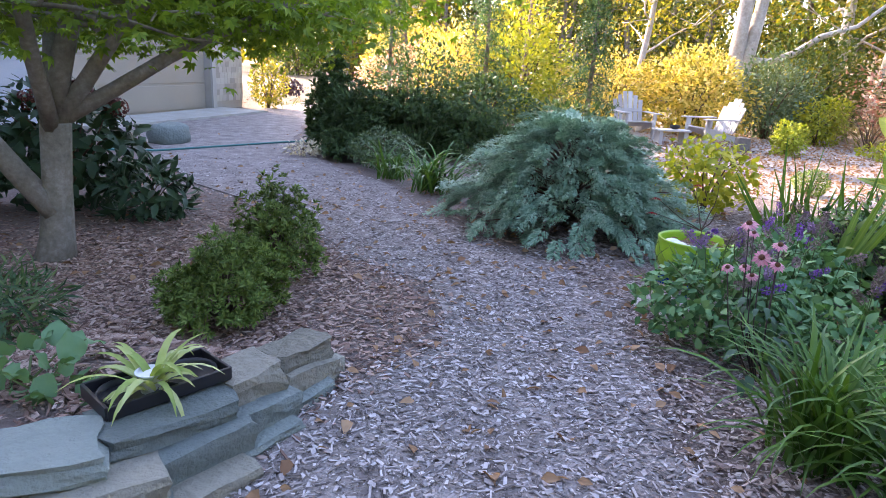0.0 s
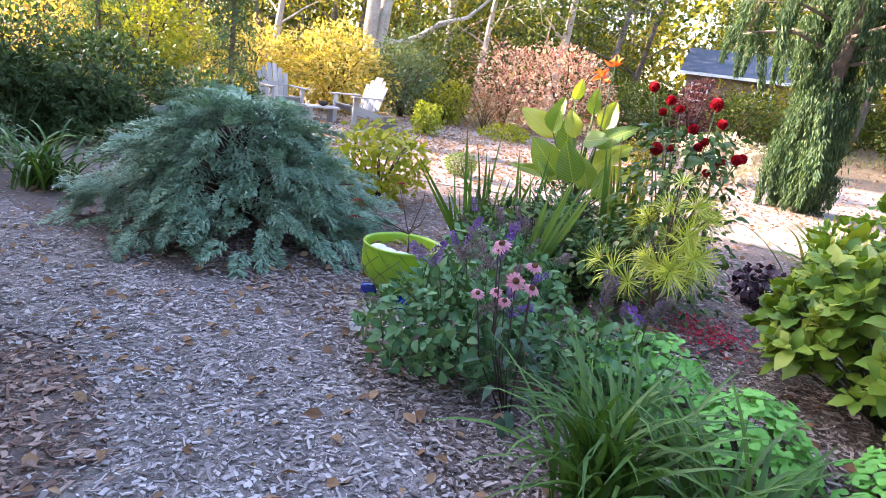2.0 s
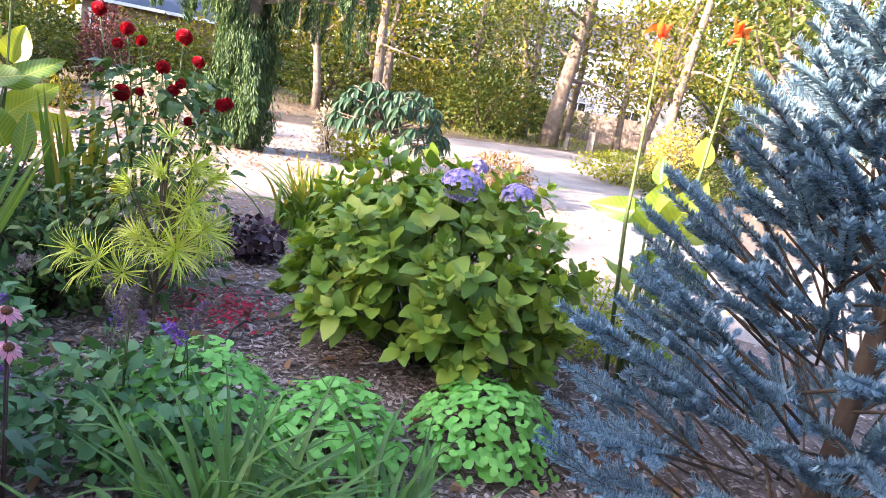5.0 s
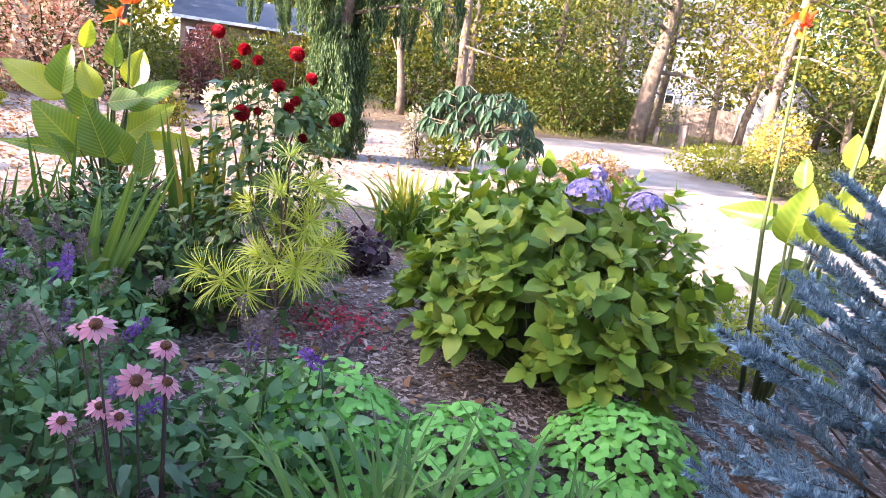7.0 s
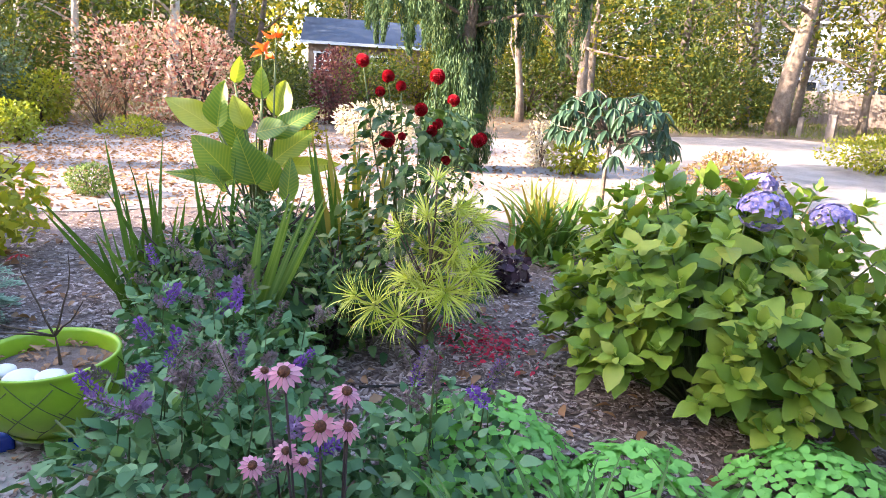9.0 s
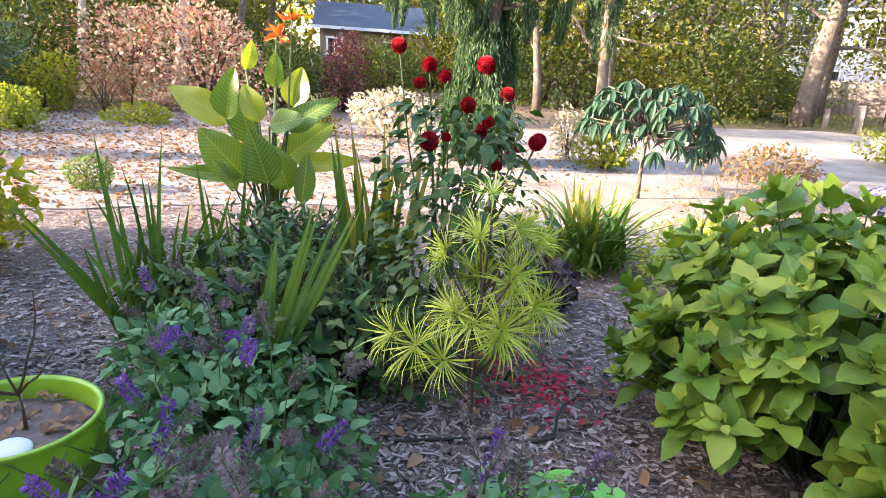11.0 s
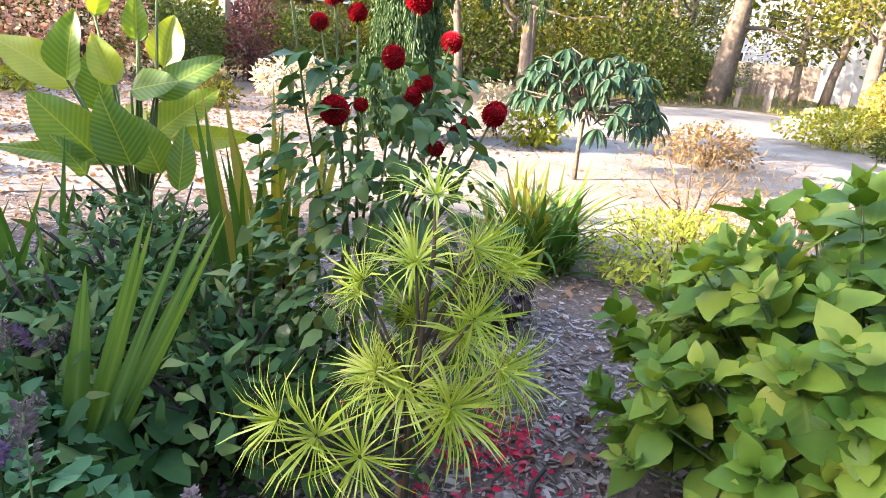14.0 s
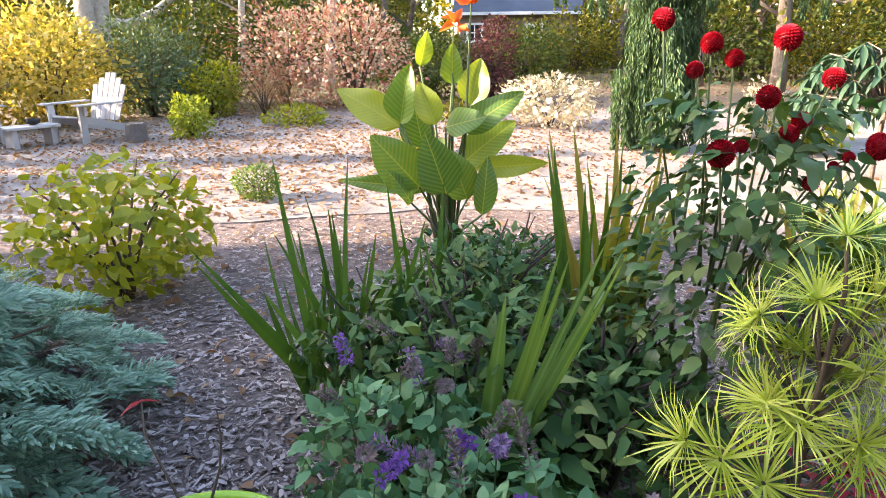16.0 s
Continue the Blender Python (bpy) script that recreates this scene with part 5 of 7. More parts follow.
# ---- japanese maple by the path ----
def maple():
    t = thing("maple_tree", (-2.72, 2.55, 0), "multi-stemmed maple with smooth grey bark and green leaves", "tree")
    sets = [tube(np.array([[0, 0, -0.05], [0.02, 0.02, 0.12], [0.06, 0.03, 0.5], [0.1, 0.03, 0.85]]), [0.13, 0.1, 0.082, 0.085], 12)]
    limbs = [([0.1, 0.03, 0.8], [0.02, 0.1, 1.0], 2.2, 0.07), ([0.08, 0.0, 0.8], [0.45, 0.25, 1.0], 2.3, 0.055), ([0.1, 0.05, 0.85], [0.85, 0.6, 0.8], 2.6, 0.05), ([0.05, 0.0, 0.3], [-0.65, -0.35, 1.0], 2.2, 0.075), ([0.06, 0.02, 0.7], [-0.4, 0.5, 1.0], 2.0, 0.055), ([0.1, 0, 0.8], [0.4, -0.5, 1.0], 1.9, 0.05)]
    tips = []
    for st, d, L, r in limbs:
        Q = wander(st, d, L, 7, 0.1, 0.02)
        sets.append(tube(Q, np.linspace(r, r * 0.35, 8), 8))
        for k in range(7):
            S = wander(Q[rng.integers(3, 8)], (rng.normal(0.35, 0.8), rng.normal(0.3, 0.8), 0.25), 1.0, 4, 0.2)
            sets.append(tube(S, np.linspace(r * 0.28, 0.005, 5), 5))
            tips += list(S[1:])
    # the low branch that hangs over the path
    Q = wander([0.75, 0.6, 1.55], [0.6, 0.85, 0.16], 1.3, 6, 0.1, -0.03)
    sets.append(tube(Q, np.linspace(0.028, 0.006, 7), 6))
    tips += list(Q[1:]) * 5
    for az in (45, 65, 85, 110, 150, 200, 250, 300):
        Q = wander([0.3, 0.2, 1.35 + rng.uniform(0, 0.3)], [math.cos(radians(az)), math.sin(radians(az)), 0.12], 1.5, 6, 0.12, 0.0)
        sets.append(tube(Q, np.linspace(0.022, 0.005, 7), 6))
        tips += list(Q[2:]) * 5
    tips = [q for q in tips if q[2] > 1.25]
    obj("trunk", join(sets), M["maplebark"], t)
    lob = []
    for k in range(5):
        a = radians(-80 + 40 * k)
        D = np.array([[math.sin(a), math.cos(a), 0]])
        lob.append(scatter(leaf_t(0.055 * (1 - 0.18 * abs(k - 2)), 0.019, 2, 0.15, 0.2), np.zeros((1, 3)), frames(D, [0, 0, 1]), 1.0))
    T = join(lob)
    n = 8000
    tips = np.array(tips)
    pos = tips[rng.integers(0, len(tips), n)] + rng.normal(0, 1, (n, 3)) * [0.26, 0.26, 0.1]
    d = rand_dirs(n)
    d[:, 2] = -np.abs(d[:, 2]) * 0.6
    obj("crown", scatter(T, pos, frames(d, norm(rng.normal(0, 0.45, (n, 3)) + [0, 0, 1])), rng.uniform(0.8, 1.5, n)), M["maple"], t)


maple()


# ---- conifers ----
def spray(n, length, spread, tmpl, start=0.15):
    """A flat feathery spray along +y, drooping to its tip: points and rotations of its needles."""
    u = rng.uniform(start, 1, n)
    side = rng.choice([-1, 1], n)
    w = spread * (1 - u) ** 0.6 * rng.uniform(0, 1, n)
    pos = np.stack([side * w, u * length, -0.4 * length * u ** 2 - 0.3 * w + rng.normal(0, 0.012, n)], 1)
    d = np.stack([side * rng.uniform(0.3, 1.0, n), np.full(n, 0.9), rng.normal(-0.05, 0.35, n)], 1)
    return scatter(tmpl, pos, frames(d, [0, 0, 1]), rng.uniform(0.6, 1.3, n))


def feather_conifer(name, at, r, h, n, mat, label, droop=0.35, needle=0.035, nb=300, group=""):
    """A broad conifer built of many overlapping feathery branch sprays."""
    t = thing(name, at, label, "conifer", group)
    pool = [mesh_of("branch", spray(nb, 0.3 * s, 0.07 * s, needle_t(needle, 0.0095, 0.1)), mat) for s in (0.8, 1.0, 1.15, 0.9, 1.05, 0.7)]
    limbs = []
    for i in range(n):
        z = 1 - ((i + 0.5) / n) ** 0.85
        a = i * 2.39996 + rng.normal(0, 0.25)
        rr = (1 - z) ** 0.6 * rng.uniform(0.45, 1.0)
        P = np.array([math.cos(a) * r * rr * 0.8, math.sin(a) * r * rr * 0.8, 0.1 + z * (h - 0.15) * rng.uniform(0.88, 1.04)])
        el = 0.35 * z * z - droop * (1 - z) * 0.3 - 0.08 + rng.normal(0, 0.3)
        d = np.array([[math.cos(a + rng.normal(0, 0.35)), math.sin(a + rng.normal(0, 0.35)), el + 0.12]])
        mesh_part("branch", pool[i % 6], t, mats4(frames(d, np.array([[rng.normal(0, 0.25), rng.normal(0, 0.25), 1]])), P[None], rng.uniform(0.7, 1.15) * min(1, r))[0])
        if i % 5 == 0:
            limbs.append(tube(np.array([[0, 0, P[2] * 0.5], P * [0.5, 0.5, 0.85], P]), [0.014, 0.009, 0.004], 5))
    limbs.append(tube(np.array([[0, 0, -0.03], [0.02, 0.01, h * 0.5], [0, 0, h * 0.92]]), [0.035, 0.022, 0.006], 7))
    obj("trunk", join(limbs), M["twig"], t)
    return t


feather_conifer("blue_cedar", (0.28, 4.95, 0), 1.28, 0.98, 620, M["bluecedar"], "broad feathery blue-green conifer with drooping tips", 0.5, 0.034, 230)


def blue_spruce():
    t = thing("blue_spruce", (2.53, 0.4, 0), "silvery blue spruce with stiff needled branches", "conifer")
    pool = []
    for k in range(5):
        n = 520
        u = rng.uniform(0, 1, n)
        b = rng.uniform(0, 6.28, n)
        L = 0.26
        pos = np.stack([0 * u, u * L, 0 * u], 1)
        d = np.stack([np.cos(b) * 0.8, np.full(n, 0.75), np.sin(b) * 0.8 + 0.15], 1)
        tips = scatter(needle_t(0.025, 0.0045, -0.1), pos, frames(d, [0, 0, 1]), rng.uniform(0.7, 1.2, n))
        side = [tips]
        for sgn in (-1, 1, -0.7, 0.8):
            m_ = 150
            u2, b2 = rng.uniform(0, 1, m_), rng.uniform(0, 6.28, m_)
            ax = norm(np.array([sgn * 0.75, 0.7, 0.05]))
            p2 = np.array([0, L * rng.uniform(0.1, 0.6), 0]) + ax * (u2 * 0.13)[:, None]
            X = norm(np.cross(ax, [0, 0, 1]))
            Y = np.cross(X, ax)
            d2 = ax * 0.75 + X * np.cos(b2)[:, None] * 0.8 + Y * np.sin(b2)[:, None] * 0.8
            side.append(scatter(needle_t(0.023, 0.0045, -0.1), p2, frames(d2, [0, 0, 1]), rng.uniform(0.7, 1.2, m_)))
        pool.append(mesh_of("branch", join(side), M["spruce"]))
    twig = mesh_of("twig", tube(np.array([[0, -0.25, -0.02], [0, 0, 0], [0, 0.22, 0]]), [0.005, 0.004, 0.0025], 5), M["twig"])
    for i in range(330):
        z = 1 - (i + 0.5) / 330
        a = i * 2.39996
        rr = (1 - z) ** 0.85
        h = 1.95
        q = rng.uniform(0.45, 1.0)
        P = np.array([math.cos(a) * 0.82 * rr * q, math.sin(a) * 0.82 * rr * q, 0.12 + z * (h - 0.2)])
        d = np.array([[math.cos(a + rng.normal(0, 0.25)), math.sin(a + rng.normal(0, 0.25)), 0.3 + 0.45 * z + rng.normal(0, 0.16)]])
        mm = mats4(frames(d, [[0, 0, 1]]), P[None], rng.uniform(0.85, 1.25))[0]
        b_ = mesh_part("branch", pool[i % 5], t, mm)
        mesh_part("twig", twig, b_, Matrix(), "brown woody twig")
    obj("trunk", tube(np.array([[0, 0, -0.03], [0, 0, 0.9], [0, 0, 1.7]]), [0.04, 0.025, 0.006], 8), M["twig"], t)


blue_spruce()


def weeping_tree():
    t = thing("weeping_cypress", (7.8, 7.15, 0), "tall weeping cypress with dark hanging curtains of foliage", "conifer")
    P = wander((0, 0, -0.05), (0.02, 0, 1), 6.5, 9, 0.03)
    obj("trunk", tube(P, np.linspace(0.14, 0.03, 10), 9), M["bark"], t)
    pool = []
    for k in range(6):
        n = 620
        u = rng.uniform(0, 1, n)
        L = (0.95, 1.2, 0.8, 1.05, 1.35, 0.7)[k]
        w = 0.13 * (1 - 0.75 * u)
        pos = np.stack([rng.normal(0, 1, n) * w, rng.normal(0, 1, n) * w * 0.45, -u * L], 1)
        d = np.stack([rng.normal(0, 0.28, n), rng.normal(0, 0.28, n), np.full(n, -1.0)], 1)
        hang = tube(np.array([[0, 0, 0.02], [0.02, 0.01, -L * 0.5], [0, 0, -L]]), [0.008, 0.006, 0.002], 4)
        pool.append(mesh_of("curtain", join([scatter(diamond_t(0.1, 0.024), pos, frames(d, rand_dirs(n)), rng.uniform(0.7, 1.4, n)), hang]), M["weep"]))
    for i in range(96):
        z = 0.45 + 1.5 * (i + 0.5) / 36 if i < 36 else 1.95 + 4.3 * (i - 35.5) / 60
        a = i * 2.39996 + rng.normal(0, 0.3)
        r = 0.25 + 1.95 * (1 - abs(z - 2.7) / 4.2) * rng.uniform(0.05, 1.0)
        if z < 1.95:
            r = rng.uniform(0.15, 0.45)
        root = np.array([0, 0, z])
        end = np.array([math.cos(a) * r, math.sin(a) * r, z - 0.05 + 0.1 * r])
        Q = np.array([root, root * 0.5 + end * 0.5 + [0, 0, 0.14], end])
        br = obj("branch", tube(Q, [0.03, 0.02, 0.008], 5), M["bark"], t)
        for f in (0.35, 0.6, 0.85, 1.0):
            q = root + (end - root) * f + [0, 0, 0.06]
            mesh_part("curtain", pool[rng.integers(0, 6)], br, pose(q[0] + rng.normal(0, 0.05), q[1] + rng.normal(0, 0.05), q[2], rng.normal(0, 5), rng.normal(0, 5), rng.uniform(0, 360)) @ Matrix.Scale(min(rng.uniform(0.6, 0.95), q[2] / 1.4 + 0.1) if r < 0.5 else min(rng.uniform(0.45, 0.85), 0.3 + 0.5 * (q[2] - 1.8)), 4))


weeping_tree()


def rhododendron_tree():
    t = thing("rhododendron", (7.42, 4.62, 0), "small standard rhododendron with drooping dark leaves", "shrub")
    obj("trunk", tube(np.array([[0, 0, -0.03], [0.03, 0.02, 0.35], [0.02, 0.0, 0.8]]), [0.028, 0.022, 0.018], 7), M["bark"], t)
    pool = [mesh_of("leaf", leaf_t(0.2 * s, 0.05 * s, 6, 0.35, 0.3, 0.5), M["rhodo"]) for s in (0.8, 1.0, 1.15)]
    for i in range(74):
        a = i * 2.39996
        z = 1 - (i + 0.5) / 74
        rr = math.sqrt(1 - (0.9 * z) ** 2)
        side = 1.2 if math.cos(a + 1.0) > 0 else 0.72
        P = np.array([math.cos(a) * 0.62 * rr * side, math.sin(a) * 0.7 * rr, 0.74 + z * 0.5 + rng.normal(0, 0.05) - (0.16 if side > 1.1 and z < 0.5 else 0)])
        obj("branch", tube(np.array([[0.02, 0, 0.7], P * [0.5, 0.5, 0.95], P]), [0.012, 0.009, 0.006], 5), M["bark"], t)
        n = 9
        for k in range(n):
            b = k / n * 6.283 + rng.normal(0, 0.15)
            d = np.array([[math.cos(b), math.sin(b), -0.8 + rng.normal(0, 0.35)]])
            mesh_part("leaf", pool[k % 3], t, mats4(frames(d, np.array([[math.cos(b) * 0.6, math.sin(b) * 0.6, 1]])), P[None], rng.uniform(0.8, 1.1))[0])


rhododendron_tree()

# dwarf conifers, juniper and the shrubs on the house side
def tuft_shrub(name, at, size, n, label, mat, leaf=0.045, group=""):
    """A dense shrub of upright tufts: bunches of short leaves at shoot tips."""
    t = thing(name, at, label, "shrub", group)
    rx, ry, h = size
    m_ = 16
    b = rng.uniform(0, 6.28, m_)
    el = rng.uniform(0.2, 1.4, m_)
    d = np.stack([np.cos(b) * np.cos(el), np.sin(b) * np.cos(el), np.sin(el)], 1)
    T = scatter(leaf_t(leaf, leaf * 0.3, 2, 0.3, 0.1), d * 0.004, frames(d, [0, 0, 1]), rng.uniform(0.7, 1.2, m_))
    i = np.arange(n)
    z = 1 - (i + 0.5) / n
    a = i * 2.39996 + rng.normal(0, 0.3, n)
    L = norm(rng.normal(size=(13, 3)) + [0, 0, 0.5])
    dd = np.stack([np.sqrt(1 - z * z) * np.cos(a), np.sqrt(1 - z * z) * np.sin(a), z], 1)
    k = (0.58 + 0.52 * np.max(dd @ L.T, axis=1) ** 7) * rng.uniform(0.68, 1.08, n)
    pos = np.stack([dd[:, 0] * rx * k, dd[:, 1] * ry * k, 0.06 + dd[:, 2] * (h - 0.06) * k], 1)
    out = norm(dd + [0, 0, 0.6] + rng.normal(0, 0.25, (n, 3)))
    R = frames(norm(np.cross(out, rng.normal(size=(n, 3)))), out)
    obj("foliage", scatter(T, pos, R, rng.uniform(0.7, 1.3, n)), mat, t)
    sets = [tube(np.array([[0, 0, -0.02], pos[j] * [0.4, 0.4, 0.6], pos[j]]), [0.008, 0.005, 0.002], 4) for j in range(0, n, max(1, n // 30))]
    tagged(obj("twig_mass", join(sets), M["twig"], t), kind="stuff")
    return t


tuft_shrub("dwarf_conifer", (-1.22, 2.08, 0), (0.31, 0.31, 0.44), 900, "rounded dwarf conifer with bright green tufts", M["dwarf"], 0.034, "dwarf conifers")
tuft_shrub("dwarf_conifer", (-1.3, 2.78, 0), (0.26, 0.26, 0.6), 800, "taller dwarf conifer with dark green tufts", M["dwarf"], 0.034, "dwarf conifers")
for x, y, rx, h in ((-2.75, 7.5, 0.6, 0.95), (-2.1, 7.9, 0.7, 0.85), (-3.2, 7.9, 0.45, 1.25), (-1.4, 8.4, 0.7, 0.75)):
    tuft_shrub("juniper", (x, y, 0), (rx, rx, h), 900, "dark green spreading juniper with upswept branches", M["juniper"], 0.085, "junipers")
shrub("grey_shrub", (-2.05, 6.75, 0), (0.42, 0.42, 0.5), M["greyshrub"], leaf_t(1, 0.45, 2), 2200, 0.04, "low grey-green shrub with fine leaves", "shrub", 6, 0.6, "", 0.4)
shrub("grey_shrub", (-0.3, 6.3, 0), (0.7, 0.5, 0.5), M["greyshrub"], leaf_t(1, 0.4, 2), 2600, 0.045, "low grey-green shrub with fine leaves", "shrub", 6, 0.6, "", 0.4)
shrub("dusty_miller", (-3.35, 7.35, 0), (0.34, 0.26, 0.2), M["creamfl"], big_leaf_t(1, 0.5, 3, 1), 300, 0.06, "pale silver-yellow edging plant beside the path", "perennial", 4, 0.6, "", 0.2)
hd = shrub("oakleaf_hydrangea", (-3.75, 3.75, 0), (0.58, 0.58, 0.98), M["rhodo"], big_leaf_t(1, 0.62, 5, 1, 0.4, 0.03), 900, 0.12, "dark green hydrangea with dried maroon heads", "shrub", 9, 0.7, "", 0.4)
for k in range(9):
    a, q = rng.uniform(0, 6.28), rng.uniform(0.2, 0.8)
    n = 120
    d = rand_dirs(n, 0.4)
    fl = obj("flower_head", scatter(diamond_t(0.03, 0.03), d * 0.075, frames(norm(np.cross(d, rng.normal(size=(n, 3)))), d), rng.uniform(0.7, 1.3, n)), M["maroon"], hd, "dried maroon flower head")
    fl.location = (math.cos(a) * 0.6 * q, math.sin(a) * 0.55 * q, 0.95 - 0.25 * q * q)
shrub("rhododendron", (-2.95, 3.7, 0), (0.38, 0.34, 0.4), M["rhodo"], leaf_t(1, 0.38, 4, 0.3, 0.3, 0.5), 420, 0.12, "low glossy rhododendron with leathery dark leaves", "shrub", 7, 0.8, "", 0.3)
shrub("rhododendron", (-4.4, 2.9, 0), (0.8, 0.8, 1.0), M["rhodo"], leaf_t(1, 0.38, 4, 0.3, 0.3, 0.5), 1000, 0.13, "large glossy rhododendron under the maple", "shrub", 7, 0.8, "", 0.3)
shrub("fern", (-1.95, 1.5, 0), (0.25, 0.3, 0.35), M["weep"], leaf_t(1, 0.14, 2), 900, 0.09, "blue-green feathery plant by the maple", "perennial", 8, 0.5, "", 0.2)
shrub("garage_shrub", (-7.6, 13.9, 0), (0.5, 0.5, 1.15), M["woods"], leaf_t(1, 0.5, 2), 1500, 0.08, "upright green shrub at the garage corner", "shrub", 7, 0.7, "", 0.4)
shrub("dark_planter_plant", (-8.2, 16.2, 0.2), (0.3, 0.3, 0.4), M["purpleleaf"], leaf_t(1, 0.5, 2), 400, 0.1, "dark purple plant in a pot by the drive", "perennial", 4)


def round_pot(name, at, r0, r1, h, mat, label, rim=0.02):
    """A turned pot with a rounded belly, thick rim and soil inside."""
    t = thing(name, at, label, "planter")
    prof = [(r0 * 0.9, 0.0), (r0, 0.015), (r1 * 0.93, h * 0.35), (r1, h * 0.62), (r1 * 0.97, h * 0.88), (r1 * 0.96, h * 0.95), (r1 * 0.985, h), (r1 * 0.94, h + 0.004), (r1 * 0.9, h - 0.01), (r1 * 0.9, h * 0.75)]
    return t, prof


def lathe(prof, seg=48):
    v = [(r * math.cos(a), r * math.sin(a), z) for r, z in prof for a in np.arange(seg) / seg * 6.28318]
    f = [(i * seg + j, i * seg + (j + 1) % seg, (i + 1) * seg + (j + 1) % seg, (i + 1) * seg + j) for i in range(len(prof) - 1) for j in range(seg)]
    return np.array(v), np.array(f)


PX, PY = 1.142, 3.558
pot, prof = round_pot("planter", (PX, PY, 0.065), 0.13, 0.228, 0.265, M["lime"], "lime-green glazed pot with incised diagonal lines on blue feet")
obj("body", lathe(prof), M["lime"], pot)
obj("base", lathe([(0.001, 0.004), (0.135, 0.004), (0.14, 0.016)]), M["lime"], pot)
obj("soil", lathe([(0.206, 0.2), (0.12, 0.212), (0.001, 0.218)]), M["soil"], pot, "brown leaf-covered soil")
# incised diagonals round the belly
def on_body(a, z):
    r = np.interp(z, [q[1] for q in prof[:7]], [q[0] for q in prof[:7]]) + 0.0005
    return (r * math.cos(a), r * math.sin(a), z)


for k in range(11):
    a0 = k * 6.283 / 11
    pts = [on_body(a0 + s * 1.0, 0.02 + s * 0.21) for s in np.linspace(0, 1, 12)]
    obj("groove", tube(np.array(pts), 0.0022, 5), M["greenstem"], pot, "dark incised line")
    for j, s in enumerate((0.25, 0.5, 0.75)):
        pts = [on_body(a0 + s * 1.0 - q * 0.35, 0.02 + s * 0.21 + q * 0.075) for q in np.linspace(0, 1, 6)]
        obj("groove", tube(np.array(pts), 0.0018, 5), M["greenstem"], pot, "dark incised line")
for k in range(3):
    a = radians((268, 160, 40)[k])
    bm = boxed((0.09, 0.06, 0.06), pose(0, 0, 0.03), 0.012)
    ft = part("pot_foot", bm, M["blueglaze"], None, smooth=True)
    ft.location = (PX + math.cos(a) * 0.165, PY + math.sin(a) * 0.165, 0.004)
    ft.rotation_euler[2] = a
    tagged(ft, "cobalt blue glazed pot foot on the ground", "pot foot", "blue pot feet")
for x, y, r in ((-0.1, -0.06, 0.055), (-0.03, -0.11, 0.05), (-0.13, 0.04, 0.045)):
    bm = bmesh.new()
    bmesh.ops.create_icosphere(bm, subdivisions=3, radius=r)
    for v in bm.verts:
        v.co *= 1 + 0.18 * noise.noise(v.co * 14 + Vector((x * 30, y, 0)))
        v.co.z *= 0.4
    st = part("pebble", bm, M["whitestone"], None, smooth=True)
    st.location = (PX + x, PY + y, 0.065 + 0.225)
    tagged(st, "smooth white stone lying in the lime pot", "stone", "white pot stones")
sap = thing("maple_sapling", (PX + 0.03, PY - 0.02, 0.27), "leafless maple sapling with a few red leaves in the pot", "sapling")
twigs = [np.array([[0, 0, -0.02], [0.0, 0.01, 0.07], [-0.01, 0.0, 0.14]])]
for d, L in (((-0.8, -0.1, 0.5), 0.34), ((-0.3, 0.5, 0.7), 0.3), ((0.1, 0.1, 1), 0.3), ((0.4, -0.3, 0.7), 0.22), ((-0.7, 0.5, 0.25), 0.32)):
    twigs.append(wander((-0.01, 0, 0.12), d, L, 5, 0.18))
for k, q in enumerate(twigs):
    obj("twig", tube(q, np.linspace(0.007 if k == 0 else 0.004, 0.0015, len(q)), 5), M["twig"], sap)
ends = np.array([twigs[1][-1], twigs[5][-1], twigs[2][-1]])
for e in ends:
    n = 7
    a = np.linspace(-1.3, 1.3, n)
    d = np.stack([np.sin(a), np.cos(a), np.full(n, -0.3)], 1)
    obj("leaf", scatter(leaf_t(0.05, 0.014, 2), np.tile(e, (n, 1)), frames(d, [0, 0, 1]), 1.0), M["jmaple"], sap, "red cut leaf")
n = 90
a, q = rng.uniform(0, 6.28, n), 0.195 * np.sqrt(rng.uniform(0, 1, n))
tagged(obj("pot_litter", scatter(leaf_t(1, 0.5, 3, 0.3, 0.3), np.stack([PX + np.cos(a) * q, PY + np.sin(a) * q, rng.uniform(0.282, 0.296, n)], 1), frames(rand_dirs(n) * [1, 1, 0.3], [0, 0, 1]), rng.uniform(0.02, 0.05, n)), M["dryleaf"]), "dry brown leaves lying in the lime pot", "fallen leaves", kind="stuff")
slab = prism([(0.8, 3.1), (1.2, 3.04), (1.36, 3.36), (1.28, 3.76), (0.86, 3.78)], -0.03, 0.006)
tagged(part("stepping_stone", slab, M["concrete"], None), "flat grey stepping stone under the lime pot", "stepping stone")


# ---- dry stone edging, nursery tray and small plants ----
def rock(size, seed, flat=0.25, mat=None):
    """A split stone: a bevelled block with chipped, uneven faces."""
    bm = bmesh.new()
    bmesh.ops.create_cube(bm, size=1)
    bmesh.ops.subdivide_edges(bm, edges=bm.edges[:], cuts=3, use_grid_fill=True)
    for v in bm.verts:
        c = v.co.copy()
        m_ = max(abs(c.x), abs(c.y), abs(c.z)) or 1
        sph = c.normalized() * 0.55
        c = c.lerp(sph, flat)
        c += noise.noise_vector(c * 2.2 + Vector((seed, seed * 2, 0))) * 0.1 + noise.noise_vector(c * 6 + Vector((seed, 0, seed))) * 0.035
        v.co = Vector((c.x * size[0], c.y * size[1], c.z * size[2]))
    return bm


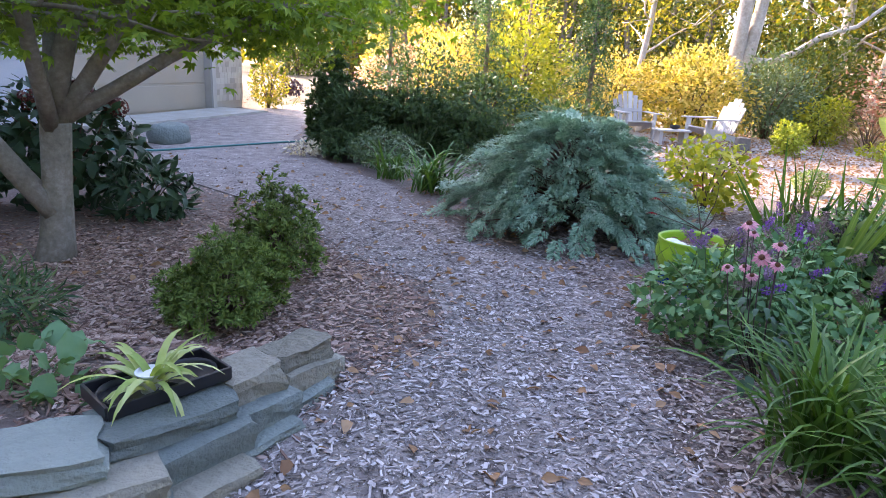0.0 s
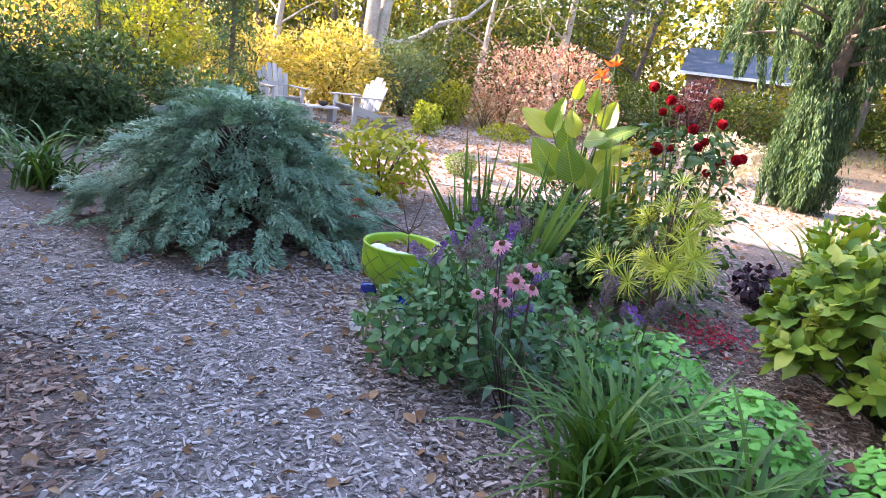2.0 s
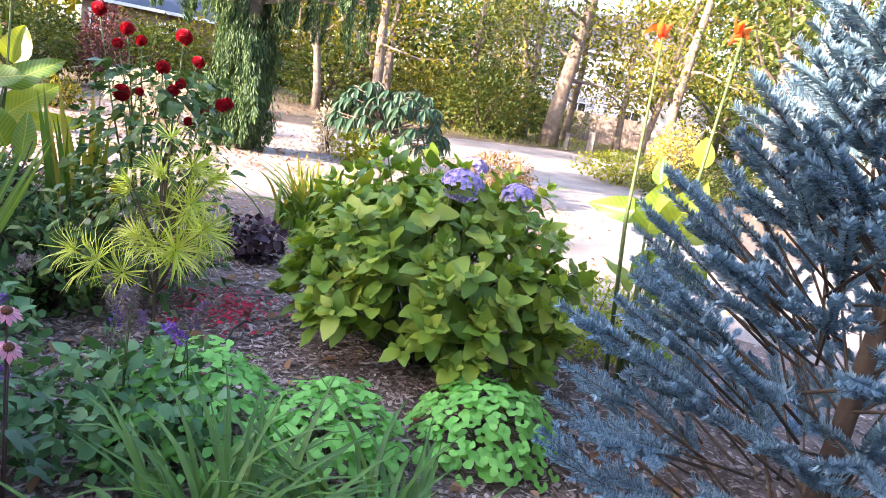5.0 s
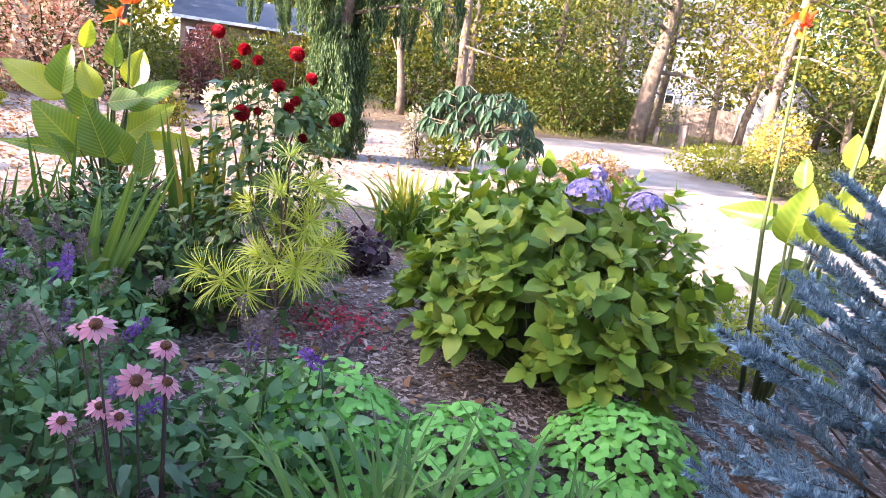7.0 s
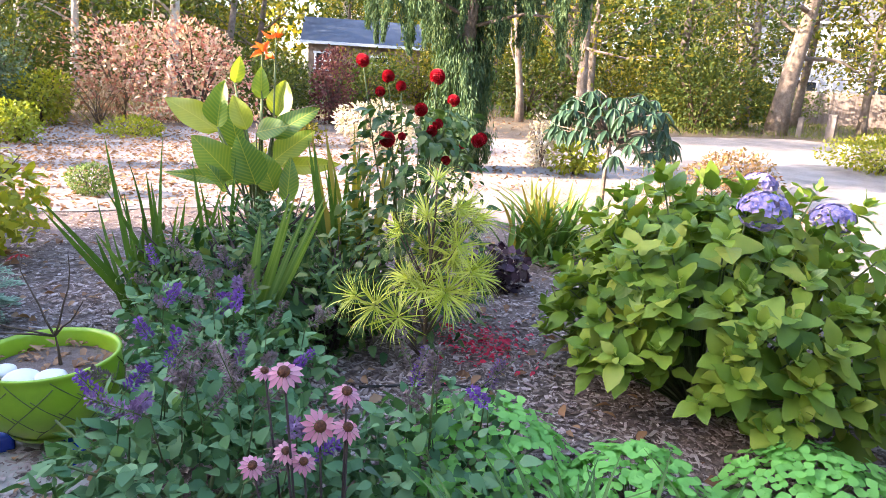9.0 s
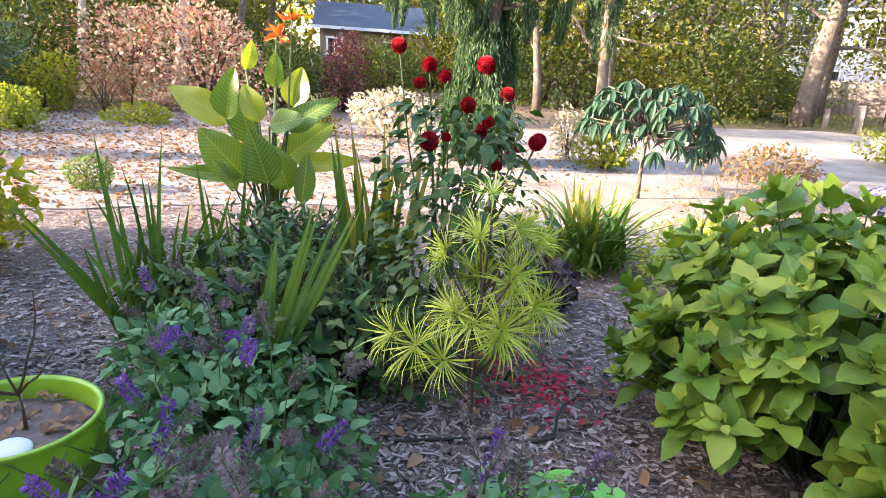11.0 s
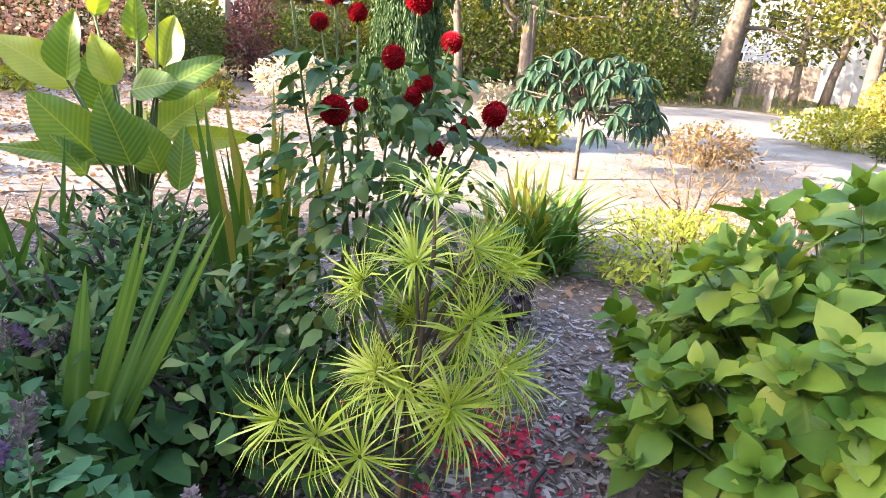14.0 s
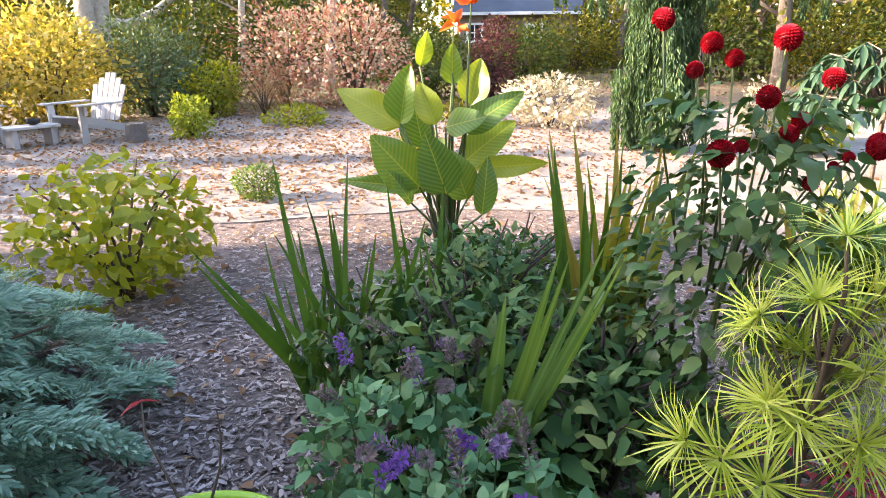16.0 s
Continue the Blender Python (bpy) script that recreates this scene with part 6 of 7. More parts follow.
wall_e = thing("stone_wall", (-0.7, 1.2, 0), "low dry-stacked wall of blue-grey and buff stones", "wall")
STONES = [  # x, y, z, length, depth, height, heading, tilt, kind
    (-0.6, 1.62, 0.13, 0.3, 0.17, 0.1, 78, 4, "tanstone"), (-0.54, 1.6, 0.05, 0.32, 0.12, 0.11, 76, 8, "tanstone"), (-0.52, 1.5, 0.0, 0.34, 0.14, 0.07, 78, 0, "bluestone"), (-0.63, 1.3, 0.165, 0.22, 0.19, 0.13, 66, -4, "tanstone"),
    (-0.56, 1.26, 0.08, 0.3, 0.16, 0.1, 72, 4, "bluestone"), (-0.53, 1.2, 0.01, 0.3, 0.18, 0.07, 74, 0, "bluestone"), (-0.72, 0.99, 0.18, 0.42, 0.24, 0.07, 60, 2, "bluestone"), (-0.6, 0.98, 0.09, 0.34, 0.14, 0.11, 64, -2, "bluestone"),
    (-0.54, 0.92, 0.01, 0.32, 0.2, 0.08, 66, 0, "tanstone"), (-0.87, 0.68, 0.2, 0.3, 0.26, 0.08, 42, 3, "bluestone"), (-0.7, 0.68, 0.11, 0.34, 0.16, 0.1, 54, 2, "tanstone"), (-0.64, 0.62, 0.02, 0.4, 0.2, 0.1, 56, 0, "bluestone"),
    (-1.06, 0.5, 0.15, 0.34, 0.26, 0.2, 30, 0, "tanstone"), (-0.88, 0.42, 0.03, 0.4, 0.24, 0.14, 40, 0, "bluestone"), (-1.35, 0.35, 0.1, 0.4, 0.28, 0.22, 20, 0, "bluestone"), (-1.2, 0.2, 0.02, 0.4, 0.24, 0.12, 25, 0, "tanstone"), (-0.52, 1.74, 0.03, 0.14, 0.12, 0.08, 80, 6, "tanstone")]
for k, (x, y, z, L, D, H, hd_, ti, kd) in enumerate(STONES):
    ob_ = part("stone", rock((L, D, H), 3.7 * k, 0.16), M[kd], wall_e, smooth=False)
    ob_.matrix_local = pose(x + 0.7, y - 1.2, z, 0, ti, hd_)
def raised_bed():
    """Mulch banked up behind the stones, sloping down to the bed."""
    xs, ys = np.linspace(-3.0, -0.62, 40), np.linspace(-0.6, 2.2, 40)
    V = []
    for y in ys:
        for x in xs:
            edge = np.interp(y, [-0.6, 0.3, 0.6, 1.0, 1.6, 2.2], [-2.2, -1.25, -0.9, -0.72, -0.66, -0.7])
            d = edge - x
            h = float(bank(x, y)) if d > 0 else -0.05
            V.append((x, y, h - 0.012 + 0.01 * noise.noise(Vector((x * 6, y * 6, 0)))))
    F = [(j * 40 + i, j * 40 + i + 1, (j + 1) * 40 + i + 1, (j + 1) * 40 + i) for j in range(39) for i in range(39)]
    return np.array(V), np.array(F)


tagged(obj("planting_bed", raised_bed(), M["soil"]), "brown mulch bank behind the low stone wall", "bed", kind="structure")
tray = thing("nursery_tray", (-0.8, 1.07, 0.222), "black plastic nursery tray lying on the stone edge", "tray", rz=62)
W, D_, H = 0.4, 0.2, 0.045
for sx, sy, px, py in ((W, 0.012, 0, D_ / 2), (W, 0.012, 0, -D_ / 2), (0.012, D_, W / 2, 0), (0.012, D_, -W / 2, 0)):
    part("side", boxed((sx, sy, H), pose(px, py, H / 2), 0.003), M["blackplastic"], tray)
part("bottom", boxed((W, D_, 0.008), pose(0, 0, 0.004)), M["blackplastic"], tray)
obj("ring", lathe([(0.085, 0.008), (0.09, 0.03), (0.094, 0.03), (0.088, 0.008)], 28), M["blackplastic"], tray).location = (-0.1, 0, 0)
obj("ring", lathe([(0.085, 0.008), (0.09, 0.03), (0.094, 0.03), (0.088, 0.008)], 28), M["blackplastic"], tray).location = (0.1, 0, 0)
vl = strap_clump("variegated_lily", (-0.8, 1.03, 0.232), 28, 0.28, 0.026, M["varieg"], "variegated lily with cream and green wavy leaves in a pot", "perennial", (80, 165), (35, 80), 0.02)
obj("pot", lathe([(0.03, 0), (0.042, 0.07), (0.046, 0.07), (0.04, 0.06), (0.001, 0.06)], 24), M["whitestone"], vl, "small pale nursery pot")
shrub("coral_bells", (-1.2, 0.98, 0.18), (0.17, 0.17, 0.15), M["coral"], big_leaf_t(1, 1.0, 5, 2, 0.15, 0.08), 46, 0.085, "pale green ruffled coral bells", "perennial", 5, 0.9, "", 0.3, M["greenstem"])


def cable(name, pts, r, mat, label, cat):
    P = np.array(pts, float)
    u = np.linspace(0, len(P) - 1, 60)
    Q = np.stack([np.interp(u, np.arange(len(P)), P[:, i]) for i in range(3)], 1)
    Q[1:-1] = (Q[:-2] + Q[1:-1] * 2 + Q[2:]) / 4
    return tagged(obj(name, tube(Q, r, 7), mat), label, cat)


cable("garden_hose", [(-6.4, 5.9, 0.02), (-5.1, 6.5, 0.018), (-4.7, 7.3, 0.018), (-4.2, 8.3, 0.018), (-3.7, 8.9, 0.02)], 0.014, M["hose"], "teal garden hose lying across the path", "hose")
cable("irrigation_tube", [(2.15, 3.11, 0.012), (2.32, 2.97, 0.012), (2.43, 2.88, 0.012), (2.51, 2.76, 0.012), (2.58, 2.72, 0.014), (2.70, 2.78, 0.030), (2.80, 2.81, 0.030), (2.91, 2.82, 0.012)], 0.0065, M["drip"], "black drip irrigation tube on the mulch", "hose")

# ---- seating by the wood ----
M["teak"] = solid_mat("silvered_wood", [(0.34, 0.31, 0.29), (0.45, 0.42, 0.4), (0.56, 0.53, 0.5)], 5, 0.8, 0, 0.3, 60, 0.004, objrand=True)
M["stumpwood"] = solid_mat("grey_stump_wood", [(0.12, 0.1, 0.09), (0.22, 0.19, 0.17)], 6, 0.9, 0, 0.6, 30, 0.01)


def adirondack(at, rz):
    t = thing("adirondack_chair", at, "silvered wooden adirondack chair with a slatted fan back", "chair", "adirondack chairs", rz)
    for k in range(5):
        part("seat_slat", boxed((0.56, 0.1, 0.022), pose(0, 0.26 - k * 0.115, 0.36 - k * 0.028, 12), 0.004), M["teak"], t)
    for k in range(6):
        x = -0.25 + k * 0.1
        L = 0.72 - 0.06 * abs(k - 2.5) ** 1.3
        part("back_slat", boxed((0.09, 0.02, L), pose(x * 1.05, -0.32, 0.27, -20 * -1, 0, 0) @ pose(0, 0, L / 2, 0, (k - 2.5) * 1.6, 0), 0.006), M["teak"], t)
    part("back_rail", boxed((0.6, 0.03, 0.07), pose(0, -0.42, 0.55, 20), 0.004), M["teak"], t)
    for s in (-1, 1):
        part("front_leg", boxed((0.04, 0.1, 0.52), pose(s * 0.3, 0.28, 0.26), 0.004), M["teak"], t)
        part("side_rail", boxed((0.03, 0.85, 0.11), pose(s * 0.27, -0.1, 0.24, 14), 0.004), M["teak"], t)
        part("armrest", boxed((0.14, 0.74, 0.024), pose(s * 0.34, 0.02, 0.535), 0.01), M["teak"], t)
        part("arm_brace", boxed((0.04, 0.05, 0.12), pose(s * 0.335, 0.25, 0.45), 0.004), M["teak"], t)
    return t


adirondack((2.45, 12.85, 0), 120)
adirondack((1.05, 13.3, 0), -160)
bench = thing("side_table", (1.75, 12.75, 0), "low grey wooden table between the chairs", "table", rz=15)
part("tabletop", boxed((0.66, 0.36, 0.035), pose(0, 0, 0.27), 0.006), M["teak"], bench)
for s in (-1, 1):
    part("leg", boxed((0.07, 0.3, 0.25), pose(s * 0.24, 0, 0.125), 0.005), M["teak"], bench)
bowl = obj("bowl", lathe([(0.03, 0), (0.09, 0.03), (0.1, 0.08), (0.09, 0.08), (0.06, 0.03), (0.001, 0.02)], 24), M["drip"])
bowl.location = (1.8, 12.75, 0.29)
tagged(bowl, "small dark bowl on the low table", "bowl")
for x, y, r, h in ((2.98, 12.3, 0.14, 0.27), (-0.7, 10.8, 0.16, 0.3), (0.1, 11.4, 0.12, 0.34)):
    bm = bmesh.new()
    bmesh.ops.create_cone(bm, cap_ends=True, segments=16, radius1=r * 1.1, radius2=r * 0.95, depth=h, matrix=Matrix.Translation((0, 0, h / 2)))
    bmesh.ops.bevel(bm, geom=[e for e in bm.edges if abs(e.verts[0].co.z - e.verts[1].co.z) < 1e-4], offset=0.012, segments=2, affect="EDGES")
    for v in bm.verts:
        v.co.xy *= 1 + 0.06 * noise.noise(v.co * 9)
    st = part("tree_stump", bm, M["stumpwood"], None)
    st.location = (x, y, -0.01)
    tagged(st, "short grey sawn tree stump on the gravel", "stump", "stumps")

# ---- shrubs round the clearing ----
BL = big_leaf_t(1, 0.6, 3, 1, 0.25, 0.03)
DM = diamond_t(1, 0.6)
def far_shrub(x, y, rx, h, mat, n, leaf, label, amp=0.5, hollow=0.2, tm=DM):
    return shrub("border_shrub", (x, y, 0), (rx, rx * 0.85, h), M[mat], tm, n, leaf, label, "shrub", 8, 0.7, "shrubs round the clearing", hollow, None, rng.uniform(0, 360), 8, amp)


far_shrub(3.7, 12.2, 0.28, 0.55, "goldconif", 900, 0.07, "small pointed lime-yellow conifer")
far_shrub(5.8, 14.5, 0.75, 1.0, "wispy", 3200, 0.075, "pinkish wispy ornamental grass mound", 0.4, 0.2, leaf_t(1, 0.08, 2, 0.1, 0.6))
far_shrub(4.9, 14.9, 0.6, 0.95, "yellowleaf", 1500, 0.09, "yellow-green leafy shrub by the clearing", 0.5)
far_shrub(8.1, 15.0, 1.3, 2.25, "orangeleaf", 3400, 0.1, "large shrub turned orange and pink", 1.0, 0.1)
far_shrub(6.9, 16.0, 1.15, 2.0, "orangeleaf", 2600, 0.1, "shrub turned red and cream", 1.0, 0.1)
far_shrub(10.3, 15.3, 1.3, 1.4, "woodsgreen", 3000, 0.1, "dark green shrub beside the shed path", 0.5)
far_shrub(11.2, 14.0, 0.6, 1.9, "maroon", 1800, 0.09, "upright dark red shrub before the shed", 0.3)
far_shrub(8.6, 9.7, 0.8, 0.78, "creamfl", 1300, 0.09, "mound of dried cream hydrangea flowers", 0.3, 0.5, BL)
far_shrub(7.4, 10.4, 0.4, 0.45, "woods", 700, 0.07, "low green foliage below the cream shrub", 0.3)
far_shrub(2.35, 15.2, 1.25, 1.8, "woodsgold", 4600, 0.11, "golden-yellow shrub behind the chairs", 0.6)
far_shrub(0.5, 15.8, 1.1, 1.5, "woodsgold", 3400, 0.11, "golden and orange shrub behind the chairs", 0.6)
far_shrub(4.0, 15.6, 1.0, 1.75, "greyshrub", 4200, 0.08, "soft pale green feathery shrub", 0.5)
far_shrub(5.2, 17.5, 1.5, 2.4, "woodsgreen", 4200, 0.11, "tall dark green shrub at the wood's edge", 0.6)
far_shrub(-1.6, 15.0, 1.2, 2.4, "yellowleaf", 4200, 0.11, "tall bright yellow shrub in the sun", 0.6)
far_shrub(-3.4, 16.0, 1.3, 2.0, "woodsgold", 4200, 0.11, "golden-leaved shrub standing in the sun", 0.6)
far_shrub(-5.4, 18.0, 1.4, 1.7, "orangeleaf", 3800, 0.11, "orange-brown shrub by the drive", 0.6)
far_shrub(-6.4, 21.0, 1.6, 2.6, "woodsgold", 4200, 0.13, "golden shrub at the end of the drive", 0.6)
far_shrub(-0.2, 10.6, 0.7, 0.7, "juniper", 2600, 0.08, "low dark conifer among grey rocks", 0.6)
far_shrub(-1.6, 10.4, 0.8, 1.2, "juniper", 3200, 0.08, "dark green conifer behind the junipers", 0.7)
far_shrub(-2.9, 11.0, 0.9, 1.4, "juniper", 3600, 0.08, "dark green conifer behind the junipers", 0.7)
far_shrub(15.2, 2.7, 1.0, 0.75, "yellowleaf", 2600, 0.07, "low yellow-green spreading shrub", 0.5)
far_shrub(14.2, 1.4, 0.9, 0.6, "woodsgreen", 2000, 0.07, "low green shrub beside the drive", 0.5)
far_shrub(19.5, 1.9, 0.8, 1.5, "woodsgold", 2000, 0.1, "golden upright shrub across the drive", 0.5)
far_shrub(17.5, 0.2, 1.4, 0.9, "woodsgreen", 2600, 0.09, "dark low shrub under the oaks", 0.5)
far_shrub(10.0, 3.9, 0.6, 0.5, "wispy", 1200, 0.06, "bronze trailing plant by the drive", 0.5)
far_shrub(5.9, 3.15, 0.55, 0.7, "wispy", 2200, 0.05, "bronze lace-leaf shrub with thin arching twigs", 0.7, 0.2, leaf_t(1, 0.14, 2, 0.1, 0.5))
far_shrub(6.3, 2.5, 0.55, 0.55, "wispy", 1700, 0.05, "bronze lace-leaf shrub with thin arching twigs", 0.7, 0.2, leaf_t(1, 0.14, 2, 0.1, 0.5))
far_shrub(9.1, 5.9, 0.35, 0.6, "yellowleaf", 700, 0.08, "pale yellow-green weeping plant", 0.5)
far_shrub(23.0, 9.0, 1.6, 2.6, "woodsgreen", 3200, 0.13, "dense dark evergreen shrub before the fence", 0.4)
far_shrub(5.4, 8.9, 0.3, 0.2, "yellowleaf", 500, 0.06, "low lime ground cover on the gravel", 0.5)
far_shrub(5.6, 12.6, 0.5, 0.3, "yellowleaf", 700, 0.07, "low lime ground cover by the path", 0.5)


def boulder(x, y, s, mat, label, seed):
    ob_ = part("boulder", rock((s, s * 0.8, s * 0.6), seed, 0.6), mat, None, smooth=True)
    ob_.location = (x, y, s * 0.2)
    ob_.rotation_euler[2] = seed
    return tagged(ob_, label, "rock", "garden boulders")


boulder(20.8, 3.3, 1.0, M["tanstone"], "large tan garden boulder by the drive", 1.3)
boulder(20.2, 2.4, 0.8, M["tanstone"], "tan garden boulder by the drive", 2.6)
boulder(20.0, 3.9, 0.5, M["whitestone"], "pale rounded rock by the drive", 4.1)
boulder(-0.8, 10.2, 0.5, M["bluestone"], "grey rock among the conifers", 5.2)
boulder(-5.5, 7.35, 0.55, M["bluestone"], "grey rock at the edge of the path", 7.7)
boulder(0.3, 9.6, 0.45, M["tanstone"], "buff rock among the conifers", 6.4)
# a sunlit bush: its brightness is put into the cream leaf colour
far_shrub(9.4, 6.7, 0.3, 0.75, "creamfl", 500, 0.08, "sunlit bush with its brightness painted as pale cream", 0.4)

# ---- marked trees at the wood's edge ----
def pale_fork():
    t = thing("forked_tree", (3.35, 17.2, 0), "forked pale-barked tree with one long curved limb", "tree")
    obj("trunk", join([tube(wander((0, 0, -0.05), (0.02, 0, 1), 9, 9, 0.03), np.linspace(0.2, 0.1, 10), 10), tube(np.array([[0.25, 0, -0.05], [0.3, 0, 1.6], [0.45, 0.05, 3.0], [0.75, 0.1, 6.0], [0.9, 0.1, 9]]), [0.19, 0.17, 0.14, 0.1, 0.06], 10)]), M["palebark"], t)
    obj("limb", tube(np.array([[0.32, 0, 1.75], [0.8, -0.1, 1.72], [1.3, -0.2, 1.95], [1.8, -0.3, 2.35], [2.5, -0.3, 2.6], [3.2, -0.4, 3.3]]), [0.1, 0.09, 0.08, 0.07, 0.05, 0.03], 8), M["palebark"], t)
    c = np.array([[0.5, 0, 8], [1, 0.5, 7], [-0.8, 0.4, 7.5], [2.5, -0.3, 4.6], [0, -1, 8.5], [3, 0, 5.2], [1.8, 0.2, 6]])
    obj("crown", leaf_cloud(c, 0.9, 3600, DM, 0.16), M["woodsgreen"], t)


pale_fork()
# the sparse trees at (-6, 20) and (-2.6, 23) are added to dapple the drive
for x, y, h, r, mt, bk, ln in ((1.2, 21, 9, 0.11, "woods", "palebark", (0, 0)), (8.6, 23, 10, 0.12, "woodsgreen", "palebark", (0.1, 0)), (10.8, 21.5, 9, 0.18, "woodsgreen", "palebark", (0.12, 0.05)), (26.5, 7.2, 12, 0.34, "woodsgreen", "bark", (0.1, -0.12)), (30.5, 9.5, 12, 0.22, "woods", "bark", (0, 0)),
                                   (14.2, -0.4, 11, 0.26, "woodsgreen", "palebark", (0.05, -0.05)), (18.0, -2.4, 12, 0.28, "woods", "palebark", (0.06, -0.1)), (20.5, -0.5, 12, 0.24, "woodsgreen", "bark", (0, 0.05)), (17.5, 10.4, 9, 0.16, "woods", "bark", (0.05, 0.1)), (22, 12.5, 10, 0.17, "woods", "bark", (0, 0)),
                                   (24, 15, 10, 0.16, "woods", "bark", (0.05, 0)), (19, 13.5, 9, 0.13, "woodsgreen", "bark", (-0.05, 0)), (27, 11, 10, 0.2, "woodsgreen", "bark", (0, 0.1)), (15.5, -4.5, 11, 0.25, "woods", "bark", (0, 0)), (25, 2.5, 11, 0.2, "woods", "bark", (0.05, 0)), (29, -2, 11, 0.2, "woodsgreen", "bark", (0, 0)),
                                   (-9, 36, 10, 0.16, "woods", "bark", (0, 0)), (-5, 38, 10, 0.16, "woods", "bark", (0.03, 0)), (-13, 40, 10, 0.17, "woodsgold", "bark", (0, 0)), (-2, 34, 10, 0.15, "woods", "bark", (0, 0)), (-17, 42, 11, 0.17, "woods", "bark", (0, 0)), (-11, 45, 11, 0.17, "woodsgreen", "bark", (0, 0)), (1.5, 36, 11, 0.17, "woodsgreen", "bark", (0, 0)), (34, 8.2, 10, 0.2, "woodsgreen", "bark", (0, 0)), (37, 11.5, 10, 0.2, "woods", "bark", (0, 0.05)), (32, 5.2, 10, 0.16, "woods", "bark", (0, 0)), (-6, 20, 9, 0.13, "woods", "bark", (0, 0)), (-2.6, 23, 9, 0.13, "woodsgold", "bark", (0, 0))):
    tree("edge_tree", (x, y, 0), h, r, M[mt], M[bk], "tall tree at the wood's edge with dappled leaves", 1500 if -8 < x < -2 and y < 24 else 3000, 0.15, (0.2 if h < 12 else 0.22, 1), 3.0, ln, 13, 0.65, group="wood edge trees")
for x, y, h, r in ((-2.2, 13.6, 3.6, 0.75), (0.1, 12.2, 3.2, 0.6), (-4.6, 14.2, 3.4, 0.8)):
    t = thing("dark_conifer", (x, y, 0), "slim dark green conifer with open drooping boughs", "conifer", "dark conifers")
    obj("trunk", tube(np.array([[0, 0, -0.05], [0.03, 0, h * 0.5], [0, 0, h]]), [0.06, 0.04, 0.01], 7), M["bark"], t)
    for k in range(26):
        z = h * (0.22 + 0.76 * (k + 0.5) / 26)
        a = k * 2.4
        L = r * (1.1 - 0.8 * z / h) * rng.uniform(0.7, 1.2)
        b = obj("bough", tube(np.array([[0, 0, z], [math.cos(a) * L * 0.5, math.sin(a) * L * 0.5, z + 0.03], [math.cos(a) * L, math.sin(a) * L, z - 0.12]]), [0.014, 0.01, 0.004], 5), M["bark"], t)
        n = 150
        u = rng.uniform(0.15, 1, n)
        p_ = np.stack([np.cos(a) * L * u, np.sin(a) * L * u, z - 0.12 * u ** 2 + 0 * u], 1) + rng.normal(0, 0.075, (n, 3))
        obj("needles", scatter(leaf_t(0.1, 0.022, 2, 0.2, 0.2), p_, frames(rand_dirs(n, -0.3), rand_dirs(n, 1)), rng.uniform(0.6, 1.3, n)), M["weep"], b)

# ---- shed, neighbour's house and fences ----
M["shedwood"] = solid_mat("brown_weathered_boards", [(0.16, 0.1, 0.07), (0.25, 0.17, 0.12), (0.33, 0.24, 0.18)], 3, 0.85, 0, 0.4, 30, 0.01, objrand=True)
M["blueroof"] = solid_mat("blue_grey_roofing", [(0.05, 0.065, 0.1), (0.08, 0.1, 0.14)], 3, 0.6, 0, 0.2, 30, 0.005)
M["white"] = solid_mat("white_paint", [(0.68, 0.68, 0.68), (0.8, 0.8, 0.79)], 3, 0.6, 0, 0.1, 40, 0.003)
M["whitesiding"] = solid_mat("pale_vinyl_siding", [(0.4, 0.43, 0.47), (0.5, 0.52, 0.56)], 2, 0.6, 0, 0.15, 40, 0.004)
M["fence"] = solid_mat("weathered_fence_boards", [(0.13, 0.1, 0.085), (0.2, 0.16, 0.135), (0.27, 0.22, 0.19)], 4, 0.9, 0, 0.4, 30, 0.01, objrand=True)


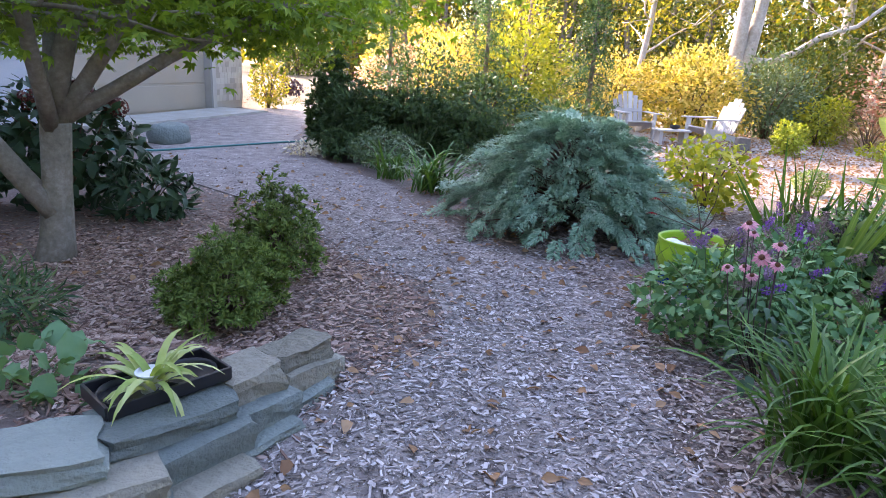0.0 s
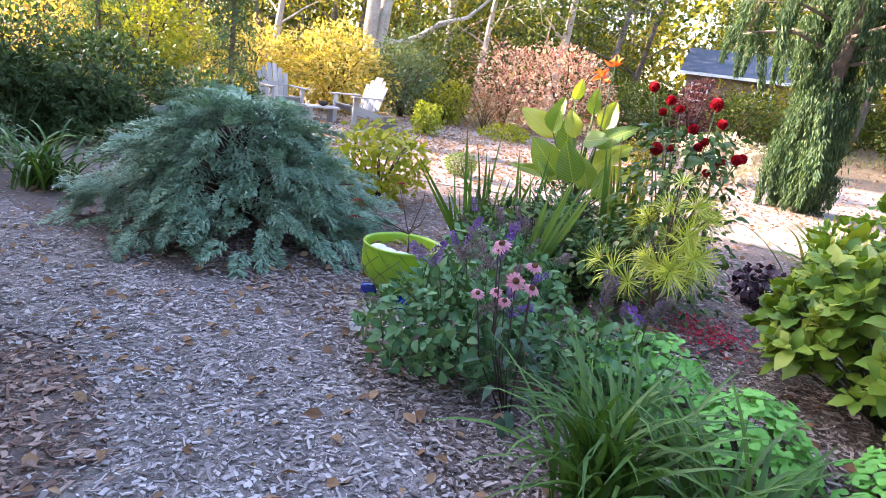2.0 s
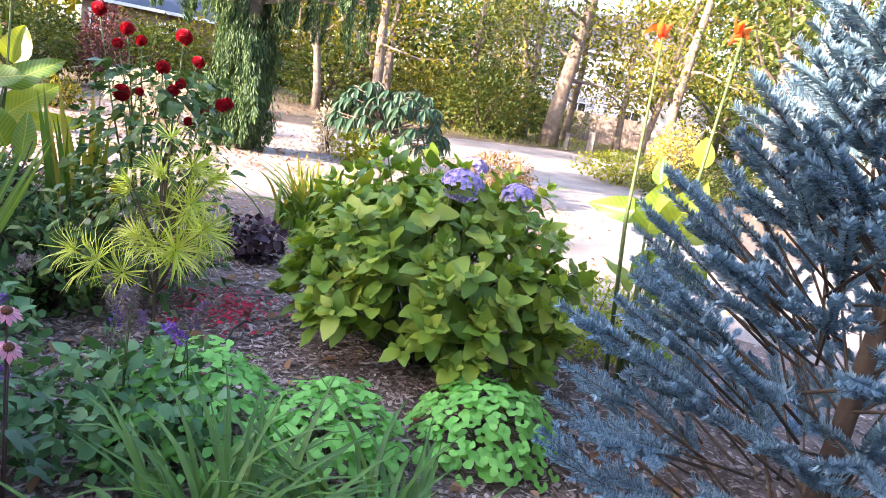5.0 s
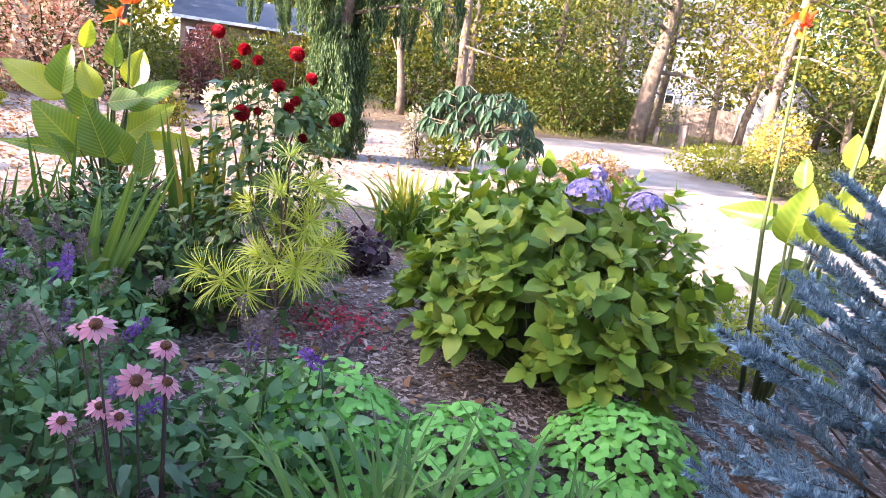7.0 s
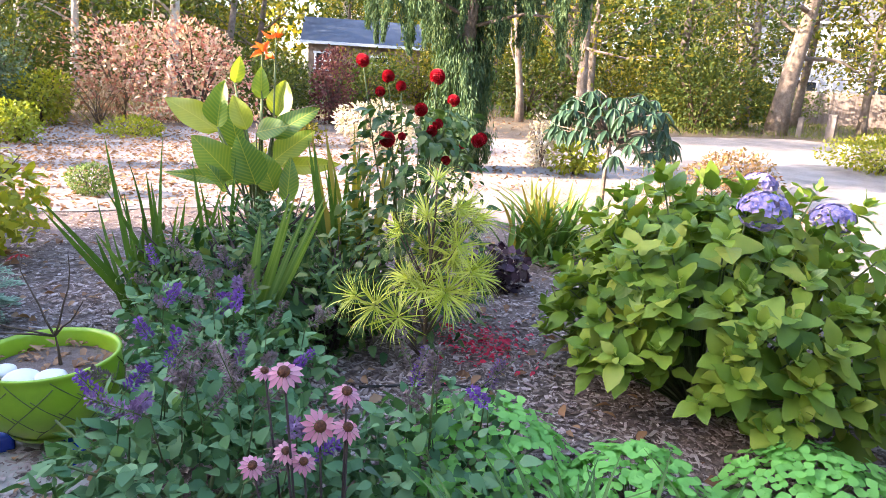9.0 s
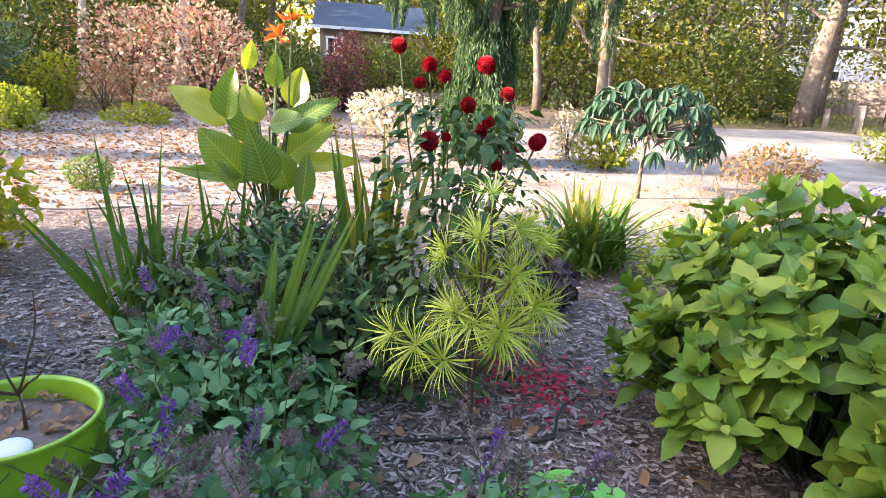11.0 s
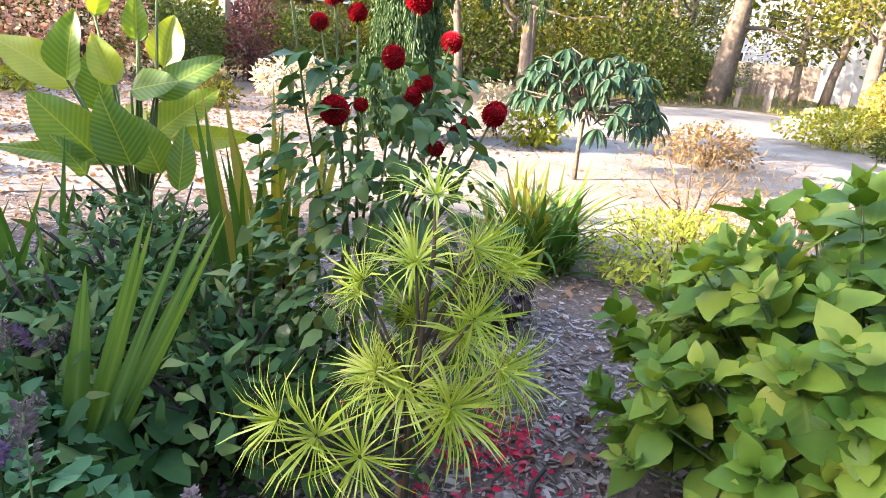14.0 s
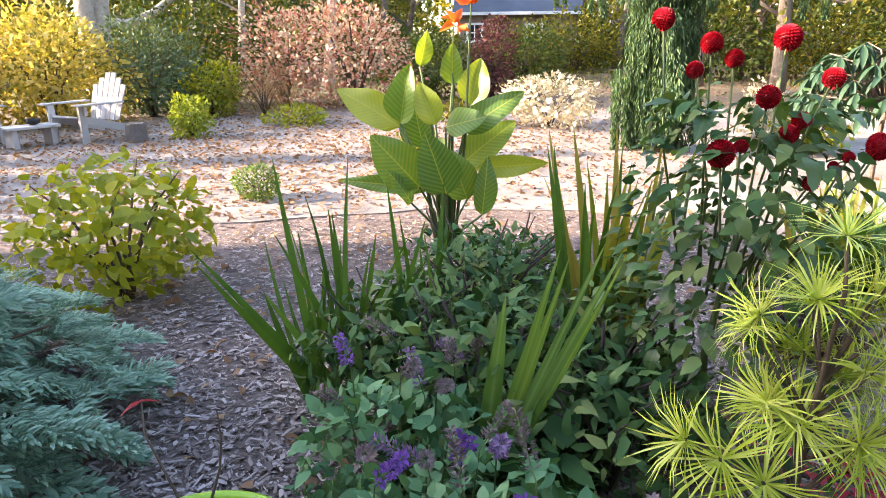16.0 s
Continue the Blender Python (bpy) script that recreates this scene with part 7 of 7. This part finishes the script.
def building(name, at, rz, w, d, h, ridge, wallmat, roofmat, label, windows, cat="house", boards=0.0, door=None):
    """A gabled building with thick walls, eaves, framed windows and boards on its front (-y side)."""
    t = thing(name, at, label, cat, "", rz)
    part("wall", boxed((w, 0.15, h), pose(0, -d / 2 + 0.075, h / 2)), wallmat, t)
    part("wall", boxed((w, 0.15, h), pose(0, d / 2 - 0.075, h / 2)), wallmat, t)
    for s in (-1, 1):
        part("wall", boxed((0.15, d - 0.3, h), pose(s * (w / 2 - 0.075), 0, h / 2)), wallmat, t)
    o = 0.35
    for s in (-1, 1):
        bm = bmesh.new()
        q = [(-w / 2 - o, s * (d / 2 + o), h - 0.05), (w / 2 + o, s * (d / 2 + o), h - 0.05), (w / 2 + o, 0, ridge), (-w / 2 - o, 0, ridge)]
        lo = [bm.verts.new(c) for c in q]
        hi = [bm.verts.new((c[0], c[1], c[2] + 0.12)) for c in q]
        bm.faces.new(lo)
        bm.faces.new(hi)
        for i in range(4):
            bm.faces.new((lo[i], lo[(i + 1) % 4], hi[(i + 1) % 4], hi[i]))
        bmesh.ops.recalc_face_normals(bm, faces=bm.faces[:])
        part("roof", bm, roofmat, t)
        part("fascia", boxed((w + 2 * o, 0.03, 0.14), pose(0, s * (d / 2 + o + 0.016), h + 0.0)), M["white"], t)
        bm = bmesh.new()
        vs = [bm.verts.new(c) for c in ((s * w / 2, -d / 2, h), (s * w / 2, d / 2, h), (s * w / 2, 0, ridge))]
        v2 = [bm.verts.new((c.co.x - s * 0.12, c.co.y, c.co.z)) for c in vs]
        bm.faces.new(vs)
        bm.faces.new(v2[::-1])
        for i in range(3):
            bm.faces.new((vs[i], vs[(i + 1) % 3], v2[(i + 1) % 3], v2[i]))
        bmesh.ops.recalc_face_normals(bm, faces=bm.faces[:])
        part("gable", bm, wallmat, t)
    if boards:
        x = -w / 2
        while x < w / 2 - 0.01:
            part("board", boxed((boards - 0.012, 0.03, h - 0.06), pose(x + boards / 2, -d / 2 - 0.016, h / 2)), wallmat, t)
            x += boards
    for wx, wz, ww, wh in windows:
        wi = part("window", boxed((ww, 0.05, wh), pose(wx, -d / 2 - 0.04, wz)), M["dark"], t, "dark glazed window")
        for dx, dz, sx, sz in ((0, wh / 2, ww + 0.2, 0.1), (0, -wh / 2, ww + 0.2, 0.1), (ww / 2, 0, 0.1, wh - 0.1), (-ww / 2, 0, 0.1, wh - 0.1), (0, 0, 0.045, wh - 0.1), (0, 0.001, ww - 0.1, 0.045)):
            part("frame", boxed((sx, 0.05, sz), pose(wx + dx, -d / 2 - 0.075, wz + dz)), M["white"], wi)
    return t


building("garden_shed", (24.4, 27.1, 0), -43, 5.4, 4.0, 2.6, 3.8, M["shedwood"], M["blueroof"], "brown board shed with a blue-grey roof", [(-2.0, 1.75, 0.7, 0.8), (0.8, 1.7, 0.7, 0.8)], "shed", 0.22)
building("white_house", (54, 12.0, 0), -78, 15, 9, 6.2, 9.5, M["whitesiding"], M["roof"], "pale two-storey house beyond the fence", [(-5, 4.6, 1.2, 1.4), (-2, 4.6, 1.2, 1.4), (2.2, 4.6, 1.2, 1.4), (5.2, 4.6, 1.2, 1.4), (-4, 1.8, 1.2, 1.4), (0, 1.8, 1.2, 1.4), (4, 1.8, 1.2, 1.4)], "house")
building("small_outbuilding", (44, 3.6, 0), 4, 4.0, 3.4, 2.9, 4.3, M["sidewall"], M["blueroof"], "pale blue-grey outbuilding with a gable roof", [(0, 1.6, 0.7, 0.8)], "shed", 0.3)

fb = boxed((0.145, 0.022, 1.75), Matrix(), 0.004)
me_board = bpy.data.meshes.new("board")
fb.to_mesh(me_board)
fb.free()
me_board.materials.append(M["fence"])
fence = thing("board_fence", (41, 12, 0), "weathered brown board fence before the neighbour's house", "fence", "", -77)
for k in range(110):
    mesh_part("board", me_board, fence, pose(-8.3 + k * 0.152, rng.normal(0, 0.004), 0.9 + rng.normal(0, 0.012)))
for z in (0.35, 1.4):
    part("rail", boxed((16.8, 0.04, 0.09), pose(0, 0.034, z)), M["fence"], fence)
for k in range(8):
    part("post", boxed((0.1, 0.1, 1.9), pose(-8.2 + k * 2.36, 0.11, 0.95), 0.006), M["fence"], fence)
for x, y, h, r in ((25.6, 5.3, 0.9, 0.13), (25.2, 3.1, 0.95, 0.12), (26.4, 6.4, 0.7, 0.09)):
    bm = boxed((r * 2, r * 2, h), pose(0, 0, h / 2 - 0.02), 0.02)
    po = part("timber_post", bm, M["stumpwood"], None)
    po.location = (x, y, 0)
    tagged(po, "short weathered timber post at the lawn's edge", "post", "timber posts")

# leaf litter, thin grass and low plants on the far ground
n = 9000
x = rng.uniform(-12, 34, n)
y = rng.uniform(9, 34, n)
ok = ~inside(DRIVE, x, y) & ~inside(PATH_POLY, x, y) & ~((x < -7.5) & (y < 14.5))
x, y = x[ok], y[ok]
d = rand_dirs(len(x))
d[:, 2] *= 0.25
tagged(obj("leaf_litter", scatter(leaf_t(1, 0.6, 2, 0.2, 0.2), np.stack([x, y, rng.uniform(0.01, 0.05, len(x))], 1), frames(d, [0, 0, 1]), rng.uniform(0.06, 0.16, len(x))), M["dryleaf"]), "brown leaf litter under the trees", "leaf litter", kind="stuff")
n = 16000
x = np.concatenate([rng.uniform(20, 40, n // 2), rng.uniform(-8, 26, n // 2)])
y = np.concatenate([rng.uniform(-6, 12, n // 2), rng.uniform(14.5, 34, n // 2)])
ok = ~inside(DRIVE, x, y) & (np.hypot(x - 3, y - 12) > 4)
x, y = x[ok], y[ok]
k = len(x)
d = np.stack([rng.normal(0, 0.5, k), rng.normal(0, 0.5, k), np.ones(k)], 1)
tagged(obj("grass", scatter(leaf_t(1, 0.14, 2, 0.2, 0.3), np.stack([x, y, 0 * x], 1), frames(d, rand_dirs(k)), rng.uniform(0.08, 0.28, k)), M["lawn"]), "thin grass and seedlings under the trees", "grass", kind="stuff")
